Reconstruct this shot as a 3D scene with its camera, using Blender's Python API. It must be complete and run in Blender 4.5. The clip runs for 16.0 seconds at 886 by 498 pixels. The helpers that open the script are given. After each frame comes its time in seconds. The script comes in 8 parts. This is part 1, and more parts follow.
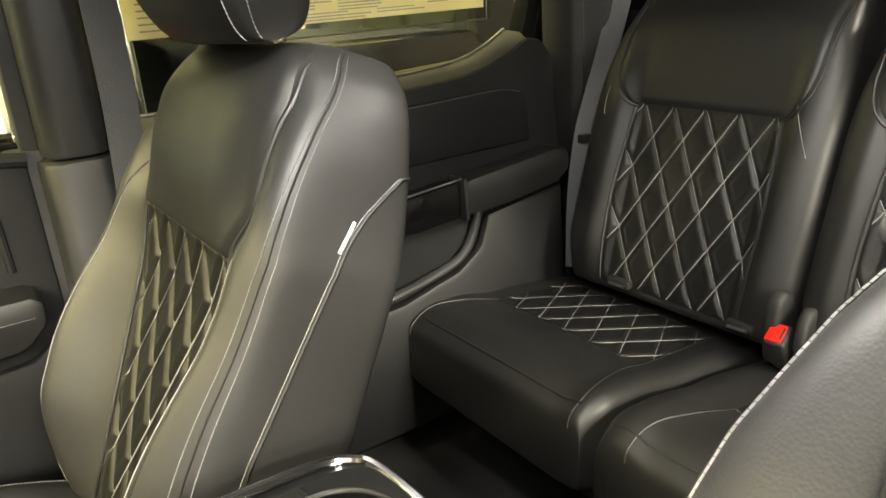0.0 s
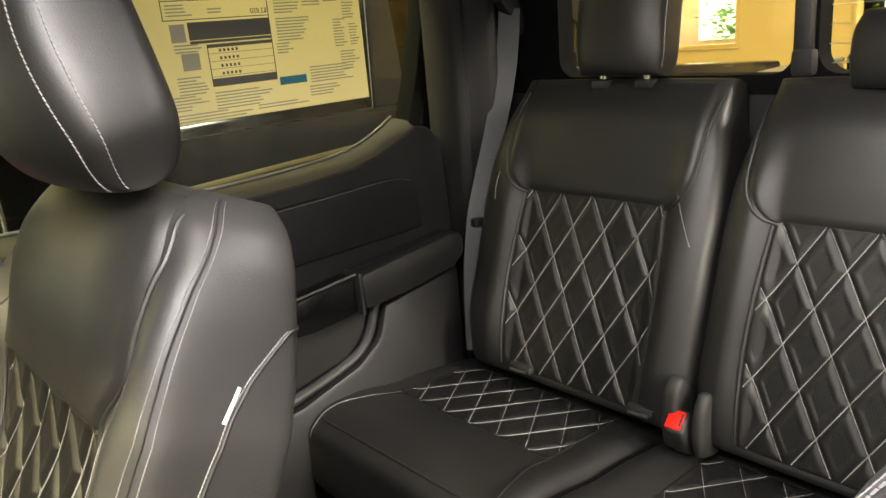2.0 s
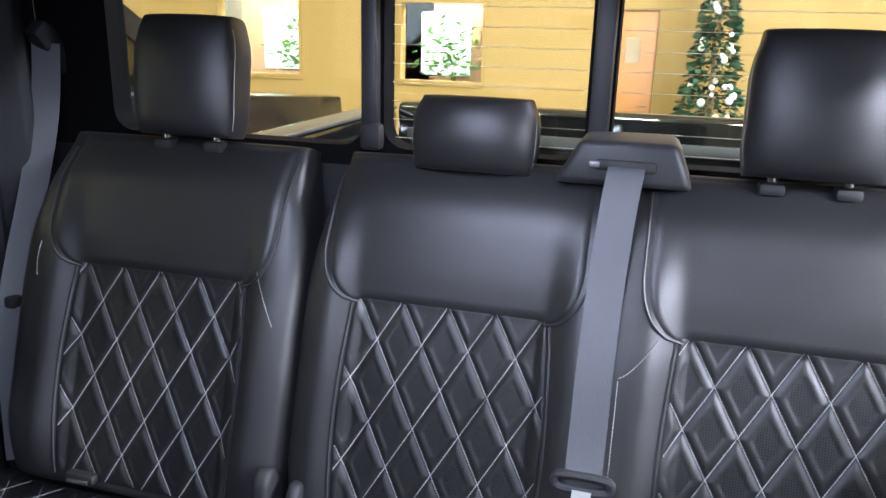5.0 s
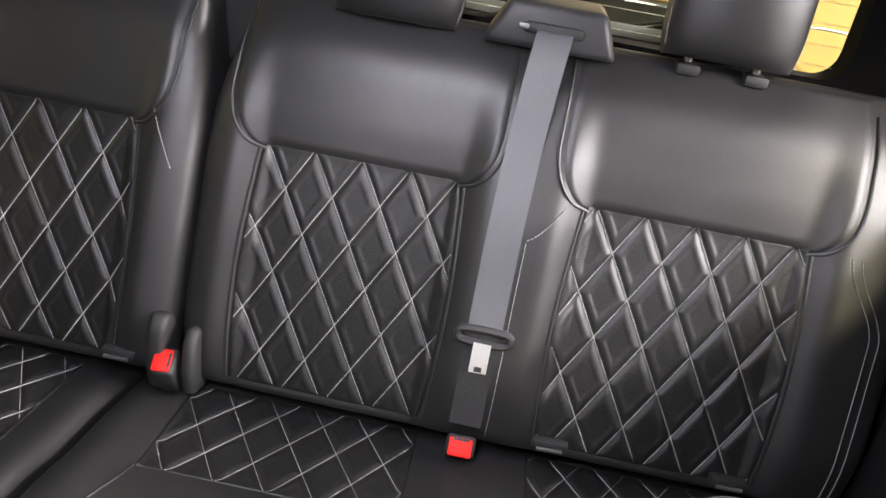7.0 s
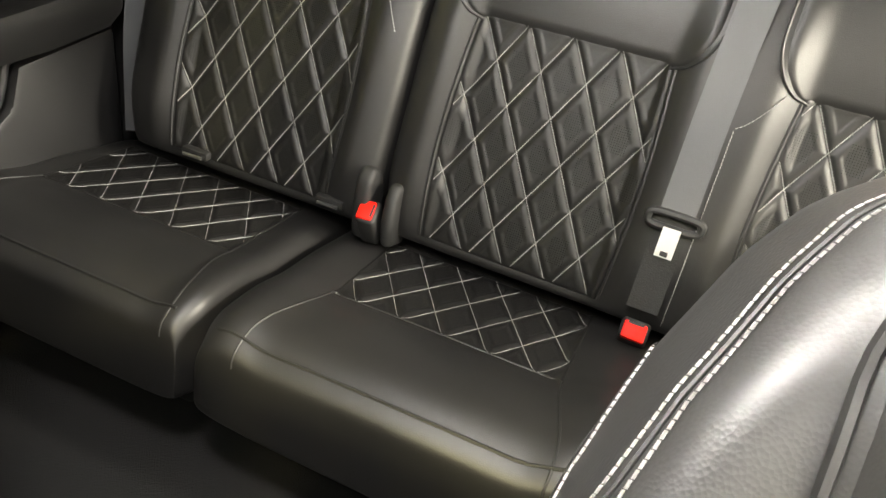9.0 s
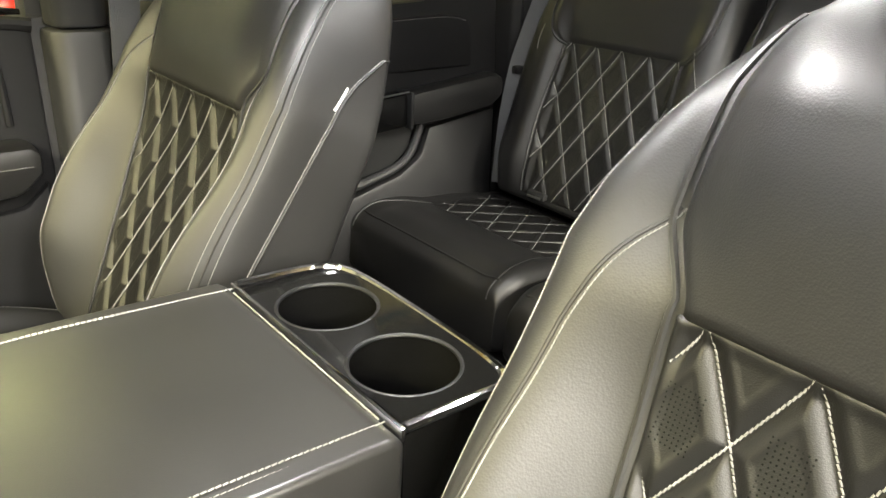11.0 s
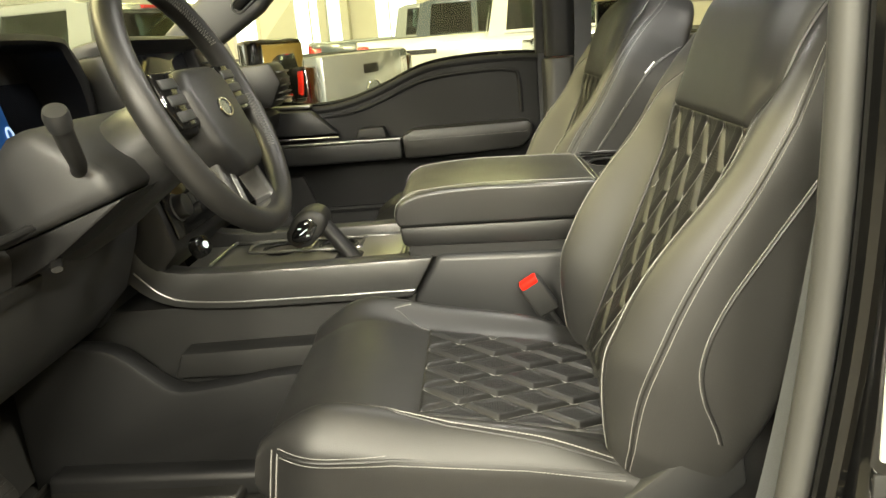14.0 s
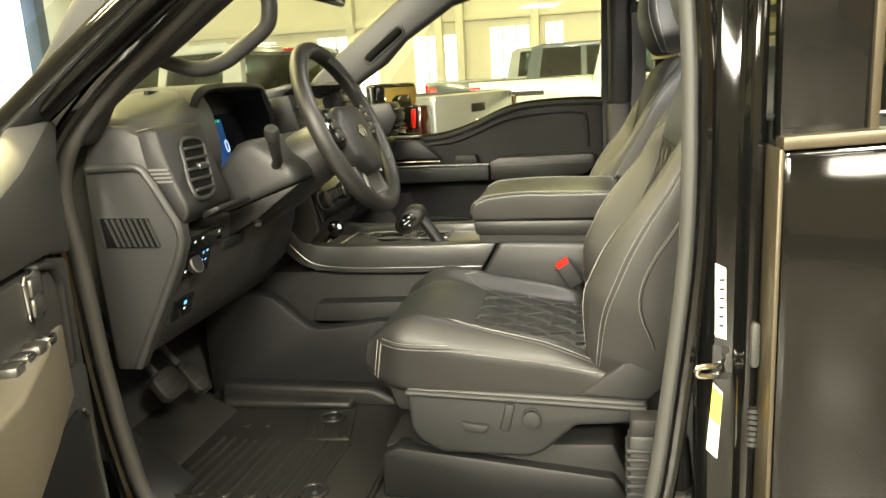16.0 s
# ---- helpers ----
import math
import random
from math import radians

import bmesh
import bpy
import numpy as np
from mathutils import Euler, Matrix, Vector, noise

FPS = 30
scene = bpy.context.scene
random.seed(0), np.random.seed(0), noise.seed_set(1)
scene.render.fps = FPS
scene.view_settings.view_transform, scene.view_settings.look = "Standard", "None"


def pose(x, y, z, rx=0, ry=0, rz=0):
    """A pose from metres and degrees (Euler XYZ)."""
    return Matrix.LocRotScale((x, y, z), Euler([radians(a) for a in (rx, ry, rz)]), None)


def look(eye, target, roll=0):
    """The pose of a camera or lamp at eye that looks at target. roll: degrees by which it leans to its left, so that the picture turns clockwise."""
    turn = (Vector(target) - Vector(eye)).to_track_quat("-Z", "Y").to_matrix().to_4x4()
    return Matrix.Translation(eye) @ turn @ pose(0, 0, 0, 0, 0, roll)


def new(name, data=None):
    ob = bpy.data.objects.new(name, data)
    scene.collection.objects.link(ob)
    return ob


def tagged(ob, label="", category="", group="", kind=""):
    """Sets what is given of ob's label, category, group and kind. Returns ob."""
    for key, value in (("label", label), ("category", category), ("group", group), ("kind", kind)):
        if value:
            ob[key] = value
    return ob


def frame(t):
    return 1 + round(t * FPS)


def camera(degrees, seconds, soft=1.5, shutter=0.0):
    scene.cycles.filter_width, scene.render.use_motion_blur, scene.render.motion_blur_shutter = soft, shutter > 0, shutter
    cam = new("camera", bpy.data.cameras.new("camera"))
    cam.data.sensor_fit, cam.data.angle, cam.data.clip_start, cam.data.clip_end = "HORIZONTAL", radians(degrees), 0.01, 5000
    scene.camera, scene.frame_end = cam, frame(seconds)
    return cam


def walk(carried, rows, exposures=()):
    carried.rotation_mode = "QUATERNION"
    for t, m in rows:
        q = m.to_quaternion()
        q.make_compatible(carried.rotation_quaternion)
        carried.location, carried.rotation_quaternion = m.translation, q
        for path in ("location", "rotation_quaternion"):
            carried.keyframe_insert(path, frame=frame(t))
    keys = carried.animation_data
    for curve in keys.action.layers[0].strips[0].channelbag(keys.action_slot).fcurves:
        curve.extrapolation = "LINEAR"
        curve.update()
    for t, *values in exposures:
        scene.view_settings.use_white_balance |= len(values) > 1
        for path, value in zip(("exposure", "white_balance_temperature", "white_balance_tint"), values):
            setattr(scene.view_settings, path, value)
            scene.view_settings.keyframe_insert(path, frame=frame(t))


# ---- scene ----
EXPOSURES = [(0.0, 0.45, 6800, 9), (1.9, 0.5, 6700, 13), (2.5, 0.45, 6500, 20), (3.6, 0.5, 5800, 33), (4.4, 0.5, 5050, 24), (4.7, 0.5, 5050, 24), (6.8, 0.7, 5700, 24), (7.5, 0.75, 6300, 13), (8.5, 0.75, 6600, 10),
             (9.2, 0.75, 6700, 10), (11.3, 0.36, 6400, 10), (12.5, -0.08, 6700, 6), (14.0, -0.22, 6900, 5), (16.0, -0.15, 7000, 6)]
cam = camera(61.48, 16.0)
PATH = [
    (0.0, -0.0886, -0.3650, 1.5712, 70.764, 4.225, -34.240),
    (0.5, -0.0602, -0.3345, 1.5977, 71.157, 4.536, -37.951),
    (1.0, -0.0498, -0.3234, 1.6195, 71.841, 4.342, -40.306),
    (1.5, -0.0516, -0.3249, 1.6291, 72.403, 4.415, -41.174),
    (2.0, -0.0442, -0.3278, 1.6499, 73.416, 4.912, -42.581),
    (2.5, -0.0359, -0.3320, 1.6715, 75.169, 5.324, -45.155),
    (3.0, -0.0273, -0.3364, 1.6846, 76.972, 4.724, -48.465),
    (3.5, -0.0158, -0.3258, 1.6974, 77.498, 4.008, -53.525),
    (4.0, 0.0193, -0.3052, 1.7048, 77.083, 2.381, -60.834),
    (4.5, 0.0490, -0.2836, 1.7073, 75.896, 0.490, -67.963),
    (4.7, 0.0640, -0.2749, 1.7084, 75.296, -0.208, -70.608),
    (6.8, 0.0583, -0.1896, 1.7059, 65.139, -8.552, -83.000),
    (7.0, 0.0551, -0.1870, 1.6975, 63.687, -9.014, -82.409),
    (7.5, 0.0474, -0.1861, 1.6731, 60.289, -10.088, -79.951),
    (8.0, 0.0324, -0.2107, 1.6349, 59.330, -10.084, -75.463),
    (8.5, 0.0091, -0.2080, 1.6141, 58.522, -10.070, -71.529),
    (9.0, -0.0326, -0.2138, 1.5946, 58.715, -8.921, -66.334),
    (9.2, -0.0633, -0.2117, 1.5858, 59.378, -8.493, -64.547),
    (11.3, -0.3000, -0.5981, 1.5366, 68.287, -1.361, -33.395),
    (11.5, -0.3177, -0.6503, 1.5197, 69.300, -0.628, -29.717),
    (12.0, -0.3181, -0.7963, 1.4945, 71.317, 0.566, -19.956),
    (12.5, -0.2836, -0.9686, 1.4752, 71.890, 1.292, -11.737),
    (13.0, -0.2579, -1.1244, 1.4703, 72.210, 2.249, -6.503),
    (13.5, -0.2462, -1.3000, 1.4727, 73.056, 3.525, -2.522),
    (14.0, -0.2007, -1.4494, 1.4719, 73.985, 4.399, 1.972),
    (14.5, -0.1052, -1.6059, 1.4718, 74.820, 4.116, 6.671),
    (15.0, -0.0585, -1.7348, 1.4813, 75.598, 4.054, 9.675),
    (15.5, -0.0610, -1.8750, 1.4912, 76.747, 3.736, 10.532),
    (16.0, -0.0618, -1.9963, 1.4922, 77.427, 3.282, 10.637),
]
walk(cam, [(t, pose(x, y, z, rx, ry, rz)) for t, x, y, z, rx, ry, rz in PATH], EXPOSURES)

# ---- world and lights ----
world = bpy.data.worlds.new("hall_air")
scene.world = world
world.use_nodes = True
world.node_tree.nodes["Background"].inputs[0].default_value = (0.8, 0.85, 0.9, 1)
world.node_tree.nodes["Background"].inputs[1].default_value = 0.015


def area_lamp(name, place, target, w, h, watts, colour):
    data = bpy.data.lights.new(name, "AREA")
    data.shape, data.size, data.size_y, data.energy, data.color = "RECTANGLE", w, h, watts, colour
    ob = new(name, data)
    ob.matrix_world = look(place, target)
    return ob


WARM = (1.0, 0.80, 0.22)
GREENISH = (0.96, 0.90, 0.42)
PALE = (1.0, 0.94, 0.80)
for hx in (-6.0, 0.0, 6.0):
    for hy in (3.6, 8.5, 13.0):
        area_lamp("hall_light", (hx, hy, 6.4), (hx, hy, 0), 1.6, 0.7, 13 if hx > 5 else (185 if hx < -5 else 120), WARM if hx > 5 else GREENISH)
# Unseen lamps, added low beside the truck and aimed in through the driver's door.
for hx, share in ((-4.4, 1.0), (-2.4, 1.0), (0.4, 0.3)):
    area_lamp("hall_light", (hx, -9.6, 3.2), (hx * 0.2, -0.5, 1.1), 1.2, 0.5, 330 * share, PALE)
    area_lamp("hall_light", (hx + 0.6, -6.8, 4.4), (hx * 0.2, -0.5, 1.1), 0.6 if hx < 0 else 1.6, 0.30 if hx < 0 else 0.5, 350 if hx < 0 else 900, PALE)
    area_lamp("hall_light", (hx + 1.4, -4.6, 4.2 if hx < -4 else 5.3), (hx * 0.2, -0.4, 1.1), 1.2, 0.45, 380 if hx < -4 else 220 * share, PALE)
for hx in (-6.0, 0.0, 6.0):
    for hy in (-17.0, -11.5):
        area_lamp("hall_light", (hx, hy, 6.4), (hx, hy, 0), 1.6, 0.7, 280, PALE)
# Extra unseen lamp that brightens the inside of the open driver's door.
area_lamp("hall_light", (5.0, -5.6, 6.4), (1.5, -3.0, 0.8), 1.6, 0.7, 1000, PALE)
for hy in (-5.0, -0.5, 4.0):
    area_lamp("hall_light", (-7.5, hy, 6.3), (-0.3, 0, 1.2), 1.6, 0.7, 600, (1.0, 0.89, 0.48))
# Unseen fill, added to lift the console lid and the driver's seat.
area_lamp("front_cab_fill", (-0.30, -0.42, 1.862), (-0.22, -0.26, 0), 0.20, 0.12, 3.6, (1.0, 0.97, 0.92))
# Invented fill, placed so the driver's seat shoulder catches a bright sheen.
area_lamp("shoulder_fill", (0.08, -0.02, 1.868), (0.10, -0.10, 0), 0.14, 0.08, 9.0, (1.0, 0.97, 0.92))
# Added fill under the roof that brightens the rear cushions; no fitting is there.
area_lamp("rear_cab_fill", (0.55, -0.02, 1.850), (0.66, -0.02, 0.90), 0.22, 0.10, 3.8, (1.0, 0.97, 0.92))


# ---- materials ----
def tree(name):
    m = bpy.data.materials.new(name)
    m.use_nodes = True
    nt = m.node_tree
    return m, nt, nt.nodes["Principled BSDF"]


def node(nt, kind, **values):
    n = nt.nodes.new(kind)
    for key, value in values.items():
        n.inputs[key.replace("_", " ")].default_value = value
    return n


def surface(name, colour, rough=0.5, metal=0.0, vary=0.25, vary_scale=6.0, grain=900.0, bump=0.15, dist=0.0006,
            coat=0.0, kind="NOISE", sheen=0.0, spec=0.5, rough_vary=0.08, stretch=None):
    """Painted, moulded or woven surface with variation at two scales and fine relief."""
    m, nt, b = tree(name)
    co = nt.nodes.new("ShaderNodeTexCoord")
    source = co.outputs["Object"]
    if stretch:
        mp = nt.nodes.new("ShaderNodeMapping")
        mp.inputs["Scale"].default_value = stretch
        nt.links.new(source, mp.inputs["Vector"])
        fine_in = mp.outputs["Vector"]
    else:
        fine_in = source
    big = node(nt, "ShaderNodeTexNoise", Scale=vary_scale, Detail=5.0, Roughness=0.6)
    nt.links.new(source, big.inputs["Vector"])
    if kind == "VORONOI":
        fine = node(nt, "ShaderNodeTexVoronoi", Scale=grain)
        height = fine.outputs["Distance"]
    else:
        fine = node(nt, "ShaderNodeTexNoise", Scale=grain, Detail=3.0)
        height = fine.outputs["Fac"]
    nt.links.new(fine_in, fine.inputs["Vector"])
    ramp = nt.nodes.new("ShaderNodeMapRange")
    ramp.inputs["To Min"].default_value, ramp.inputs["To Max"].default_value = 1 - vary, 1 + vary
    nt.links.new(big.outputs["Fac"], ramp.inputs["Value"])
    mix = nt.nodes.new("ShaderNodeVectorMath")
    mix.operation = "SCALE"
    mix.inputs[0].default_value = colour
    nt.links.new(ramp.outputs["Result"], mix.inputs["Scale"])
    nt.links.new(mix.outputs["Vector"], b.inputs["Base Color"])
    rr = nt.nodes.new("ShaderNodeMapRange")
    rr.inputs["To Min"].default_value = max(0.02, rough - rough_vary)
    rr.inputs["To Max"].default_value = min(1.0, rough + rough_vary)
    nt.links.new(big.outputs["Fac"], rr.inputs["Value"])
    nt.links.new(rr.outputs["Result"], b.inputs["Roughness"])
    b.inputs["Metallic"].default_value = metal
    b.inputs["Coat Weight"].default_value = coat
    b.inputs["Coat Roughness"].default_value = 0.04
    b.inputs["Sheen Weight"].default_value = sheen
    b.inputs["Specular IOR Level"].default_value = spec
    if bump:
        bp = nt.nodes.new("ShaderNodeBump")
        bp.inputs["Strength"].default_value, bp.inputs["Distance"].default_value = bump, dist
        nt.links.new(height, bp.inputs["Height"])
        nt.links.new(bp.outputs["Normal"], b.inputs["Normal"])
    return m


def glow(name, colour, strength):
    m, nt, b = tree(name)
    b.inputs["Base Color"].default_value = (*colour, 1)
    b.inputs["Emission Color"].default_value = (*colour, 1)
    b.inputs["Emission Strength"].default_value = strength
    return m


def pane(name, tint, gloss=0.06):
    """Thin glass: mostly clear, with a mirror-like share that grows at grazing angles."""
    m, nt, b = tree(name)
    out = nt.nodes["Material Output"]
    clear = nt.nodes.new("ShaderNodeBsdfTransparent")
    clear.inputs["Color"].default_value = (*tint, 1)
    shine = nt.nodes.new("ShaderNodeBsdfGlossy")
    shine.inputs["Roughness"].default_value = 0.01
    lw = nt.nodes.new("ShaderNodeLayerWeight")
    lw.inputs["Blend"].default_value = 0.5
    pw = nt.nodes.new("ShaderNodeMath")
    pw.operation = "POWER"
    pw.inputs[1].default_value = 5.0
    nt.links.new(lw.outputs["Facing"], pw.inputs[0])
    fr = nt.nodes.new("ShaderNodeMath")
    fr.operation = "MULTIPLY_ADD"
    fr.inputs[1].default_value, fr.inputs[2].default_value = 0.6, gloss * 0.5
    nt.links.new(pw.outputs[0], fr.inputs[0])
    mx = nt.nodes.new("ShaderNodeMixShader")
    nt.links.new(fr.outputs[0], mx.inputs["Fac"])
    nt.links.new(clear.outputs[0], mx.inputs[1])
    nt.links.new(shine.outputs[0], mx.inputs[2])
    nt.links.new(mx.outputs[0], out.inputs["Surface"])
    return m


LEATHER = surface("black_leather", (0.0115, 0.0113, 0.0112), 0.45, spec=0.48, vary=0.18, vary_scale=9, grain=700, kind="VORONOI", bump=0.22, dist=0.0005)
LEATHER_LID = surface("black_lid_leather", (0.020, 0.0197, 0.0194), 0.32, spec=0.65, vary=0.15, vary_scale=9, grain=900, kind="VORONOI", bump=0.15, dist=0.0004)
LEATHER_PLAIN = surface("black_leather_insert", (0.0075, 0.0074, 0.0072), 0.46, spec=0.42, vary=0.2, vary_scale=14, grain=1100, kind="VORONOI", bump=0.3, dist=0.0004)
LEATHER_GREY = surface("satin_side_leather", (0.019, 0.0188, 0.0186), 0.48, spec=0.46, vary=0.15, vary_scale=8, grain=600, kind="VORONOI", bump=0.2, dist=0.0005)
PLASTIC = surface("soft_black_plastic", (0.007, 0.007, 0.0075), 0.5, vary=0.15, grain=1300, bump=0.25, dist=0.0004)
PLASTIC_GREY = surface("charcoal_plastic", (0.018, 0.0184, 0.0192), 0.5, spec=0.46, vary=0.12, grain=1200, bump=0.25, dist=0.0004)
# Near black for flat stand-ins of holes: their inner shade is in the colour.
HOLE = surface("hole_black", (0.004, 0.004, 0.004), 0.95, spec=0.1, vary=0.1, bump=0)
RAIL = surface("satin_rail", (0.10, 0.10, 0.10), 0.36, metal=0.7, vary=0.08, grain=900, bump=0.1, dist=0.0003)
CONSOLE = surface("satin_console_plastic", (0.016, 0.0163, 0.017), 0.42, spec=0.5, vary=0.12, grain=1200, bump=0.2, dist=0.0003)
KICK = surface("dark_textured_plastic", (0.009, 0.0092, 0.0098), 0.60, spec=0.30, vary=0.15, grain=1200, bump=0.3, dist=0.0004)
DASH = surface("charcoal_dash_plastic", (0.028, 0.0284, 0.0292), 0.48, spec=0.48, vary=0.12, grain=1200, bump=0.25, dist=0.0004)
DECK = surface("brushed_dark_metal", (0.36, 0.355, 0.32), 0.34, metal=0.85, vary=0.12, grain=300, bump=0.08, stretch=(1, 8, 1))
DARK = surface("matt_black_plastic", (0.009, 0.009, 0.009), 0.65, vary=0.2, grain=900, bump=0.2)
GLOSS = surface("piano_black", (0.006, 0.006, 0.006), 0.08, vary=0.1, bump=0.0, rough_vary=0.03)
CHROME = surface("chrome", (0.75, 0.75, 0.76), 0.12, metal=1.0, vary=0.05, bump=0.0, rough_vary=0.05)
SATIN = surface("satin_metal", (0.26, 0.26, 0.255), 0.42, metal=1.0, vary=0.08, grain=500, bump=0.05)
THREAD = surface("white_thread", (0.22, 0.217, 0.21), 0.8, vary=0.25, vary_scale=60, grain=2500, bump=0.3)
PIPING = surface("black_piping", (0.010, 0.010, 0.010), 0.5, vary=0.1, bump=0.1)
WEB = surface("grey_belt_webbing", (0.052, 0.055, 0.060), 0.5, vary=0.12, grain=420, bump=0.7, dist=0.0008, sheen=0.12, stretch=(1, 3, 1))
WEB_DARK = surface("black_belt_webbing", (0.012, 0.012, 0.012), 0.6, vary=0.15, grain=420, bump=0.6, dist=0.0008)
RED = surface("red_plastic", (0.72, 0.012, 0.006), 0.55, spec=0.15, vary=0.08, bump=0.05)
CARPET = surface("black_carpet", (0.012, 0.012, 0.012), 0.95, vary=0.4, vary_scale=30, grain=500, bump=0.9, dist=0.003)
RUBBER = surface("black_rubber_mat", (0.013, 0.0125, 0.0115), 0.42, vary=0.3, vary_scale=12, grain=300, bump=0.3, dist=0.001)
HEADLINER = surface("grey_headliner", (0.16, 0.16, 0.16), 0.95, vary=0.08, grain=600, bump=0.4)
SEAL = surface("rubber_seal", (0.045, 0.045, 0.044), 0.5, vary=0.12, grain=500, bump=0.15)
PAINT = surface("black_car_paint", (0.003, 0.003, 0.003), 0.06, vary=0.1, bump=0.0, rough_vary=0.02)
EDGE_TRIM = surface("bronze_edge_trim", (0.085, 0.072, 0.050), 0.40, metal=0.6, vary=0.12, grain=500, bump=0.05)
FRIT = surface("matt_black_frit", (0.004, 0.004, 0.0042), 0.85, spec=0.08, vary=0.1, bump=0)
GLASS = pane("cab_glass", (0.90, 0.93, 0.90))


# ---- building helpers ----
def mesh_ob(name, verts, faces, material, parent=None, label="", smooth=True):
    me = bpy.data.meshes.new(name)
    me.from_pydata([tuple(map(float, v)) for v in verts], [], [tuple(map(int, f)) for f in faces])
    me.materials.append(material)
    if smooth:
        me.polygons.foreach_set("use_smooth", [True] * len(me.polygons))
    me.validate()
    me.update()
    ob = new(name, me)
    if parent is not None:
        ob.parent = parent
        ob.matrix_parent_inverse = parent.matrix_world.inverted()
    if label:
        tagged(ob, label)
    return ob


def part(name, bm, material, parent, label="", smooth=True, sharp=35):
    me = bpy.data.meshes.new(name)
    bm.normal_update()
    bm.to_mesh(me)
    bm.free()
    me.materials.append(material)
    if smooth:
        me.polygons.foreach_set("use_smooth", [True] * len(me.polygons))
        me.set_sharp_from_angle(angle=radians(sharp))
    ob = new(name, me)
    if parent is not None:
        ob.parent = parent
        ob.matrix_parent_inverse = parent.matrix_world.inverted()
    if label:
        tagged(ob, label)
    return ob


def thing(name, place, label, category, group="", kind=""):
    ob = new(name)
    ob.matrix_world = Matrix.Translation(place)
    ob.empty_display_size = 0.05
    bpy.context.view_layer.update()
    return tagged(ob, label, category, group, kind)


def solid(name, bm, material, label, category="", kind="", group="", smooth=True, sharp=35):
    return tagged(part(name, bm, material, None, "", smooth, sharp), label, category, group, kind)


def bevel_all(bm, r, seg=2, angle=30):
    if r > 0:
        edges = [e for e in bm.edges if len(e.link_faces) == 2 and e.calc_face_angle(0) > radians(angle)]
        bmesh.ops.bevel(bm, geom=edges, offset=r, segments=seg, profile=0.5, affect="EDGES", clamp_overlap=True)
    return bm


def box(x0, x1, y0, y1, z0, z1, r=0.0, seg=2, bm=None):
    out = bmesh.new()
    bmesh.ops.create_cube(out, size=1)
    bmesh.ops.transform(out, matrix=Matrix.Translation(((x0 + x1) / 2, (y0 + y1) / 2, (z0 + z1) / 2)) @ Matrix.Diagonal((abs(x1 - x0), abs(y1 - y0), abs(z1 - z0), 1)), verts=out.verts)
    bevel_all(out, r, seg)
    return join(bm, out) if bm is not None else out


def join(bm, other):
    """Adds the geometry of other to bm."""
    me = bpy.data.meshes.new("scratch")
    other.to_mesh(me)
    other.free()
    bm.from_mesh(me)
    bpy.data.meshes.remove(me)
    return bm


def moved(bm, m):
    bmesh.ops.transform(bm, matrix=m, verts=bm.verts)
    return bm


def prism(points, axis, lo, hi, r=0.0, seg=2):
    """A polygon drawn in the plane across the axis, drawn out from lo to hi. Points: (x, z) for y, (x, y) for z, (y, z) for x."""
    bm = bmesh.new()

    def at(p, k):
        return {"y": (p[0], k, p[1]), "z": (p[0], p[1], k), "x": (k, p[0], p[1])}[axis]
    a = [bm.verts.new(at(p, lo)) for p in points]
    b = [bm.verts.new(at(p, hi)) for p in points]
    n = len(points)
    bm.faces.new(a)
    bm.faces.new(b[::-1])
    for i in range(n):
        bm.faces.new((a[i], b[i], b[(i + 1) % n], a[(i + 1) % n]))
    bmesh.ops.recalc_face_normals(bm, faces=bm.faces)
    bmesh.ops.triangulate(bm, faces=[f for f in bm.faces if len(f.verts) > 4 and r == 0])
    return bevel_all(bm, r, seg)


def smooth_line(points, per=6, closed=False):
    """Catmull-Rom through the points."""
    p = [np.array(q, float) for q in points]
    n = len(p)
    out = []
    for i in range(n if closed else n - 1):
        a, b, c, d = (p[(i - 1) % n], p[i], p[(i + 1) % n], p[(i + 2) % n]) if closed else (p[max(i - 1, 0)], p[i], p[i + 1], p[min(i + 2, n - 1)])
        for k in range(per):
            t = k / per
            out.append(0.5 * (2 * b + (c - a) * t + (2 * a - 5 * b + 4 * c - d) * t * t + (3 * b - a - 3 * c + d) * t ** 3))
    if not closed:
        out.append(p[-1])
    return out


def tube(points, r, n=10, closed=False, flat=1.0, bm=None):
    """A round (or flattened) cord along the points; r may be a list."""
    p = [Vector(q) for q in points]
    rs = r if isinstance(r, (list, tuple)) else [r] * len(p)
    out = bm if bm is not None else bmesh.new()
    rings = []
    ref = Vector((0, 0, 1))
    for i, q in enumerate(p):
        a = p[(i - 1) % len(p)] if closed or i else q
        b = p[(i + 1) % len(p)] if closed or i < len(p) - 1 else q
        t = (b - a).normalized()
        if abs(t.dot(ref)) > 0.95:
            ref = Vector((1, 0, 0)) if abs(t.x) < 0.9 else Vector((0, 1, 0))
        s = t.cross(ref).normalized()
        u = s.cross(t).normalized()
        ref = u
        rings.append([out.verts.new(q + (s * math.cos(k * 2 * math.pi / n) + u * flat * math.sin(k * 2 * math.pi / n)) * rs[i]) for k in range(n)])
    m = len(rings)
    for i in range(m if closed else m - 1):
        for k in range(n):
            out.faces.new((rings[i][k], rings[i][(k + 1) % n], rings[(i + 1) % m][(k + 1) % n], rings[(i + 1) % m][k]))
    if not closed:
        out.faces.new(rings[0][::-1])
        out.faces.new(rings[-1])
    bmesh.ops.recalc_face_normals(out, faces=out.faces)
    return out


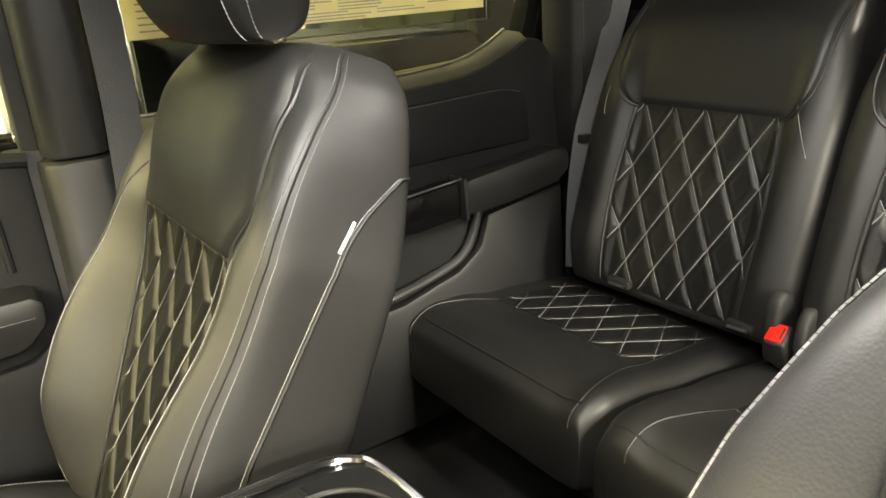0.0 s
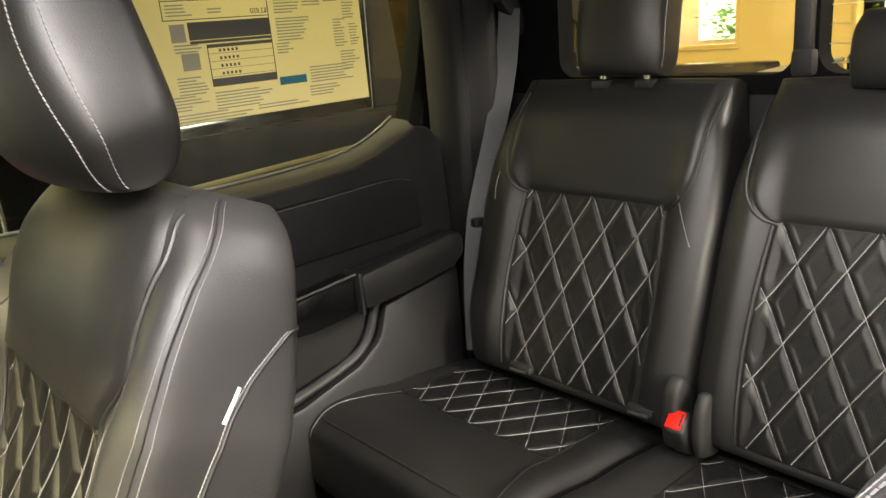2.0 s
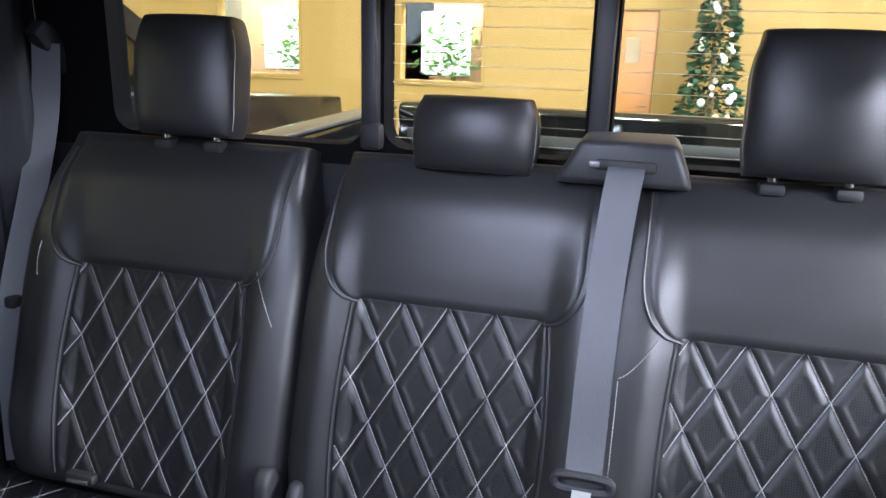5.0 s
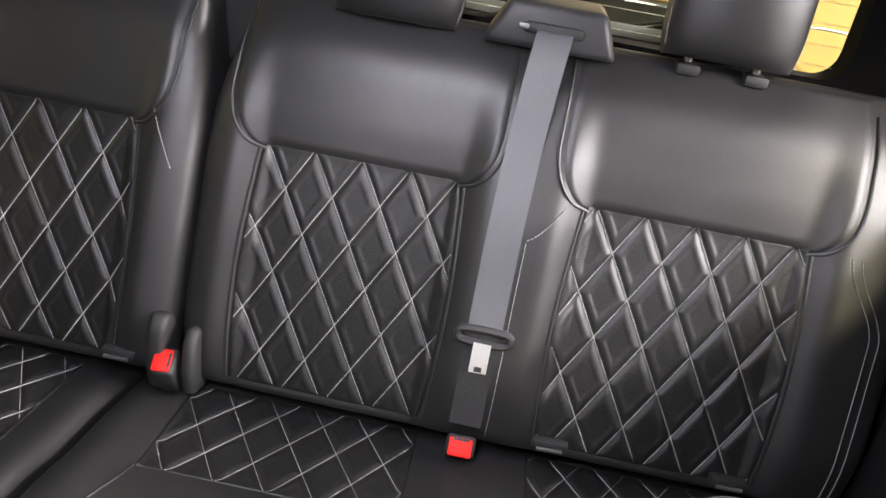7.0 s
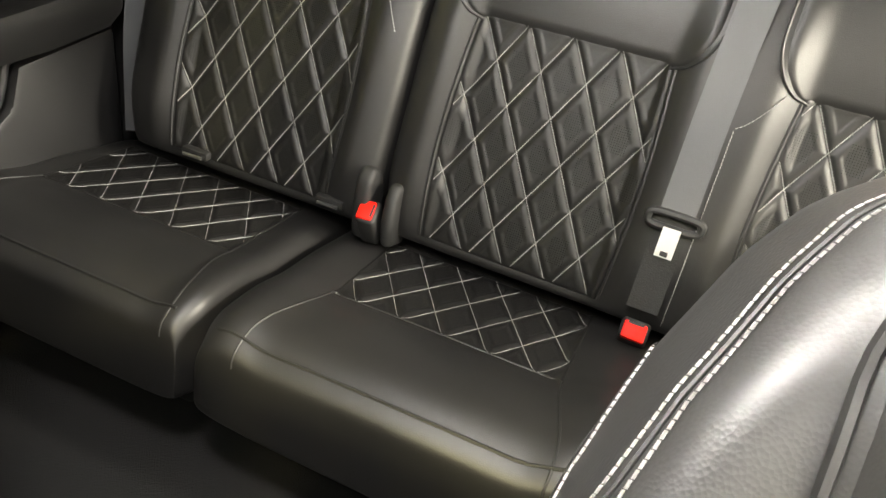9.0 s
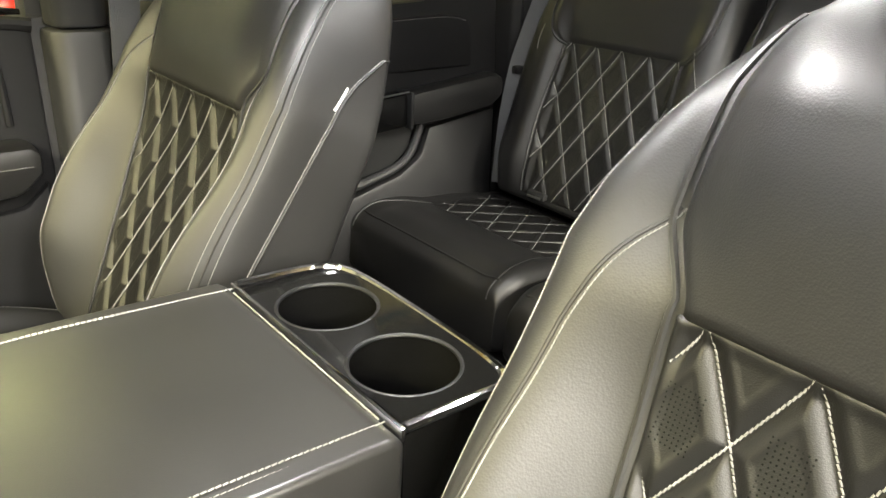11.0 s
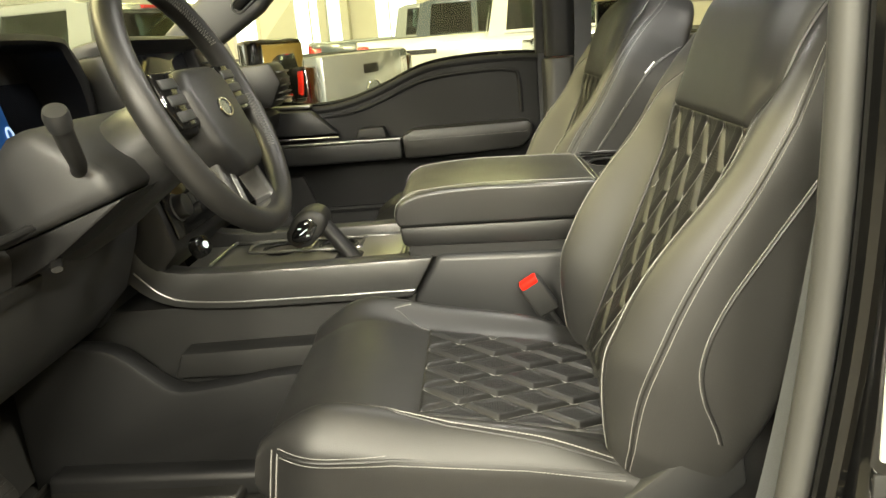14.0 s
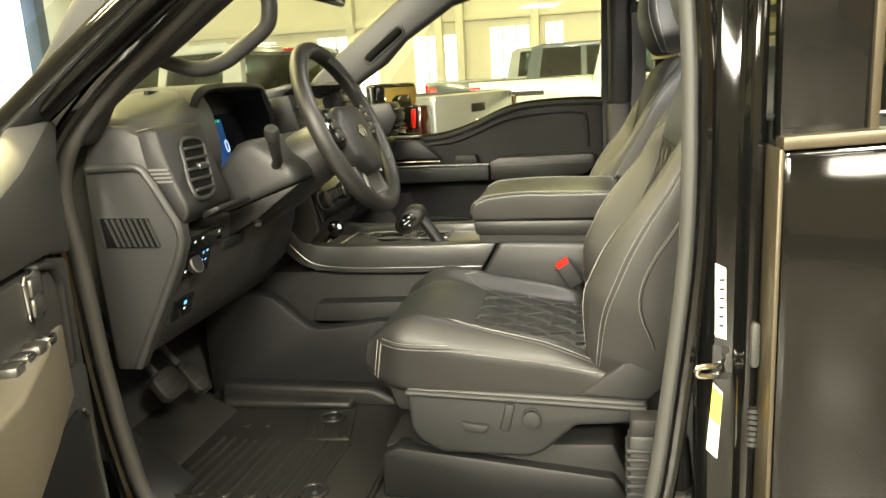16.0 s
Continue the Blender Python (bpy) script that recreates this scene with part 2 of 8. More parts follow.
def ribbon(points, side, width, thick):
    """A flat strap along the points; side: the way across it (one vector or one a point)."""
    bm = bmesh.new()
    p = [Vector(q) for q in points]
    rings = []
    for i, q in enumerate(p):
        t = (p[min(i + 1, len(p) - 1)] - p[max(i - 1, 0)]).normalized()
        s = Vector(side[i] if isinstance(side, list) else side)
        s = (s - t * s.dot(t)).normalized()
        n = t.cross(s)
        h = width / 2
        rings.append([bm.verts.new(q + s * a + n * b) for a, b in ((-h, -thick / 2), (h, -thick / 2), (h, thick / 2), (-h, thick / 2))])
    for i in range(len(rings) - 1):
        for k in range(4):
            bm.faces.new((rings[i][k], rings[i][(k + 1) % 4], rings[i + 1][(k + 1) % 4], rings[i + 1][k]))
    bm.faces.new(rings[0][::-1])
    bm.faces.new(rings[-1])
    bmesh.ops.recalc_face_normals(bm, faces=bm.faces)
    return bm


def disc(centre, normal, r, depth, n=32, r2=None, bevel=0.0):
    """A round knob or plate whose base lies at the centre and which rises along the normal."""
    bm = bmesh.new()
    bmesh.ops.create_cone(bm, cap_ends=True, segments=n, radius1=r, radius2=r if r2 is None else r2, depth=depth)
    bevel_all(bm, bevel, 2)
    turn = Vector(normal).to_track_quat("Z", "Y").to_matrix().to_4x4()
    return moved(bm, Matrix.Translation(Vector(centre) + Vector(normal).normalized() * depth / 2) @ turn)


def ring_of(centre, normal, r, thick, n=40, m=8, squash=1.0):
    """A torus."""
    turn = Vector(normal).to_track_quat("Z", "Y").to_matrix()
    pts = [Vector(centre) + turn @ Vector((r * math.cos(a), r * squash * math.sin(a), 0)) for a in np.linspace(0, 2 * math.pi, n, endpoint=False)]
    return tube(pts, thick, m, closed=True)


def smoothstep(a, b, x):
    t = np.clip((x - a) / (b - a), 0, 1)
    return t * t * (3 - 2 * t)


class Pad:
    """An upholstered block: its front is a height field over (a across, b along), with rounded sides, ends and back."""

    def __init__(self, origin, across, along, out, length, half, front, back, k=5.0, ends=9.0, bulge=None):
        self.o, self.ac, self.al, self.n = (np.array(v, float) for v in (origin, across, along, out))
        self.length, self.half, self.front, self.back, self.k, self.ends = length, half, front, back, k, ends
        self.bulge = bulge or (lambda b: 0.0 * b)      # extra half width behind the middle plane

    def cap(self, b):
        return np.clip(1 - np.abs(2 * b / self.length - 1) ** self.ends, 0, 1) ** (1 / self.ends)

    def world(self, a, b, d):
        a, b, d = np.broadcast_arrays(a, b, d)
        return self.o + a[..., None] * self.ac + b[..., None] * self.al + d[..., None] * self.n

    def height(self, a, b):
        a, b = np.asarray(a, float), np.asarray(b, float)
        q = np.clip(1 - np.abs(a / self.half(b)) ** self.k, 0, 1) ** (1 / self.k)
        return self.front(a, b) * q * self.cap(b)

    def at(self, a, b, lift=0.0):
        return self.world(np.asarray(a, float), np.asarray(b, float), self.height(a, b) + lift)

    def side(self, b, psi, sign=1, lift=0.0):
        """A point on the rounded side: psi 0 is the front, 90 degrees the edge's middle, up to 180 the back."""
        b, psi = np.asarray(b, float), np.asarray(psi, float)
        f = np.sin(psi) ** (2 / self.k)
        q = np.abs(np.cos(psi)) ** (2 / self.k)
        a = self.half(b) * f + self.bulge(b) * np.where(psi <= math.pi / 2, f ** 8 * (1 - q), f)
        q = q * self.cap(b)
        d = np.where(psi <= math.pi / 2, q * self.front(sign * a, b), -q * self.back(b))
        return self.world(sign * (a + lift), b, d)

    def flank(self, b, d, sign=1, lift=0.0):
        """A point on the side at the depth d ahead of (or behind) the middle plane."""
        b, d = np.asarray(b, float), np.asarray(d, float)
        h = self.half(b)
        reach = np.where(d >= 0, self.front(sign * h, b), self.back(b)) * np.maximum(self.cap(b), 0.05)
        q = np.clip(np.abs(d) / reach, 0, 1)
        f = np.clip(1 - q ** self.k, 0, 1) ** (1 / self.k)
        a = h * f + self.bulge(b) * np.where(d >= 0, f ** 8 * (1 - q), f)
        return self.world(sign * (a + lift), b, d)

    def mesh(self, name, material, parent, nb=70, na=44, label=""):
        fr = list(np.linspace(0, 0.8, na // 2)[:-1])
        p0 = math.asin(0.8 ** (self.k / 2))
        fr += [math.sin(p) ** (2 / self.k) for p in np.linspace(p0, math.pi / 2, 16)]
        qs = [(1 - f ** self.k) ** (1 / self.k) if f < 1 else 0.0 for f in fr]
        ring = [(f, q) for f, q in zip(fr, qs)]
        around = [(-f, q, 1) for f, q in ring[:0:-1]] + [(f, q, 1) for f, q in ring]
        around += [(f, q, 0) for f, q in ring[-2::-1]] + [(-f, q, 0) for f, q in ring[1:-1]]
        f = np.array([c[0] for c in around])
        q = np.array([c[1] for c in around])
        fore = np.array([c[2] for c in around])
        t = np.linspace(0, math.pi, nb)
        bs = self.length * (0.5 - 0.5 * np.sign(np.cos(t)) * np.abs(np.cos(t)) ** 0.7)
        bs = np.clip(bs, self.length * 1e-4, self.length * (1 - 1e-4))
        rows = []
        for b in bs:
            bb = np.full_like(f, b)
            a = f * self.half(bb)
            c = self.cap(bb)
            wide = a + np.sign(f) * self.bulge(bb) * np.where(fore == 1, np.abs(f) ** 8 * (1 - q), np.abs(f))
            d = np.where(fore == 1, self.front(a, bb) * q * c, -self.back(bb) * q * c)
            rows.append(self.world(wide, bb, d))
        n = len(f)
        verts = np.concatenate(rows)
        faces = [(i * n + j, i * n + (j + 1) % n, (i + 1) * n + (j + 1) % n, (i + 1) * n + j) for i in range(nb - 1) for j in range(n)]
        faces += [tuple(range(n))[::-1], tuple((nb - 1) * n + j for j in range(n))]
        return mesh_ob(name, verts, faces, material, parent, label)

    def patch(self, name, material, parent, centre, half, b0, b1, lift, quilt=None, nx=60, ny=70, edge=0.008, label="", sink=0.004):
        """A sewn panel that lies on the front, with its edges drawn down into the seam. half: half width along b."""
        s = np.linspace(-1, 1, nx)
        t = np.linspace(0, 1, ny)
        s = np.sign(s) * np.abs(s) ** 0.85
        b = (b0 + (b1 - b0) * t)[:, None] * np.ones((1, nx))
        h = half(b)
        a = centre + s[None, :] * h
        rim = np.minimum(np.minimum((1 - np.abs(s))[None, :] * h, b - b0), b1 - b)
        roll = np.sqrt(np.clip(1 - (1 - np.clip(rim / edge, 0, 1)) ** 2, 0, 1))
        d = self.height(a, b) - sink + (lift + sink) * roll
        if quilt:
            d = d + quilt(a - centre, b) * np.clip(rim / 0.012, 0, 1)
        verts = self.world(a, b, d).reshape(-1, 3)
        flip = np.dot(np.cross(self.ac, self.al), self.n) < 0
        faces = []
        for i in range(ny - 1):
            for j in range(nx - 1):
                f = (i * nx + j, i * nx + j + 1, (i + 1) * nx + j + 1, (i + 1) * nx + j)
                faces.append(f[::-1] if flip else f)
        return mesh_ob(name, verts, faces, material, parent, label)


def diamond(pw, ph, a0, b0, depth=0.0042, groove=0.0062, inner=0.0009):
    """Height of diamond quilting: lines meet at (a0, b0); each pillow swells between the seams."""
    def f(a, b):
        u = (a - a0) / pw + (b - b0) / ph
        v = (a - a0) / pw - (b - b0) / ph
        size = 1 / math.hypot(1 / pw, 1 / ph)
        du = np.abs(u - np.round(u)) * size
        dv = np.abs(v - np.round(v)) * size
        m = np.minimum(du, dv)
        swell = -depth * (1 - np.clip(m / (groove * 1.6), 0, 1)) ** 2.1
        return swell - inner * smoothstep(size * 0.21, size * 0.25, m)
    return f


def pierce(pad, parent, centre, half, b0, b1, pw, ph, lift, quilt, step=0.0034, wide=0.0125, tall=0.0195):
    """Small ventilation holes in the middle of each quilted diamond."""
    v, f = [], []
    for i in range(-8, 9):
        for j in range(0, 14):
            if (i + j) % 2 == 0:
                continue
            ca, cb = i * pw / 2, b1 - j * ph / 2
            if cb - tall < b0 or cb + tall > b1 or abs(ca) + wide > half(np.array(cb)):
                continue
            da, db = np.meshgrid(np.arange(-wide, wide + 1e-6, step), np.arange(-tall, tall + 1e-6, step))
            a, b = (ca + da).ravel(), (cb + db).ravel()
            c = pad.at(centre + a, b, lift + quilt(a, b) + 0.00035)
            for p in c:
                k = len(v)
                v += [p + pad.ac * x * 0.0006 + pad.al * y * 0.0006 for x, y in ((-1, -0.5), (-0.5, -1), (0.5, -1), (1, -0.5), (1, 0.5), (0.5, 1), (-0.5, 1), (-1, 0.5))]
                f.append(tuple(range(k, k + 8)))
    if v:
        tagged(mesh_ob("perforation", v, f, HOLE, parent, smooth=False), "rows of small ventilation holes", kind="stuff")


def stitch(path, normals, pitch=0.0052, length=0.0040, width=0.0011, high=0.0009):
    """Little raised threads along a path of points; normals: the way out of the surface at each point."""
    p = np.asarray(path, float)
    nn = np.asarray(normals, float) * np.ones_like(p)
    seg = np.linalg.norm(np.diff(p, axis=0), axis=1)
    s = np.concatenate([[0], np.cumsum(seg)])
    if s[-1] < pitch:
        return [], []
    mids = np.arange(pitch / 2, s[-1] - pitch / 4, pitch)
    verts, faces = [], []
    for c in mids:
        q = []
        for e in (c - length / 2, c + length / 2):
            q.append(np.array([np.interp(e, s, p[:, i]) for i in range(3)]))
        n = np.array([np.interp(c, s, nn[:, i]) for i in range(3)])
        n /= np.linalg.norm(n)
        t = q[1] - q[0]
        t /= max(np.linalg.norm(t), 1e-9)
        x = np.cross(n, t)
        k = len(verts)
        for e, tw in ((q[0], -0.25), (q[1], 0.25)):
            for w, h in ((-1, -0.6), (1, -0.6), (0.55, 1), (-0.55, 1)):
                verts.append(e + x * (w * width / 2 + tw * width) + n * h * high)
        faces += [(k, k + 1, k + 2, k + 3), (k + 7, k + 6, k + 5, k + 4), (k + 1, k + 5, k + 6, k + 2), (k + 2, k + 6, k + 7, k + 3), (k + 3, k + 7, k + 4, k)]
    return verts, faces


class Threads:
    """Gathers the stitching of one thing into one mesh."""

    def __init__(self):
        self.v, self.f = [], []

    def add(self, path, normals, **more):
        v, f = stitch(path, normals, **more)
        k = len(self.v)
        self.v += v
        self.f += [tuple(i + k for i in q) for q in f]

    def done(self, parent, name="stitching", label="white contrast stitching"):
        if self.v:
            return tagged(mesh_ob(name, self.v, self.f, THREAD, parent, smooth=False), label, kind="stuff")


def quilt_lines(pad, threads, centre, half, b0, b1, pw, ph, a0, lift, depth=0.0042, sunk=0.70, **more):
    """Stitches along both families of quilting seams, inside the panel."""
    nb = 160
    more = dict(dict(width=0.0016, high=0.0009, pitch=0.0040, length=0.0034), **more)
    for sign in (1, -1):
        for i in range(-12, 13):
            b = np.linspace(b0 + 0.004, b1 - 0.003, nb)
            a = a0 + (i - sign * (b - b1) / ph) * pw
            ok = np.abs(a) < half(b) - 0.004
            if ok.sum() < 6:
                continue
            run = np.where(ok)[0]
            run = np.arange(run[0], run[-1] + 1)
            pts = pad.at(centre + a[run], b[run], lift - depth * sunk)
            threads.add(pts, pad.n, **more)


# ---- hall ----
CREAM = surface("cream_wall_paint", (0.74, 0.70, 0.55), 0.75, vary=0.05, vary_scale=0.6, grain=40, bump=0.05, dist=0.002)
CONCRETE = surface("polished_concrete", (0.17, 0.16, 0.14), 0.25, vary=0.25, vary_scale=0.8, grain=30, bump=0.05, dist=0.001)
DAYLIGHT = glow("daylight_backdrop", (0.95, 1.0, 0.98), 3.2)


def rounded_loop(w0, w1, z0, z1, r, n=5):
    pts = []
    for cx, cz, a0 in ((w1 - r, z1 - r, 0), (w0 + r, z1 - r, 90), (w0 + r, z0 + r, 180), (w1 - r, z0 + r, 270)):
        for k in range(n + 1):
            a = radians(a0 + 90 * k / n)
            pts.append((cx + r * math.cos(a), cz + r * math.sin(a)))
    return pts


def plate(axis, k0, k1, outer, inner, r, n=5):
    """A flat plate with one rounded opening. outer and inner: (w0, w1, z0, z1)."""
    bm = bmesh.new()
    loop = rounded_loop(*inner, r, n)
    w0, w1, z0, z1 = outer
    cx, cz = (inner[0] + inner[1]) / 2, (inner[2] + inner[3]) / 2
    hw, hz = (inner[1] - inner[0]) / 2, (inner[3] - inner[2]) / 2
    big = []
    for i, (w, z) in enumerate(loop):
        a, b = (w - cx) / hw, (z - cz) / hz
        q = i // (n + 1)
        corner = ((w1, z1), (w0, z1), (w0, z0), (w1, z0))[q]
        if i % (n + 1) == n // 2:
            big.append(corner)
        else:
            t = i % (n + 1) < n // 2
            first = {0: t, 1: not t, 2: t, 3: not t}[q]
            big.append((corner[0], z) if first else (w, corner[1]))

    def at(p, k):
        return (k, p[0], p[1]) if axis == "x" else (p[0], k, p[1])
    rows = [[bm.verts.new(at(p, k)) for p in lp] for lp, k in ((loop, k0), (big, k0), (big, k1), (loop, k1))]
    m = len(loop)
    for a, b in ((0, 1), (1, 2), (2, 3), (3, 0)):
        for i in range(m):
            bm.faces.new((rows[a][i], rows[a][(i + 1) % m], rows[b][(i + 1) % m], rows[b][i]))
    bmesh.ops.recalc_face_normals(bm, faces=bm.faces)
    return bm


solid("floor", box(-14, 12.0, -22, 18.5, -0.2, 0.0), CONCRETE, "polished grey showroom floor", kind="structure")
solid("ceiling", box(-14.2, 12.2, -22.2, 18.7, 7, 7.2), CREAM, "pale showroom ceiling", kind="structure")
solid("wall_near", box(-14, 12.0, -22.2, -22, 0, 7), CREAM, "cream painted showroom wall", kind="structure")


BUFF = surface("buff_wall_paint", (0.31, 0.20, 0.045), 0.75, vary=0.05, vary_scale=0.6, grain=40, bump=0.05, dist=0.002)


def wall_with(axis, k0, k1, lo, hi, top, openings, name, label, paint=CREAM):
    """A wall cut into panels round its openings: (w0, w1, z0, z1)."""
    bm = bmesh.new()

    def put(a, b, z0, z1):
        if b - a > 0.001 and z1 - z0 > 0.001:
            box(k0, k1, a, b, z0, z1, bm=bm) if axis == "x" else box(a, b, k0, k1, z0, z1, bm=bm)
    at = lo
    for w0, w1, z0, z1 in sorted(openings):
        put(at, w0, 0, top)
        put(w0, w1, 0, z0)
        put(w0, w1, z1, top)
        at = w1
    put(at, hi, 0, top)
    return solid(name, bm, paint, label, kind="structure", smooth=False)


wall_with("x", -14.2, -14, -22.2, 18.7, 7, [(9.0, 12.6, 0.4, 4.2), (13.4, 17.6, 0.4, 4.2)], "wall_front", "cream painted showroom wall with large bright windows")
solid("backdrop", box(-16.0, -15.9, 5.0, 22.0, 0, 5.0), DAYLIGHT, "bright overcast daylight outside the windows", kind="structure")
COLUMN_BLUE = surface("blue_grey_column", (0.10, 0.15, 0.26), 0.5, vary=0.1, bump=0.05)
solid("column", box(-13.9, -13.5, 15.2, 15.55, 0, 7, 0.01), COLUMN_BLUE, "blue-grey painted steel column", "column")
solid("trim", box(-13.95, -13.6, 9.0, 18.4, 4.3, 5.0, 0.01), COLUMN_BLUE, "blue-grey painted steel beam", kind="structure")
wall_with("x", 8.58, 8.78, -22, 18.5, 7, [(1.74, 2.74, 1.16, 2.05), (4.02, 5.15, 1.16, 2.08), (-0.16, 0.33, 0, 2.0)], "wall_rear", "buff painted showroom wall with office windows", BUFF)
FAR_WIN = [(-9.6, -7.6, 1.0, 2.75), (-6.6, -5.0, 1.0, 2.75), (-4.15, -3.05, 1.2, 2.62), (-2.3, -1.33, 1.2, 2.72), (-1.0, -0.55, 1.2, 2.75), (1.2, 3.4, 1.2, 2.8)]
wall_with("y", 16.1, 16.3, -14, 12.0, 7, FAR_WIN, "wall_far", "cream painted showroom wall with tall bright windows")
wall_with("x", 11.9, 12.0, -22, 18.5, 7, [], "wall_office", "cream office wall behind the windows")
solid("backdrop", box(-14, 12, 18.3, 18.4, 0, 4.5), DAYLIGHT, "bright overcast daylight outside the windows", kind="structure")
for i, (w0, w1, z0, z1) in enumerate(FAR_WIN):
    win = thing("window_%d" % (i + 1), ((w0 + w1) / 2, 16.1, z0), "tall bright showroom window in a pale frame", "window", kind="structure")
    part("window_frame", plate("y", 16.06, 16.14, (w0 - 0.05, w1 + 0.05, z0 - 0.05, z1 + 0.05), (w0 + 0.03, w1 - 0.03, z0 + 0.03, z1 - 0.03), 0.005), CREAM, win, smooth=False)
    for k in range(1, 3):
        x = w0 + (w1 - w0) * k / 3
        part("mullion", box(x - 0.015, x + 0.015, 16.08, 16.14, z0, z1), CREAM, win)
for x in (-5.6, -3.45, -2.95, -1.2, 0.4, 4.0):
    solid("column", box(x - 0.09, x + 0.09, 15.78, 16.08, 0, 7, 0.01), CREAM, "cream painted steel wall column", "column", group="wall columns")
solid("trim", box(-14, 8.5, 15.95, 16.06, 2.88, 3.02, 0.01), CREAM, "cream steel girt along the wall", kind="structure")

# ---- cab shell ----
solid("cab_floor", box(-1.25, 1.24, -0.86, 0.86, 0.62, 0.675), CARPET, "black carpeted cab floor", kind="structure")
solid("cab_roof", box(-0.62, 1.24, -0.80, 0.80, 1.876, 1.93, 0.02), HEADLINER, "grey cloth cab headliner", kind="structure")
solid("cab_back_wall", box(1.165, 1.24, -0.86, 0.86, 0.62, 1.500), DARK, "black rear cab wall behind the bench", kind="structure")

rw = thing("rear_window", (1.2, 0, 1.5), "three-pane rear cab window in a black frame", "window", kind="structure")
for name, o, i in (("window_frame", (0.172, 0.80, 1.50, 1.876), (0.190, 0.654, 1.532, 1.806)),
                   ("window_frame", (-0.178, 0.172, 1.50, 1.876), (-0.158, 0.153, 1.532, 1.790)),
                   ("window_frame", (-0.80, -0.178, 1.50, 1.876), (-0.640, -0.196, 1.532, 1.806))):
    part(name, plate("x", 1.168, 1.215, o, i, 0.035), FRIT, rw)
    part("pane", box(1.195, 1.199, i[0] - 0.005, i[1] + 0.005, i[2] - 0.005, i[3] + 0.005), GLASS, rw).visible_shadow = False
for y in (0.172, -0.178):
    part("mullion", box(1.150, 1.172, y - 0.014, y + 0.014, 1.53, 1.80, 0.006), PLASTIC_GREY, rw)
part("latch", box(1.140, 1.168, 0.150, 0.185, 1.530, 1.572, 0.008), DARK, rw)
WIRE = surface("heater_wire", (0.55, 0.5, 0.4), 0.5, vary=0.1, bump=0)
for i in range(9):
    z = 1.545 + i * 0.029
    part("heater_wire", box(1.2005, 1.2015, -0.63, -0.20, z, z + 0.0009), WIRE, rw)
    part("heater_wire", box(1.2005, 1.2015, -0.156, 0.15, z, z + 0.0009), WIRE, rw)


# ---- doors ----
def door_side(pts, y0, y1, r=0.008):
    return prism(pts, "y", y0, y1, r)


# The closed doors' plastic, darker than the open door's lit copy.
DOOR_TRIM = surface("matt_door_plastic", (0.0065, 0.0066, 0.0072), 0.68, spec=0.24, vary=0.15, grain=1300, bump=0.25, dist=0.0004)


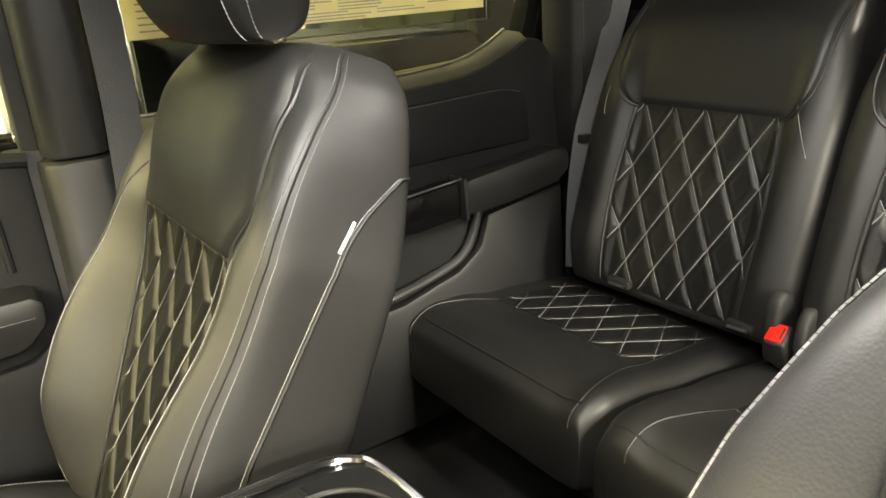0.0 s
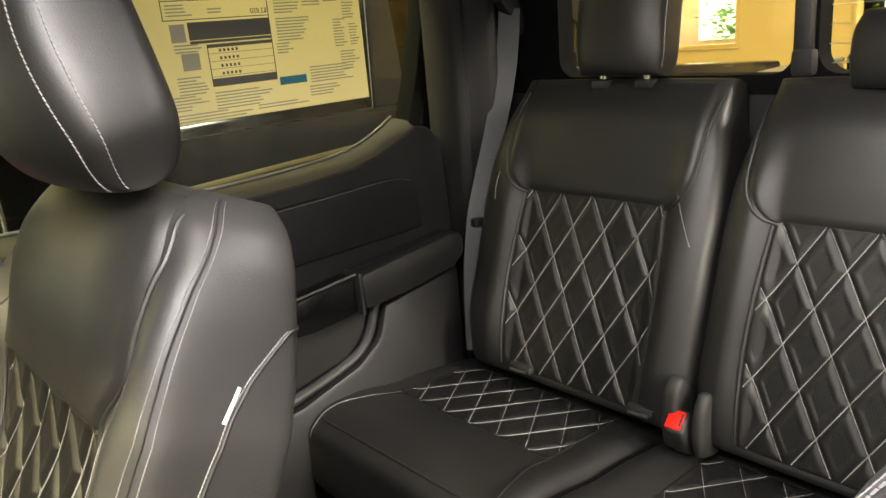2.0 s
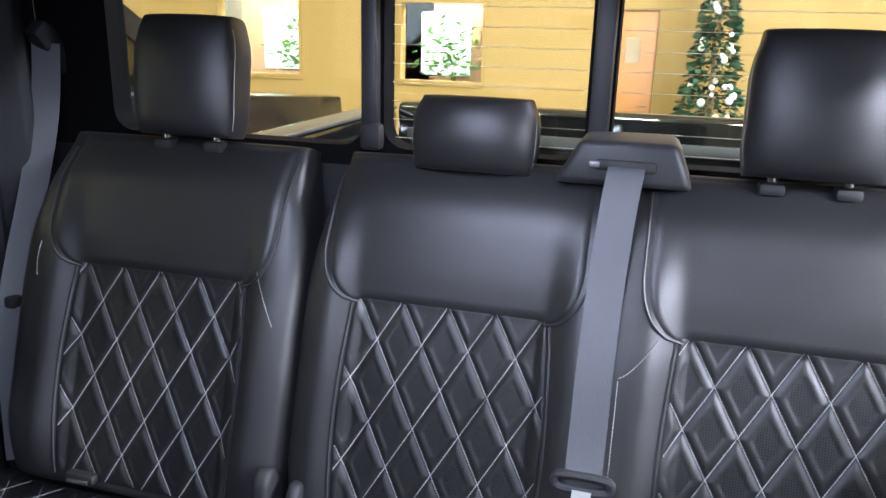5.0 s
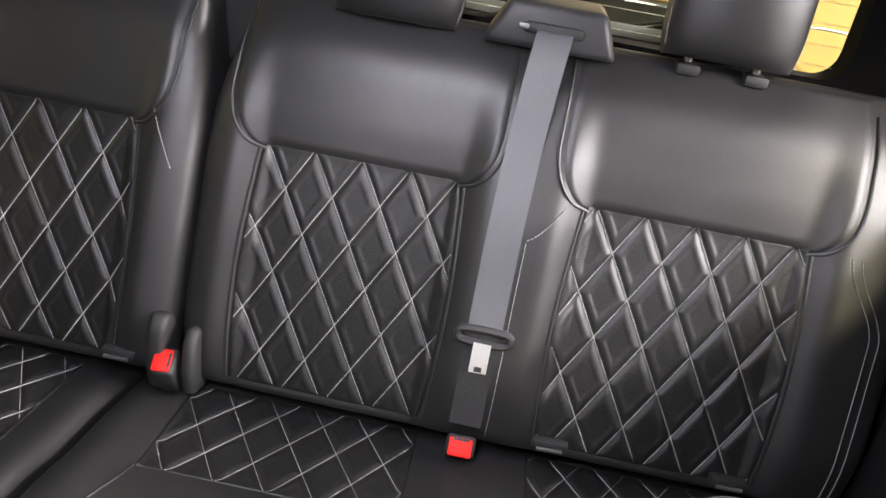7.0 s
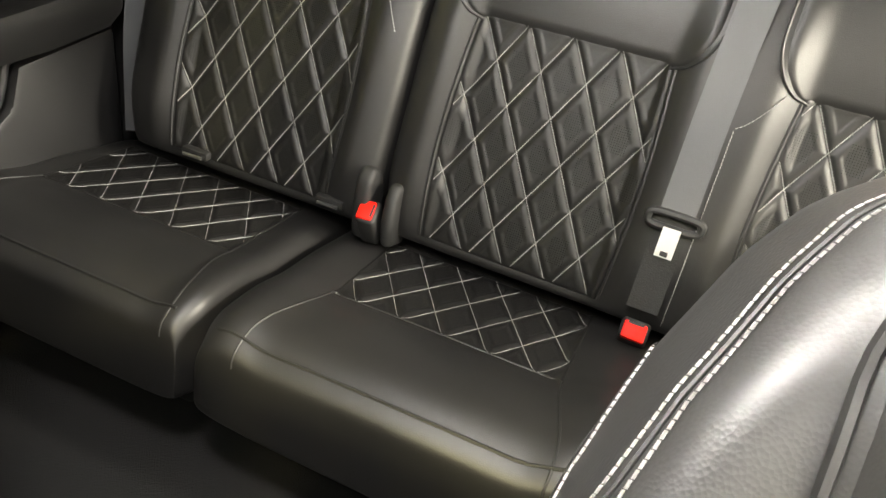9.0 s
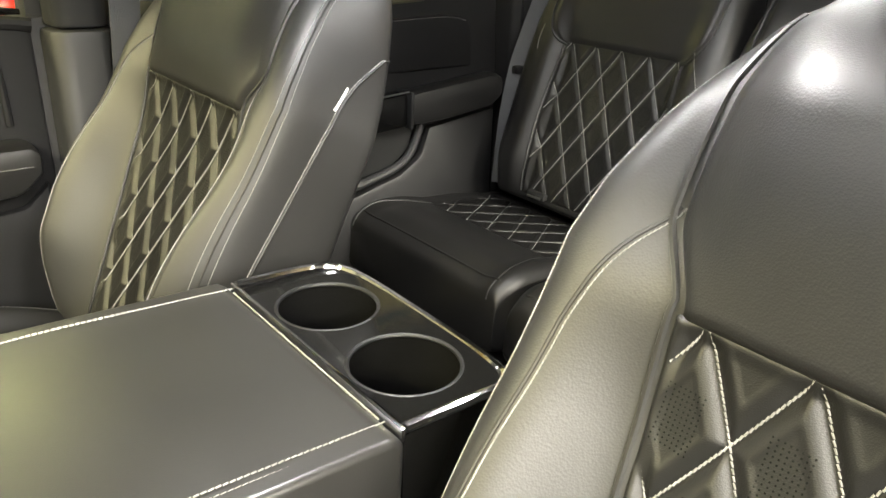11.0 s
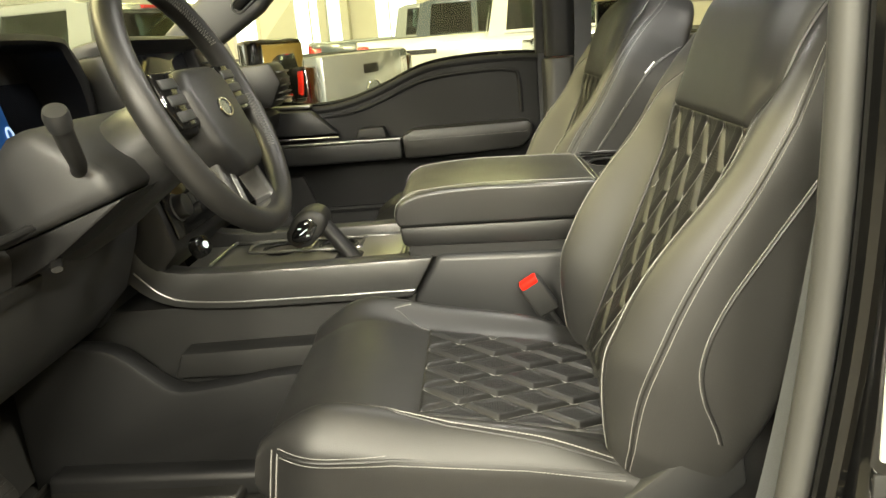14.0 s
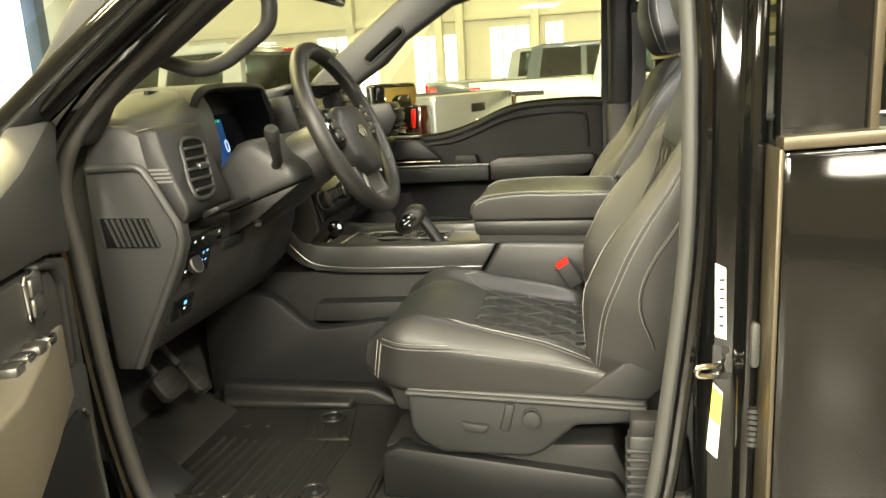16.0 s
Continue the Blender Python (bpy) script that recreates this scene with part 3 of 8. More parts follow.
def rear_door(name, s, label):
    """s: +1 on the passenger's side, -1 on the driver's."""
    d = thing(name, (0.5, s * 0.9, 0.62), label, "door", kind="structure")
    y = [v * s for v in (0.795, 0.86)]
    sill = [(0.10, 1.402), (0.45, 1.403), (0.62, 1.407), (0.74, 1.415), (0.80, 1.427), (0.85, 1.446), (0.895, 1.470), (0.930, 1.464), (0.958, 1.43), (0.975, 1.20)]
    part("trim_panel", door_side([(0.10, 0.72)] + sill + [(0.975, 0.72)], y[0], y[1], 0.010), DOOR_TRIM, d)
    # sloping ledge under the glass
    bm = bmesh.new()
    top = [p for p in sill if p[0] <= 0.90]
    rows = [[bm.verts.new((x, s * yy, z + dz)) for x, z in top] for yy, dz in ((0.800, -0.004), (0.822, 0.010), (0.868, 0.014), (0.868, -0.03))]
    for a, b in zip(rows, rows[1:]):
        for i in range(len(top) - 1):
            bm.faces.new((a[i], a[i + 1], b[i + 1], b[i]))
    bmesh.ops.recalc_face_normals(bm, faces=bm.faces)
    part("sill", bm, PLASTIC_GREY, d)
    part("window_seal", tube([(x, s * 0.872, z + 0.016) for x, z in smooth_line(top, 4)], 0.0035, 8), SATIN, d)
    # upper insert with its sewn edge
    ins = [(0.16, 1.285), (0.16, 1.372), (0.60, 1.378), (0.80, 1.384), (0.868, 1.372), (0.880, 1.340), (0.884, 1.270), (0.60, 1.268)]
    part("door_insert", door_side(ins, s * 0.787, s * 0.80, 0.006), DOOR_TRIM, d)
    th = Threads()
    th.add([(x, s * 0.7865, z) for x, z in smooth_line([(0.16, 1.368), (0.60, 1.374), (0.80, 1.380), (0.862, 1.370)], 8)], np.array((0, -s, 0)), pitch=0.0045, length=0.0034, width=0.0007, high=0.0005)
    th.done(d, label="fine grey seam stitching")
    # padded armrest
    arm = [(0.690, 1.158), (0.688, 1.232), (0.80, 1.244), (0.92, 1.256), (0.952, 1.250), (0.956, 1.205), (0.92, 1.180), (0.80, 1.164)]
    part("armrest", door_side(arm, s * 0.742, s * 0.80, 0.016), LEATHER, d, "padded black leather armrest")
    pull = [(0.34, 1.176), (0.34, 1.216), (0.54, 1.220), (0.682, 1.232), (0.682, 1.158), (0.58, 1.150)]
    part("pull_handle", door_side(pull, s * 0.750, s * 0.798, 0.010), GLOSS, d, "gloss black pull handle")
    part("handle_trim", tube([(0.36, s * 0.754, 1.219), (0.54, s * 0.751, 1.223), (0.680, s * 0.749, 1.235)], 0.0024, 8), SATIN, d)
    part("armrest_cap", box(0.681, 0.690, s * 0.740, s * 0.80, 1.154, 1.236, 0.004), PLASTIC_GREY, d)
    part("switch_pod", door_side([(0.475, 1.222), (0.482, 1.272), (0.522, 1.268), (0.535, 1.224)], s * 0.772, s * 0.80, 0.008), DARK, d)
    # lower moulding with the bottle pocket
    rim = smooth_line([(0.735, s * 0.778, 1.160), (0.722, s * 0.778, 1.118), (0.698, s * 0.778, 1.080), (0.655, s * 0.778, 1.058), (0.56, s * 0.778, 1.036), (0.42, s * 0.778, 1.016)], 6)
    part("pocket_rim", tube(rim, 0.010, 10), PLASTIC_GREY, d)
    part("pocket", door_side([(0.34, 1.01), (0.34, 1.150), (0.722, 1.150), (0.710, 1.098), (0.66, 1.062)], s * 0.786, s * 0.80, 0.004), DARK, d)
    part("lower_moulding", door_side([(0.15, 0.74), (0.15, 0.985), (0.55, 1.012), (0.68, 1.045), (0.735, 1.08), (0.757, 1.145), (0.955, 1.172), (0.965, 0.74)], s * 0.772, s * 0.80, 0.012), PLASTIC, d)
    # outer skin, frame and glass
    skin = [(0.188, 0.42), (0.186, 1.20), (0.184, 1.384), (1.06, 1.42), (1.05, 1.10), (0.98, 0.75), (0.85, 0.55), (0.82, 0.42)]
    part("outer_skin", door_side(skin, s * 0.885, s * 0.965, 0.014), PAINT, d, "glossy black paint")
    part("belt_moulding", door_side([(0.184, 1.382), (0.184, 1.400), (1.06, 1.438), (1.06, 1.420)], s * 0.93, s * 0.974, 0.004), EDGE_TRIM, d)
    part("window_post", door_side([(0.185, 1.39), (0.182, 1.86), (0.290, 1.86), (0.292, 1.395)], s * 0.905, s * 0.950, 0.004), GLOSS, d)
    part("window_post_edge", door_side([(0.290, 1.395), (0.288, 1.86), (0.300, 1.86), (0.302, 1.396)], s * 0.905, s * 0.957, 0.003), EDGE_TRIM, d)
    part("window_post_rear", door_side([(0.956, 1.44), (0.998, 1.567), (1.030, 1.690), (1.072, 1.86), (1.130, 1.86), (1.075, 1.44)], s * 0.900, s * 0.95, 0.004), FRIT, d)
    part("window_header", door_side([(0.10, 1.845), (0.10, 1.90), (1.02, 1.90), (1.02, 1.845)], s * 0.82, s * 0.93, 0.006), DARK, d)
    g = [(0.11, 1.38), (0.11, 1.86), (1.085, 1.86), (1.010, 1.567), (0.966, 1.44), (0.80, 1.38)]
    part("pane", prism(g, "y", s * 0.871, s * 0.875), GLASS, d, smooth=False).visible_shadow = False
    return d


rear_door("door_1", 1, "black rear door with padded armrest, closed")
rear_door("door_2", -1, "glossy black rear door seen from outside, closed")
e = prism([(0.180, 0.42), (0.180, 1.384), (0.187, 1.384), (0.187, 0.42)], "y", -0.972, -0.885, 0.003)
solid("trim", e, EDGE_TRIM, "satin edge guard along the rear door", kind="structure")

# front passenger door
d = thing("door_3", (-0.5, 0.9, 0.62), "black front door trim with padded armrest, closed", "door", kind="structure")
SILL3 = [(-1.02, 1.300), (-0.86, 1.305), (-0.72, 1.288), (-0.64, 1.288), (-0.56, 1.302), (-0.47, 1.332), (-0.38, 1.370), (-0.30, 1.390), (-0.18, 1.398), (-0.06, 1.397), (-0.006, 1.392)]
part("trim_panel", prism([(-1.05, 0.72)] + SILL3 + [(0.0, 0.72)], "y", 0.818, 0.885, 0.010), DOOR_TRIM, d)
part("window_seal", tube([(x, 0.868, z + 0.010) for x, z in smooth_line(SILL3, 4)], 0.006, 8), GLOSS, d)
part("sill_roll", tube([(x, 0.824, z - 0.004) for x, z in smooth_line(SILL3[2:], 4)], 0.012, 10), DOOR_TRIM, d)
rec = [(-0.66, 1.262), (-0.57, 1.270), (-0.48, 1.297), (-0.39, 1.335), (-0.30, 1.356), (-0.16, 1.364), (-0.09, 1.360), (-0.066, 1.340), (-0.060, 1.235)]
part("insert_rim", tube([(x, 0.8165, z) for x, z in smooth_line(rec, 5)], 0.006, 8), DOOR_TRIM, d)
part("armrest", prism([(-0.414, 1.128), (-0.420, 1.196), (-0.385, 1.212), (-0.05, 1.216), (-0.034, 1.206), (-0.036, 1.170), (-0.07, 1.140), (-0.20, 1.132)], "y", 0.742, 0.822, 0.014), LEATHER, d, "padded black leather armrest")
th = Threads()
th.add([(-0.40, 0.7415, 1.182), (-0.05, 0.7415, 1.186)], np.array((0, -1, 0)), width=0.0007, high=0.0005, pitch=0.0045, length=0.0034)
th.done(d, label="fine grey seam stitching")
part("pull_handle", prism([(-0.93, 1.130), (-0.95, 1.184), (-0.424, 1.186), (-0.424, 1.128), (-0.74, 1.124)], "y", 0.752, 0.822, 0.010), PLASTIC_GREY, d, "satin charcoal pull handle")
part("handle_trim", tube([(-0.95, 0.757, 1.189), (-0.70, 0.753, 1.190), (-0.424, 0.752, 1.188)], 0.0035, 8), SATIN, d)
part("switch_pod", prism([(-0.56, 1.186), (-0.55, 1.222), (-0.475, 1.224), (-0.465, 1.188)], "y", 0.772, 0.82, 0.006), DARK, d)
part("speaker_sail", prism([(-0.93, 1.215), (-0.95, 1.292), (-0.690, 1.287), (-0.610, 1.212)], "y", 0.772, 0.82, 0.010), PLASTIC_GREY, d, "charcoal sail panel")
part("sail_trim", tube([(-0.93, 0.772, 1.206), (-0.61, 0.770, 1.204)], 0.004, 8), CHROME, d)
part("sail_ledge", box(-0.95, -0.69, 0.79, 0.83, 1.292, 1.302, 0.004), SATIN, d)
part("lower_moulding", prism([(-0.98, 0.74), (-0.80, 1.085), (-0.74, 1.088), (-0.70, 0.985), (-0.45, 0.985), (-0.40, 1.02), (-0.34, 1.075), (-0.06, 1.10), (-0.02, 1.14), (-0.01, 0.74)], "y", 0.800, 0.822, 0.008), DOOR_TRIM, d)
part("map_pocket", prism([(-0.72, 0.80), (-0.74, 0.975), (-0.44, 0.975), (-0.36, 0.80)], "y", 0.765, 0.81, 0.010), DOOR_TRIM, d)
part("speaker_grille", prism([(-1.0, 0.80), (-0.93, 1.05), (-0.84, 1.05), (-0.75, 0.90), (-0.82, 0.80)], "y", 0.790, 0.803, 0.006), DARK, d)
part("pane", prism([(-1.0, 1.29), (-0.52, 1.84), (-0.02, 1.86), (-0.01, 1.37), (-0.4, 1.34), (-0.7, 1.27)], "y", 0.872, 0.876), GLASS, d, smooth=False).visible_shadow = False
part("window_post", prism([(-0.010, 1.37), (-0.006, 1.87), (0.03, 1.87), (0.03, 1.37)], "y", 0.83, 0.90, 0.006), DARK, d)
part("window_header", prism([(-0.60, 1.845), (-0.55, 1.90), (0.03, 1.90), (0.03, 1.855)], "y", 0.82, 0.92, 0.006), DARK, d)
part("lock_pin", disc((-0.115, 0.85, 1.392), (0, 0, 1), 0.005, 0.018, 12), DARK, d)

# ---- pillars and cab trim ----
for s in (1, -1):
    solid("trim", prism([(0.985, s * 0.83), (1.000, s * 0.785), (1.020, s * 0.770), (1.034, s * 0.790), (1.050, s * 0.775), (1.075, s * 0.756), (1.10, s * 0.760), (1.13, s * 0.790), (1.17, s * 0.800), (1.17, s * 0.86), (0.985, s * 0.86)], "z", 0.80, 1.874, 0.006, 3),
          DOOR_TRIM, "charcoal moulded rear pillar trim", kind="structure")
    solid("trim", box(-0.55, 1.17, s * 0.76, s * 0.86, 1.845, 1.90, 0.02), DARK, "black headliner edge trim", kind="structure")
# passenger's centre pillar
solid("trim", prism([(0.005, 0.83), (0.010, 0.770), (0.030, 0.757), (0.085, 0.757), (0.105, 0.775), (0.125, 0.83)], "z", 0.68, 1.385, 0.008), PLASTIC_GREY, "charcoal lower centre pillar trim", kind="structure")
solid("trim", prism([(0.012, 0.83), (0.018, 0.778), (0.036, 0.766), (0.080, 0.766), (0.098, 0.780), (0.118, 0.83)], "z", 1.387, 1.876, 0.008), PLASTIC_GREY, "charcoal upper centre pillar trim", kind="structure")
solid("trim", box(-0.03, 0.03, 0.826, 0.88, 0.66, 1.40, 0.004), DARK, "black rubber door gap filler", kind="structure")
# roof rail over the rear window
solid("trim", box(1.10, 1.17, -0.78, 0.78, 1.82, 1.876, 0.02), DARK, "black trim over the rear window", kind="structure")

# driver's door opening
SEAL_LINE = smooth_line([(-0.20, -0.845, 1.835), (-0.45, -0.845, 1.772), (-0.60, -0.845, 1.690), (-0.70, -0.845, 1.622), (-0.84, -0.845, 1.520), (-0.930, -0.845, 1.432), (-0.965, -0.845, 1.345), (-0.955, -0.845, 1.22), (-0.942, -0.845, 1.015), (-0.920, -0.845, 0.845), (-0.89, -0.845, 0.74), (-0.80, -0.845, 0.690),
                         (-0.40, -0.845, 0.680), (-0.05, -0.845, 0.690), (0.015, -0.845, 0.74), (0.040, -0.845, 0.83), (0.060, -0.845, 0.98), (0.085, -0.845, 1.225), (0.088, -0.845, 1.45), (0.080, -0.845, 1.60), (0.06, -0.845, 1.76), (0.02, -0.845, 1.82), (-0.06, -0.845, 1.838)], 6, closed=True)
solid("trim", tube(SEAL_LINE, 0.0145, 12, closed=True), SEAL, "grey rubber seal round the driver's door opening", kind="structure")
solid("trim", tube([(x, -0.872, z) if x > 0 else (x - 0.012, -0.872, z) for x, y, z in [(p[0] + (0.016 if p[0] > -0.1 else 0), p[1], p[2]) for p in SEAL_LINE]], 0.012, 10, closed=True), PAINT, "black painted door flange", kind="structure")
pil = thing("centre_pillar", (0.14, -0.88, 0.62), "glossy black centre pillar with a steel striker and stickers", "pillar", kind="structure")
part("pillar_skin", prism([(0.092, -0.800), (0.100, -0.862), (0.118, -0.880), (0.150, -0.888), (0.160, -0.905), (0.178, -0.905), (0.186, -0.86), (0.186, -0.80)], "z", 0.50, 1.87, 0.005, 3), PAINT, pil, "glossy black paint")
part("inner_trim", prism([(0.108, -0.83), (0.110, -0.798), (0.122, -0.786), (0.165, -0.786), (0.178, -0.80), (0.178, -0.83)], "z", 0.70, 1.876, 0.006), PLASTIC_GREY, pil)
part("striker_plate", box(0.118, 0.146, -0.8835, -0.879, 1.03, 1.085, 0.004), DARK, pil)
part("striker_loop", tube(smooth_line([(0.134, -0.880, 1.062), (0.120, -0.905, 1.062), (0.096, -0.912, 1.060), (0.094, -0.912, 1.048), (0.118, -0.905, 1.046), (0.134, -0.880, 1.046)], 5), 0.0048, 10), CHROME, pil, "steel striker loop")
for z in (1.078, 1.037):
    part("bolt", disc((0.136, -0.883, z), (0, -1, 0), 0.006, 0.004, 6), DARK, pil)
LABEL_W = surface("white_label", (0.75, 0.76, 0.70), 0.5, vary=0.05, bump=0)
LABEL_Y = surface("yellow_label", (0.85, 0.55, 0.08), 0.5, vary=0.05, bump=0)
part("sticker", prism([(0.121, 1.100), (0.119, 1.212), (0.134, 1.205), (0.137, 1.095)], "y", -0.8862, -0.882), LABEL_W, pil, "white certification label", smooth=False)
part("sticker", prism([(0.112, 0.915), (0.120, 1.025), (0.134, 1.010), (0.128, 0.900)], "y", -0.8862, -0.882), LABEL_W, pil, "white and yellow tyre label", smooth=False)
part("sticker_band", prism([(0.1155, 0.968), (0.1195, 1.020), (0.1335, 1.006), (0.1305, 0.955)], "y", -0.8866, -0.884), LABEL_Y, pil, smooth=False)
for i in range(6):
    z = 1.115 + i * 0.014
    part("print_line", box(0.1255, 0.1325, -0.8866, -0.884, z, z + 0.004), DARK, pil)
part("bellows", tube([(0.176, -0.90, 0.93 + 0.0045 * k) for k in range(16)], [0.012 if k % 2 else 0.008 for k in range(16)], 12), DARK, pil, "ribbed black wiring boot")
part("bumper_stop", box(0.166, 0.180, -0.915, -0.90, 1.06, 1.13, 0.006), SEAL, pil)

# driver's front pillar: painted skin and inner trim with its grab handle
out_line = [(-0.30, -0.905, 1.845), (-0.52, -0.905, 1.77), (-0.71, -0.908, 1.650), (-0.85, -0.912, 1.555), (-0.99, -0.918, 1.455), (-1.12, -0.92, 1.38)]
solid("trim", tube(smooth_line(out_line, 5), 0.040, 14, flat=0.8), PAINT, "glossy black painted front pillar", kind="structure")
solid("trim", prism([(-0.958, 0.66), (-0.985, 1.02), (-1.0, 1.34), (-0.965, 1.44), (-1.10, 1.44), (-1.10, 0.66)], "y", -0.93, -0.855, 0.012), PAINT, "glossy black painted hinge pillar", kind="structure")
COVER = {-1: [(-1.10, 1.42), (-0.915, 1.42), (-0.877, 1.483), (-0.821, 1.522), (-0.786, 1.543), (-0.727, 1.580), (-0.56, 1.690), (-0.42, 1.776), (-0.40, 1.876), (-0.60, 1.876), (-0.72, 1.800), (-0.90, 1.66)],
         1: [(-1.10, 1.42), (-0.93, 1.495), (-0.847, 1.545), (-0.797, 1.576), (-0.719, 1.652), (-0.54, 1.762), (-0.40, 1.800), (-0.40, 1.876), (-0.62, 1.876), (-0.76, 1.784), (-0.995, 1.613), (-1.10, 1.53)]}
for s, trait in ((1, "charcoal front pillar trim with a slotted grip"), (-1, "charcoal front pillar trim with a looped grab handle")):
    ap = thing("front_pillar_trim", (-0.9, s * 0.78, 1.45), trait, "pillar trim", kind="structure")
    part("pillar_cover", prism(COVER[s], "y", s * 0.778, s * 0.845, 0.020, 3), PLASTIC_GREY, ap)
    if s == 1:
        # Solid black capsule that paints the shade inside the slot.
        part("grip_slot", tube(smooth_line([(-0.858, 0.776, 1.594), (-0.845, 0.774, 1.606), (-0.750, 0.774, 1.677), (-0.738, 0.776, 1.688)], 4), 0.0135, 12), HOLE, ap)
        along = Vector((0.80, 0, 0.60))
        over = Vector((-0.60, 0, 0.80))
        loop = [Vector((-0.798, 0.777, 1.641)) + along * (0.075 * c + 0.018 * math.cos(a)) + over * 0.018 * math.sin(a) for c, a0 in ((1, -90), (-1, 90)) for a in np.radians(np.linspace(a0, a0 + 180, 9))]
        part("slot_rim", tube(loop, 0.0045, 8, closed=True), PLASTIC_GREY, ap)
    else:
        bar = [(-0.850, -0.790, 1.580), (-0.812, -0.750, 1.564), (-0.775, -0.738, 1.549), (-0.738, -0.735, 1.541), (-0.690, -0.735, 1.550), (-0.645, -0.735, 1.576), (-0.606, -0.735, 1.603), (-0.594, -0.737, 1.628), (-0.596, -0.742, 1.665), (-0.620, -0.785, 1.735)]
        part("grab_handle", tube(smooth_line(bar, 6), 0.0140, 14), PLASTIC_GREY, ap, "moulded charcoal grab handle")
ws = thing("windscreen", (-1.0, 0, 1.5), "clear sloping windscreen", "window", kind="structure")
part("pane", moved(box(-0.55, 0.55, -0.80, 0.80, -0.003, 0.003), Matrix.Translation((-1.02, 0, 1.625)) @ Matrix.Rotation(radians(-32), 4, "Y")), GLASS, ws).visible_shadow = False
solid("trim", box(-0.64, -0.54, -0.80, 0.80, 1.862, 1.93, 0.015), HEADLINER, "grey header above the windscreen", kind="structure")
# sill of the driver's door opening
solid("trim", prism([(-0.86, 0.60), (-0.86, 0.688), (-0.83, 0.694), (-0.765, 0.686), (-0.74, 0.66), (-0.74, 0.60)], "x", -0.96, 0.14, 0.006), PLASTIC, "black scuff plate on the door sill", kind="structure")
solid("trim", prism([(-0.97, 0.42), (-0.975, 0.60), (-0.93, 0.655), (-0.86, 0.668), (-0.86, 0.42)], "x", -1.05, 0.19, 0.01), PAINT, "glossy black painted rocker", kind="structure")


# ---- rear bench ----
R_REC = math.atan(0.32)
R_UP = (math.sin(R_REC), 0, math.cos(R_REC))
R_OUT = (-math.cos(R_REC), 0, math.sin(R_REC))
Y = (0, 1, 0)
RB0 = np.array((0.89, 0.0, 1.0))          # foot of the rear backrests' face
PLANE = 0.07                              # thickness ahead of the pad's middle plane


def panel_half(low, wide, b0, bend):
    """Half width of the plain upper panel: narrow at its foot, rounded out to its full width."""
    def h(b):
        return low + (wide - low) * np.sqrt(np.clip(1 - (1 - np.clip((b - b0) / bend, 0, 1)) ** 2.2, 0, 1))
    return h


def rear_back(base, y_mid, half_w, quilts, wide=0.052):
    origin = RB0 + np.array((0, y_mid, 0)) - PLANE * np.array(R_OUT)
    length = 0.575

    def half(b):
        return half_w - 0.035 * smoothstep(0.30, length, b) ** 2 - 0.012 * smoothstep(0.12, 0.0, b)

    def front(a, b):
        d = np.full(np.broadcast(a, b).shape, PLANE)
        gap = np.full_like(d, 9.0)
        for qc, qh in quilts:
            gap = np.minimum(gap, np.abs(a - (qc - y_mid)) - qh)
        d = d + 0.026 * smoothstep(-0.004, 0.045, gap) * smoothstep(0.56, 0.30, b) * smoothstep(-0.04, 0.10, b)
        d = d - 0.006 * smoothstep(0.002, -0.012, gap) * smoothstep(0.368, 0.352, b) * smoothstep(0.006, 0.026, b)
        d = d + 0.004 * smoothstep(0.34, 0.42, b) - 0.030 * smoothstep(0.45, length, b) ** 2
        return d
    pad = Pad(origin, Y, R_UP, R_OUT, length, half, front, lambda b: 0.045 + 0 * b, k=6, ends=10)
    pad.mesh("backrest_cover", LEATHER, base, nb=64, na=60)
    th = Threads()
    for qc, qh in quilts:
        c = qc - y_mid

        def qhalf(b, qh=qh):
            return qh + 0.004 + 0.010 * np.sin(np.clip(b / 0.36, 0, 1) * math.pi)
        q = diamond(0.067, 0.118, 0.0, 0.36)
        pad.patch("quilted_insert", LEATHER_PLAIN, base, c, qhalf, 0.016, 0.362, 0.0048, q, nx=170, ny=210, edge=0.011)
        quilt_lines(pad, th, c, qhalf, 0.016, 0.362, 0.067, 0.118, 0.0, 0.0048)
        pierce(pad, base, c, qhalf, 0.016, 0.362, 0.067, 0.118, 0.0048, q)
        up = panel_half(qh - 0.004, qh + wide, 0.352, 0.085)
        pad.patch("upper_panel", LEATHER, base, c, up, 0.350, length - 0.004, 0.0022, None, nx=40, ny=40, edge=0.005)
        for sgn in (-1, 1):
            b = np.linspace(0.352, length - 0.03, 40)
            line = pad.at(c + sgn * (up(b) + 0.003), b, 0.0015)
            part("piping", tube(line, 0.0022, 6), PIPING, base)
            b = np.linspace(0.020, 0.352, 30)
            part("piping", tube(pad.at(c + sgn * (qhalf(b) + 0.002), b, 0.001), 0.0022, 6), PIPING, base)
    return pad, th


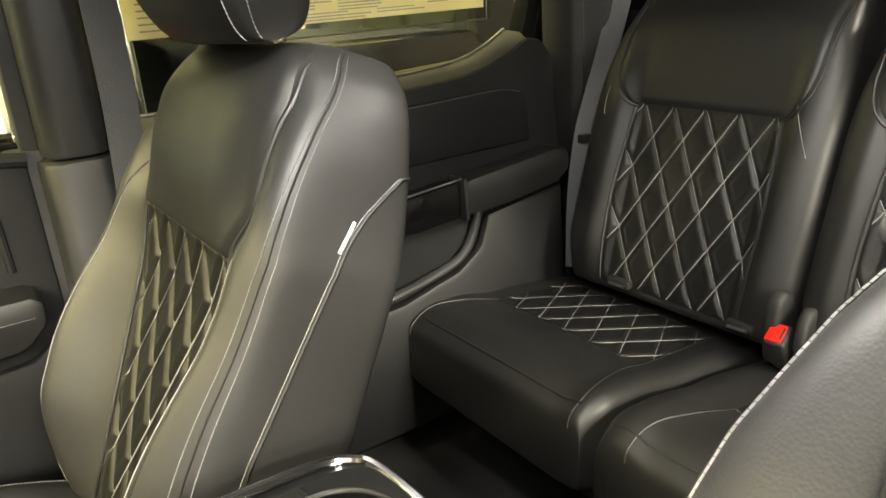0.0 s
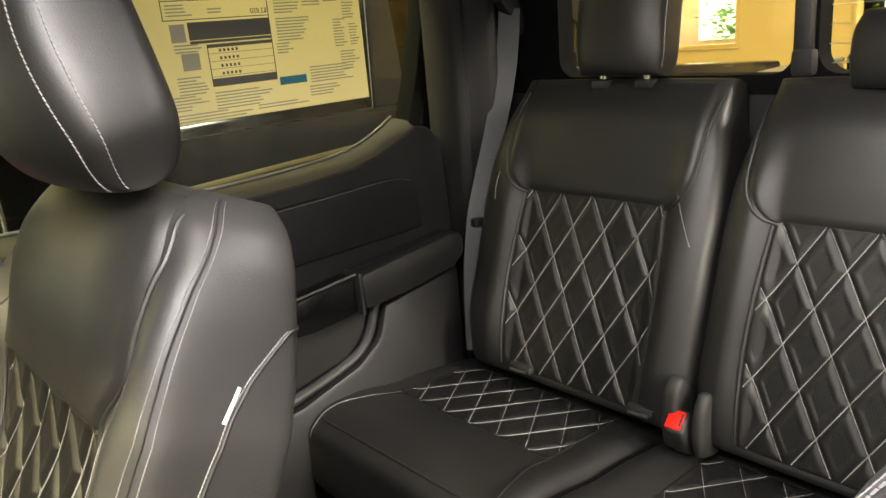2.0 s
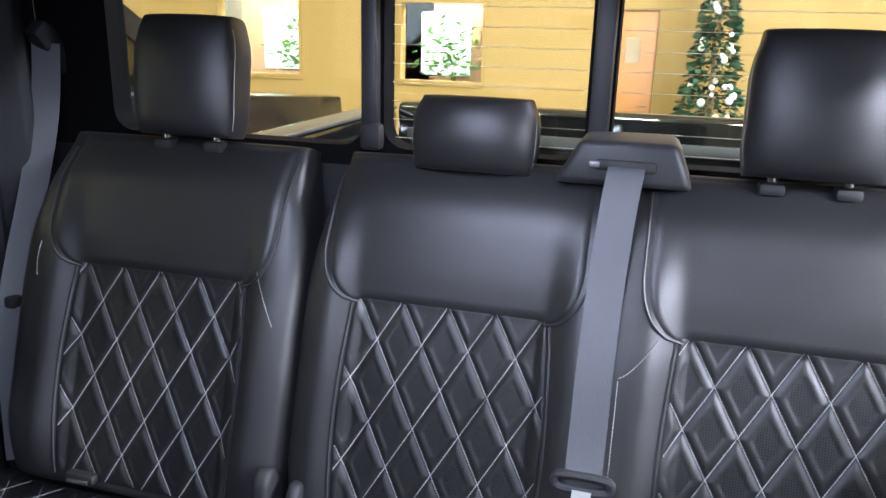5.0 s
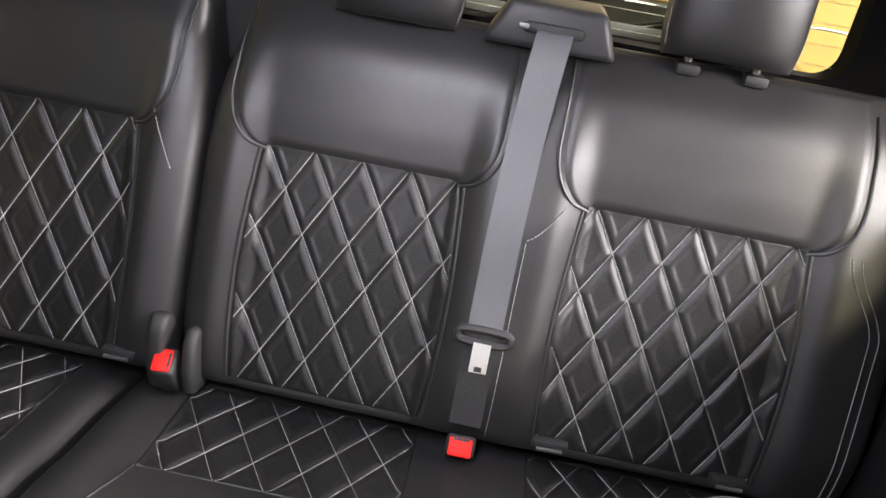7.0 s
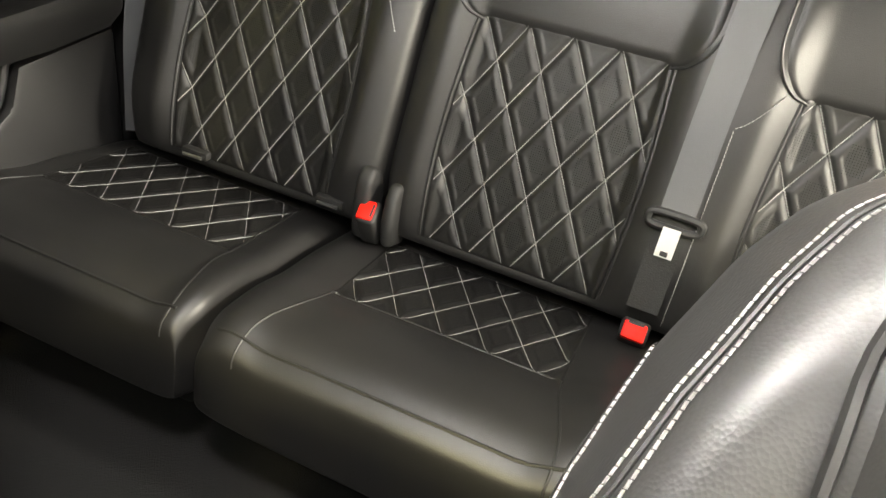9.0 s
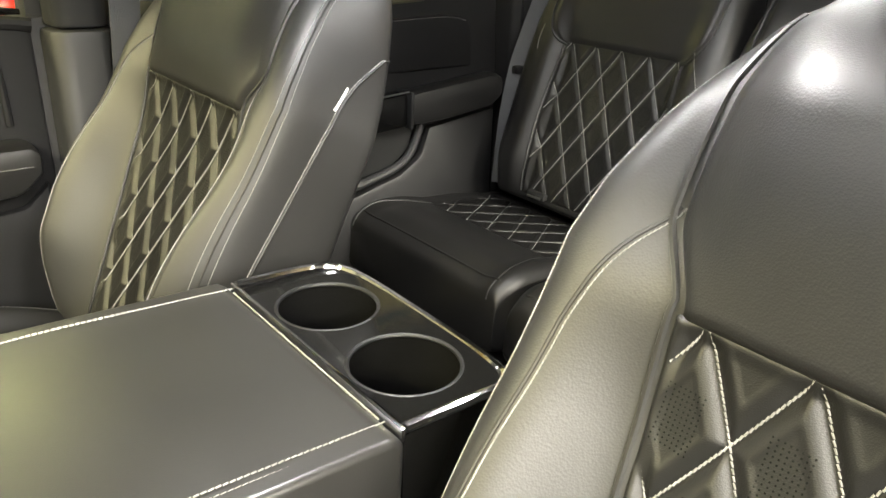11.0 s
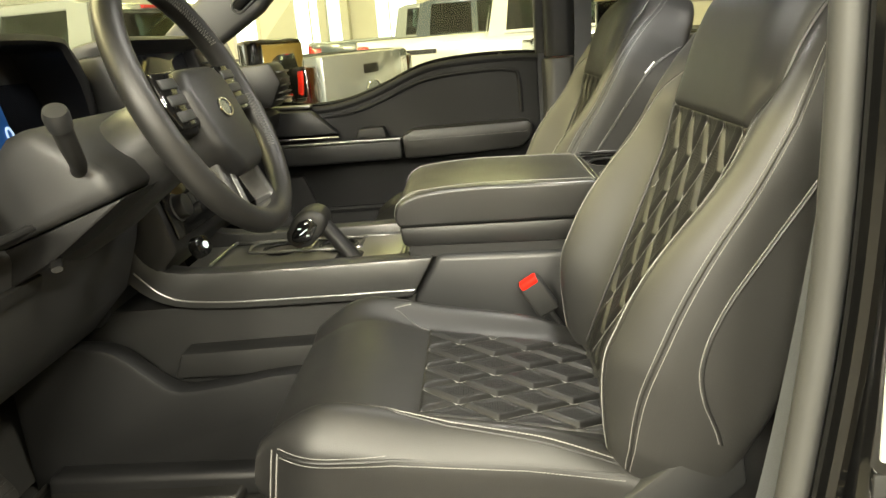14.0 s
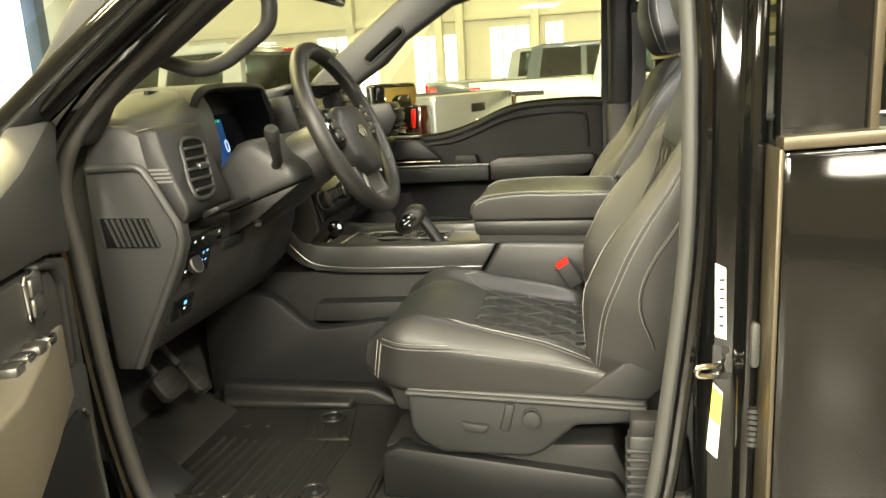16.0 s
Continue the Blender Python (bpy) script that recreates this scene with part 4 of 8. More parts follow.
def rear_headrest(seat, y, low):
    w, hgt = (0.086, 0.182) if not low else (0.088, 0.105)
    z0 = 1.542 if not low else 1.518
    lean = math.radians(9)
    up = (math.sin(lean), 0, math.cos(lean))
    out = (-math.cos(lean), 0, math.sin(lean))
    pad = Pad((1.085 if not low else 1.095, y, z0), Y, up, out, hgt, lambda b: w - 0.010 * smoothstep(hgt * 0.6, hgt, b) ** 2 - 0.004 * smoothstep(0.04, 0, b),
              lambda a, b: 0.048 + 0.012 * np.sin(np.clip(b / hgt, 0, 1) * 3.1) - 0.25 * a * a / w, lambda b: 0.045 + 0 * b, k=6, ends=7)
    base = pad.mesh("headrest", LEATHER, seat, nb=44, na=40, label="low black leather headrest" if low else "tall black leather headrest")
    th = Threads()
    for s in (-1, 1):
        b = np.linspace(0.012, hgt - 0.02, 40)
        ps = np.full_like(b, 1.45)
        th.add(pad.side(b, ps, s, 0.0006), np.array((0, s, 0)), pitch=0.0042, length=0.0034)
    th.done(base)
    for s in (-0.045, 0.045):
        part("post", tube([(1.088, y + s, 1.47), (1.092, y + s, z0 + 0.04)], 0.0065, 12), CHROME if not low else DARK, base)
        part("post_guide", box(1.072, 1.106, y + s - 0.016, y + s + 0.016, 1.520, 1.536, 0.005), DARK, base)
    return base


rear_p = thing("rear_bench", (0.80, 0.5, 0.675), "single black leather rear seat with white diamond quilting", "rear seat", "rear bench")
rear_d = thing("rear_bench", (0.80, -0.27, 0.675), "wide black leather rear bench seat with two quilted places", "rear seat", "rear bench")
pad_p, th_p = rear_back(rear_p, 0.467, 0.250, [(0.458, 0.144)])
# short contrast seam from the panel's corner to the outer edge
b = np.linspace(0.30, 0.39, 14)
th_p.add(pad_p.at(-0.200 + (b - 0.34) * 0.45, b, 0.001), R_OUT)
b = np.linspace(0.33, 0.385, 12)
th_p.add(pad_p.at(0.205 - (b - 0.36) ** 2 * 6, b, 0.001), R_OUT)
th_p.done(rear_p)
pad_d, th_d = rear_back(rear_d, -0.272, 0.490, [(-0.006, 0.136), (-0.463, 0.146)])
b = np.linspace(0.0, 0.285, 60)
th_d.add(pad_d.at(0.028 + 0 * b, b + 0.015, 0.001), R_OUT)
b = np.linspace(0, 1, 16)
th_d.add(pad_d.at(0.028 - 0.045 * b ** 0.7, 0.30 + 0.055 * b, 0.001), R_OUT)
b = np.linspace(0.02, 0.36, 60)
th_d.add(pad_d.at(-0.452 + 0.05 * smoothstep(0.25, 0.36, b), b, 0.001), R_OUT)
th_d.add(pad_d.at(-0.438 + 0.05 * smoothstep(0.25, 0.36, b), b, 0.001), R_OUT)
th_d.done(rear_d)
rear_headrest(rear_p, 0.447, False)
rear_headrest(rear_d, -0.012, True)
rear_headrest(rear_d, -0.452, False)


def rear_cushion(base, y_mid, half_w, quilts):
    tilt = math.radians(3)
    along = (-math.cos(tilt), 0, math.sin(tilt))
    out = (math.sin(tilt), 0, math.cos(tilt))
    length, mid = 0.435, 0.085
    origin = np.array((0.985, y_mid, 0.965)) - mid * np.array(out)

    def half(b):
        return half_w - 0.012 * smoothstep(0.36, length, b) ** 2

    def front(a, b):
        d = np.full(np.broadcast(a, b).shape, mid)
        gap = np.full_like(d, 9.0)
        for qc, qh in quilts:
            gap = np.minimum(gap, np.abs(a - (qc - y_mid)) - qh)
        d = d + 0.018 * smoothstep(-0.01, 0.06, gap) * smoothstep(0.0, 0.2, b)
        d = d - 0.006 * smoothstep(0.002, -0.012, gap) * smoothstep(0.251, 0.235, b) * smoothstep(0.04, 0.06, b)
        d = d + 0.014 * smoothstep(0.22, 0.32, b) - 0.030 * smoothstep(0.33, length + 0.03, b) ** 2
        return d
    pad = Pad(origin, Y, along, out, length, half, front, lambda b: 0.055 + 0 * b, k=8, ends=12)
    pad.mesh("cushion_cover", LEATHER, base, nb=60, na=60)
    th = Threads()
    for qc, qh in quilts:
        c = qc - y_mid

        def qhalf(b, qh=qh):
            return qh + 0 * b
        q = diamond(0.067, 0.105, 0.0, 0.245)
        pad.patch("quilted_insert", LEATHER_PLAIN, base, c, qhalf, 0.05, 0.245, 0.0048, q, nx=170, ny=140, edge=0.011)
        quilt_lines(pad, th, c, qhalf, 0.05, 0.245, 0.067, 0.105, 0.0, 0.0048, width=0.0007)
        # seams that run on from the quilted panel over the front edge
        for s in (-1, 1):
            b = np.concatenate([np.linspace(0.245, 0.40, 24), np.linspace(0.402, length * 0.9995, 26)])
            a = c + s * (qh + 0.030 * smoothstep(0.25, 0.42, b))
            if np.abs(a).max() < half_w - 0.008:
                part("piping", tube(pad.at(a, b, -0.0002), 0.0020, 6), PIPING, base)
    # seam of the front facing, and down the inner end
    aa = np.linspace(-half_w + 0.03, half_w - 0.03, 60)
    line = pad.at(aa, np.full_like(aa, 0.412), 0.0005)
    part("piping", tube(line, 0.0025, 6), PIPING, base)
    th.done(base)
    part("seat_pan", box(0.60, 1.15, y_mid - half_w + 0.03, y_mid + half_w - 0.03, 0.80, 0.86, 0.01), DARK, base)
    for y in (y_mid - half_w + 0.08, y_mid + half_w - 0.08):
        part("leg", box(0.74, 0.80, y - 0.015, y + 0.015, 0.674, 0.81, 0.004), DARK, base)
    return pad


cpad_p = rear_cushion(rear_p, 0.540, 0.246, [(0.548, 0.186)])
cpad_d = rear_cushion(rear_d, -0.255, 0.543, [(0.020, 0.172), (-0.47, 0.160)])


# ---- front seats ----
F_REC = math.radians(24)
F_UP = (math.sin(F_REC), 0, math.cos(F_REC))
F_OUT = (-math.cos(F_REC), 0, math.sin(F_REC))


def front_seat(y0, inner, label, seam):
    """inner: +1 where the truck's middle lies on the +y side of the seat."""
    base = thing("front_seat", (-0.2, y0, 0.675), label, "seat", "front seats")
    th = Threads()
    # backrest: its quilted face runs through (0.112, *, 1.342)
    length, mid = 0.650, 0.07
    foot = np.array((0.112, y0, 1.342)) - 0.43 * np.array(F_UP)
    origin = foot - mid * np.array(F_OUT)

    def half(b):
        return np.interp(b, [0, 0.05, 0.15, 0.45, 0.495, 0.55, 0.592, 0.62, 0.650], [0.212, 0.234, 0.251, 0.255, 0.243, 0.220, 0.197, 0.178, 0.146])

    def qhalf(b):
        return 0.118 + 0.036 * smoothstep(0.06, 0.43, b)

    def front(a, b):
        d = np.full(np.broadcast(a, b).shape, mid) + 0.0 * a
        edge = np.abs(a) - qhalf(np.minimum(b, 0.43))
        bol = 0.081 * smoothstep(-0.002, 0.078, edge) * (1 - 0.18 * smoothstep(0.080, 0.13, edge))
        d = d + bol * smoothstep(0.60, 0.20, b) * (0.25 + 0.75 * smoothstep(-0.02, 0.16, b))
        d = d + 0.030 * smoothstep(0.34, 0.54, b) - 0.050 * smoothstep(0.56, 0.70, b)
        d = d - 0.007 * smoothstep(0.002, -0.012, edge) * smoothstep(0.436, 0.420, b) * smoothstep(0.02, 0.04, b)
        d = d - 0.017 * np.exp(-((np.abs(a) - 0.178) / 0.034) ** 2) * smoothstep(0.42, 0.49, b) * smoothstep(0.64, 0.58, b)
        return d

    def upper_half(b):
        return 0.152 + 0.026 * smoothstep(0.43, 0.49, b) - 0.030 * smoothstep(0.57, 0.67, b)
    pad = Pad(origin, Y, F_UP, F_OUT, length, half, front, lambda b: 0.058 - 0.010 * smoothstep(0.42, 0.65, b), k=6.4, ends=9,
              bulge=lambda b: np.interp(b, [0.44, 0.50, 0.555, 0.60, 0.63, 0.65], [0.0, 0.006, 0.013, 0.020, 0.022, 0.018]))
    pad.mesh("backrest_cover", LEATHER_GREY, base, nb=90, na=64)
    q = diamond(0.066, 0.118, 0.0, 0.43, depth=0.0070, groove=0.0095, inner=0.0014)
    pad.patch("quilted_insert", LEATHER_PLAIN, base, 0.0, qhalf, 0.03, 0.432, 0.0076, q, nx=150, ny=200, edge=0.012)
    quilt_lines(pad, th, 0.0, qhalf, 0.03, 0.432, 0.066, 0.118, 0.0, 0.0076, depth=0.0070, sunk=0.80, width=0.0015, high=0.0009)
    pierce(pad, base, 0.0, qhalf, 0.03, 0.432, 0.066, 0.118, 0.0076, q)
    pad.patch("upper_panel", LEATHER, base, 0.0, upper_half, 0.426, length - 0.006, 0.006, None, nx=40, ny=60, edge=0.010)
    for s in (-1, 1):
        b = np.linspace(0.02, 0.644 if s == inner else 0.628, 120)
        if s == inner:
            rise = smoothstep(0.42, 0.67, b)
            pair = (np.minimum(seam[0] + 0.46 * rise, 1.50), np.minimum(seam[0] + 0.20 + 0.33 * rise, 1.54))
        else:
            pair = (np.full_like(b, seam[1]), np.full_like(b, seam[1] + 0.10))
        line_psi = (pair[0] + pair[1]) / 2 - 0.05
        for psi in pair:
            n = np.array(F_OUT) * math.cos(psi[60]) + np.array((0, s, 0)) * math.sin(psi[60])
            th.add(pad.side(b, psi, s, 0.0) + n * 0.0006, n, pitch=0.0037, length=0.0031, width=0.0009, high=0.0007)
        part("piping", tube(pad.side(b, line_psi + 0.05, s, 0.0), 0.0013, 6), PIPING, base)
        b = np.linspace(0.04, 0.625, 70)
        part("piping", tube(pad.at(s * (np.where(b < 0.43, qhalf(b), upper_half(b)) + 0.004), b, 0.001), 0.0025, 6), PIPING, base)
        # seam from the upper panel's corner over the bolster and down along its crest
        b = np.concatenate([np.linspace(0.492, 0.40, 30), np.linspace(0.398, 0.02, 80)])
        a = np.interp(b, [0.02, 0.10, 0.20, 0.32, 0.40, 0.44, 0.47, 0.492], [0.190, 0.203, 0.208, 0.212, 0.210, 0.202, 0.190, 0.172])
        a = np.convolve(np.pad(a, 4, mode="edge"), np.ones(9) / 9, mode="valid")
        th.add(pad.at(s * a, b, 0.0006), np.array(F_OUT), pitch=0.0037, length=0.0031, width=0.0009, high=0.0007)
        part("piping", tube(pad.at(s * (a + 0.004), b, -0.0004), 0.0016, 6), PIPING, base)
        # airbag seam on the flank, turning to the rear edge at its ends
        b = np.concatenate([np.linspace(0.10, 0.545, 90), np.linspace(0.546, 0.552, 8)])
        dd = np.interp(b, [0.10, 0.108, 0.122, 0.150, 0.187, 0.25, 0.303, 0.36, 0.47, 0.50, 0.53, 0.545, 0.552], [-0.02, 0.0, 0.016, 0.045, 0.062, 0.064, 0.055, 0.045, 0.026, 0.014, -0.008, -0.028, -0.056])
        dd = np.convolve(np.pad(dd, 6, mode="edge"), np.ones(13) / 13, mode="valid")
        line = pad.flank(b, dd, s, 0.0006)
        th.add(line, np.array((0, s, 0)), pitch=0.0040, length=0.0033, width=0.0009, high=0.0007)
        part("piping", tube(pad.flank(b, dd - 0.004, s, -0.0004), 0.002, 6), PIPING, base)
        tb = np.linspace(0.470, 0.499, 5)
        if inner == 1 and s == inner:
            continue
        part("airbag_tag", ribbon(pad.flank(tb, np.interp(tb, [0.466, 0.5], [0.0285, 0.0165]), s, 0.0012), F_OUT, 0.0030, 0.0010), LABEL_W, base, "small white airbag tag")
    # headrest
    hz = foot + np.array(F_UP) * 0.634 + 0.024 * np.array(F_OUT) + np.array((0.010, 0, -0.004))
    h_rec = math.radians(-8)
    hup = (math.sin(h_rec), 0, math.cos(h_rec))
    hout = (-math.cos(h_rec), 0, math.sin(h_rec))
    hh = 0.215
    hp = Pad(hz + np.array((0.004, 0, 0.004)), Y, hup, hout, hh, lambda b: 0.150 - 0.038 * smoothstep(0.04, hh, b) - 0.018 * smoothstep(0.06, 0, b),
             lambda a, b: 0.051 + 0.025 * np.sin(np.clip(b / hh, 0, 1) * 3.1) - 0.7 * a * a, lambda b: 0.062 + 0 * b, k=4, ends=5)
    head = hp.mesh("headrest", LEATHER, base, nb=50, na=50)
    t2 = Threads()
    for s in (-1, 1):
        b = np.linspace(0.004, hh - 0.01, 60)
        for psi in (0.93, 1.36):
            n = np.array(hout) * math.cos(psi) + np.array((0, s, 0)) * math.sin(psi)
            t2.add(hp.side(b, np.full_like(b, psi), s) + n * 0.0007, n)
    t2.done(head)
    for s in (-0.07, 0.07):
        part("headrest_post", tube([hz + np.array((0.035, s, -0.06)), hz + np.array((0.030, s, 0.03))], 0.007, 12), CHROME, base)
    # cushion
    tilt = math.radians(9.4)
    along = (-math.cos(tilt), 0, math.sin(tilt))
    out = (math.sin(tilt), 0, math.cos(tilt))
    cl, cm = 0.530, 0.065
    co = np.array((0.035, y0, 0.955)) - cm * np.array(out)

    def chalf(b):
        return 0.226 + 0.010 * smoothstep(0.1, 0.4, b) - 0.040 * smoothstep(0.42, cl, b) ** 2

    def cfront(a, b):
        d = np.full(np.broadcast(a, b).shape, cm) + 0.0 * a
        edge = np.abs(a) - 0.142
        d = d - 0.006 * smoothstep(0.002, -0.012, edge) * smoothstep(0.344, 0.328, b) * smoothstep(0.04, 0.06, b)
        d = d + 0.030 * smoothstep(0.0, 0.05, edge) * (1 - 0.9 * smoothstep(0.05, 0.10, edge)) * smoothstep(0.02, 0.2, b)
        d = d + 0.012 * smoothstep(0.325, 0.425, b) * (1 - 0.5 * smoothstep(0.10, 0.21, np.abs(a))) - 0.050 * smoothstep(0.41, cl + 0.02, b) ** 1.8
        return d
    cp = Pad(co, Y, along, out, cl, chalf, cfront, lambda b: 0.0 + 0.065 * smoothstep(0.0, 0.5, b), k=7, ends=6)
    cp.mesh("cushion_cover", LEATHER, base, nb=90, na=70)

    def cq(b):
        return 0.142 + 0 * b
    cp.patch("quilted_insert", LEATHER_PLAIN, base, 0.0, cq, 0.05, 0.338, 0.0090, diamond(0.066, 0.105, 0.0, 0.338, depth=0.0085), nx=150, ny=150, edge=0.012)
    quilt_lines(cp, th, 0.0, cq, 0.05, 0.338, 0.066, 0.105, 0.0, 0.0090, depth=0.0085, width=0.0012)
    pierce(cp, base, 0.0, cq, 0.05, 0.338, 0.066, 0.105, 0.0090, diamond(0.066, 0.105, 0.0, 0.338, depth=0.0085))
    for s in (-1, 1):
        # double seam round the edge of the top, and down the front corner
        b = np.linspace(0.085, cl - 0.030, 90)
        for drop in (0.0, 0.010):
            dd = np.interp(b, [0.085, 0.2, 0.36, cl - 0.03], [0.060, 0.063, 0.058, 0.040]) - drop
            th.add(cp.flank(b, dd, s, 0.0008), np.array((0, s * 0.8, 0.6)), pitch=0.0050, length=0.0040)
        dd = np.interp(b, [0.085, 0.2, 0.36, cl - 0.03], [0.060, 0.063, 0.058, 0.040]) - 0.005
        part("piping", tube(cp.flank(b, dd, s, 0.0), 0.0022, 6), PIPING, base)
        dd = np.linspace(0.035, -0.05, 24)
        for bb in (cl - 0.030, cl - 0.022):
            th.add(cp.flank(np.full_like(dd, bb), dd, s, 0.0008), np.array((-0.4, s * 0.9, 0)), pitch=0.0050, length=0.0040)
        # seam between the side of the seat and its top, running into the nose
        b = np.linspace(0.06 if s != inner else 0.372, 0.400, 60)
        a = np.interp(b, [0.06, 0.16, 0.30, 0.36, 0.400], [0.206, 0.203, 0.196, 0.186, 0.168])
        th.add(cp.at(s * a, b, 0.0008), np.array((0, 0, 1.0)), pitch=0.0050, length=0.0040)
        part("piping", tube(cp.at(s * (a + 0.004), b, -0.0004), 0.0016, 6), PIPING, base)
        b = np.linspace(0.338, 0.395, 14)
        a = 0.142 + 0.026 * smoothstep(0.338, 0.40, b)
        part("piping", tube(cp.at(s * a, b, 0.0), 0.0018, 6), PIPING, base)
    th.done(base)
    # base frame and side shields
    part("seat_riser", prism([(-0.48, 0.675), (-0.475, 0.785), (-0.02, 0.80), (0.03, 0.675)], "y", y0 - 0.20, y0 + 0.20, 0.01), DARK, base)
    part("cushion_pan", prism([(-0.44, 0.86), (-0.47, 0.945), (0.03, 0.905), (0.03, 0.84)], "y", y0 - 0.205, y0 + 0.205, 0.01), DARK, base)
    for s in (-1, 1):
        ys = (y0 + s * 0.205, y0 + s * 0.238)
        shape = [(-0.415, 0.925), (-0.408, 0.840), (-0.395, 0.815), (-0.350, 0.788), (-0.180, 0.786), (-0.150, 0.798), (-0.090, 0.853), (0.035, 0.862), (0.040, 0.905), (-0.080, 0.912)]
        if s == -inner:
            part("side_shield", prism(shape, "y", *ys, 0.010, 3), PLASTIC_GREY, base, "charcoal plastic side shield with power controls")
            part("shield_wing", prism([(-0.082, 0.914), (0.040, 0.907), (0.085, 0.95), (0.075, 1.034), (0.060, 1.030)], "y", ys[0] + s * 0.004, ys[1] - s * 0.003, 0.006), PLASTIC_GREY, base)
            part("shield_ridge", tube([(-0.412, ys[1] + s * 0.001, 0.914), (-0.20, ys[1] + s * 0.001, 0.904), (0.036, ys[1] + s * 0.001, 0.892)], 0.006, 10), PLASTIC_GREY, base)
            yk = ys[1]
            part("switch_bezel", disc((-0.172, yk, 0.868), (0, s, 0), 0.0205, 0.003, 36), DARK, base)
            part("lumbar_knob", disc((-0.172, yk, 0.868), (0, s, 0), 0.0175, 0.012, 36, 0.0165, 0.002), PLASTIC_GREY, base, "round lumbar control")
            part("recline_switch", moved(box(-0.009, 0.009, -0.006, 0.008, -0.028, 0.028, 0.005), Matrix.Translation((-0.218, yk, 0.868)) @ Matrix.Rotation(radians(14), 4, "Y")), PLASTIC_GREY, base)
            part("slide_switch", prism([(-0.308, 0.858), (-0.252, 0.852), (-0.262, 0.836), (-0.296, 0.838)], "y", yk - 0.004 * s, yk + s * 0.010, 0.004), PLASTIC_GREY, base)
        else:
            part("side_shield", prism([(-0.40, 0.92), (-0.38, 0.83), (0.03, 0.84), (0.04, 0.905)], "y", *ys, 0.010), PLASTIC, base)
    part("lower_track", prism([(-0.48, 0.677), (-0.475, 0.775), (-0.44, 0.789), (-0.02, 0.742), (0.02, 0.677)], "y", y0 - inner * 0.225, y0 - inner * 0.17, 0.008), PLASTIC, base)
    part("seat_rail", box(-0.46, 0.18, y0 - 0.215, y0 - 0.185, 0.675, 0.70, 0.004), SATIN, base)
    part("seat_rail", box(-0.46, 0.18, y0 + 0.185, y0 + 0.215, 0.675, 0.70, 0.004), SATIN, base)
    # hinge cover that joins backrest and base
    part("back_shell", prism([(0.0, 0.86), (0.02, 1.02), (0.10, 1.05), (0.16, 1.02), (0.12, 0.86)], "y", y0 - 0.20, y0 + 0.20, 0.012), DARK, base)
    return base, pad, cp, hp


front_seat(0.453, -1, "black leather passenger seat with white diamond quilting", (1.00, 1.08))
front_seat(-0.457, 1, "black leather driver's seat with white diamond quilting", (1.04, 1.16))


# ---- centre console ----
con = thing("centre_console", (-0.3, 0, 0.675), "charcoal centre console with a padded leather lid", "console")
part("console_body", prism([(-0.30, 0.675), (-0.335, 1.005), (-0.285, 1.092), (0.135, 1.082), (0.165, 1.03), (0.150, 0.675)], "y", -0.158, 0.158, 0.014, 3), CONSOLE, con)
for s in (-1, 1):
    side = smooth_line([(-0.335, 1.016), (-0.55, 1.014), (-0.70, 1.016), (-0.80, 1.030), (-0.865, 1.080), (-0.90, 1.16)], 4) + \
        smooth_line([(-0.845, 1.170), (-0.820, 1.115), (-0.760, 1.090), (-0.60, 1.086), (-0.292, 1.090)], 4)
    part("side_rail", prism([(p[0], p[1]) for p in side], "y", s * 0.118, s * 0.166, 0.006), RAIL, con, "satin charcoal side rail")
    part("rail_line", tube(smooth_line([(-0.33, s * 0.167, 1.030), (-0.55, s * 0.167, 1.028), (-0.70, s * 0.167, 1.030), (-0.79, s * 0.167, 1.045), (-0.845, s * 0.167, 1.095)], 5), 0.0018, 6), SATIN, con)
    # lower kick panel with its waved top
    wave = smooth_line([(-1.10, 0.975), (-0.96, 0.972), (-0.89, 0.958), (-0.83, 0.905), (-0.78, 0.876), (-0.68, 0.885), (-0.57, 0.900), (-0.32, 0.905)], 4)
    part("kick_panel", prism([(-1.10, 0.675)] + [(p[0], p[1]) for p in wave] + [(-0.32, 0.675)], "y", s * 0.165, s * 0.215, 0.010), KICK, con)
    # Matt black puts the shade of the recess under the rail into the colour.
    part("kick_shelf", prism([(-0.80, 0.885), (-0.78, 0.935), (-0.32, 0.945), (-0.32, 0.885)], "y", s * 0.12, s * 0.18, 0.006), DARK, con)
part("inner_wall", box(-1.10, -0.31, -0.13, 0.13, 0.675, 1.01, 0.004), DARK, con)
# lid
lid = prism([(-0.350, 1.146), (-0.356, 1.162), (-0.354, 1.176), (-0.346, 1.189), (-0.332, 1.199), (-0.310, 1.206), (-0.27, 1.2105), (-0.20, 1.213), (0.0, 1.209), (0.010, 1.200), (0.008, 1.145)], "y", -0.160, 0.160, 0.029, 7)
lid_ob = part("lid", lid, LEATHER_LID, con, "padded black leather lid", sharp=60)
part("lid_box", prism([(-0.345, 1.108), (-0.350, 1.146), (0.008, 1.142), (0.008, 1.100)], "y", -0.155, 0.155, 0.008), LEATHER, con)
part("lid_gap", box(-0.335, 0.010, -0.148, 0.148, 1.086, 1.112), DARK, con)
th = Threads()
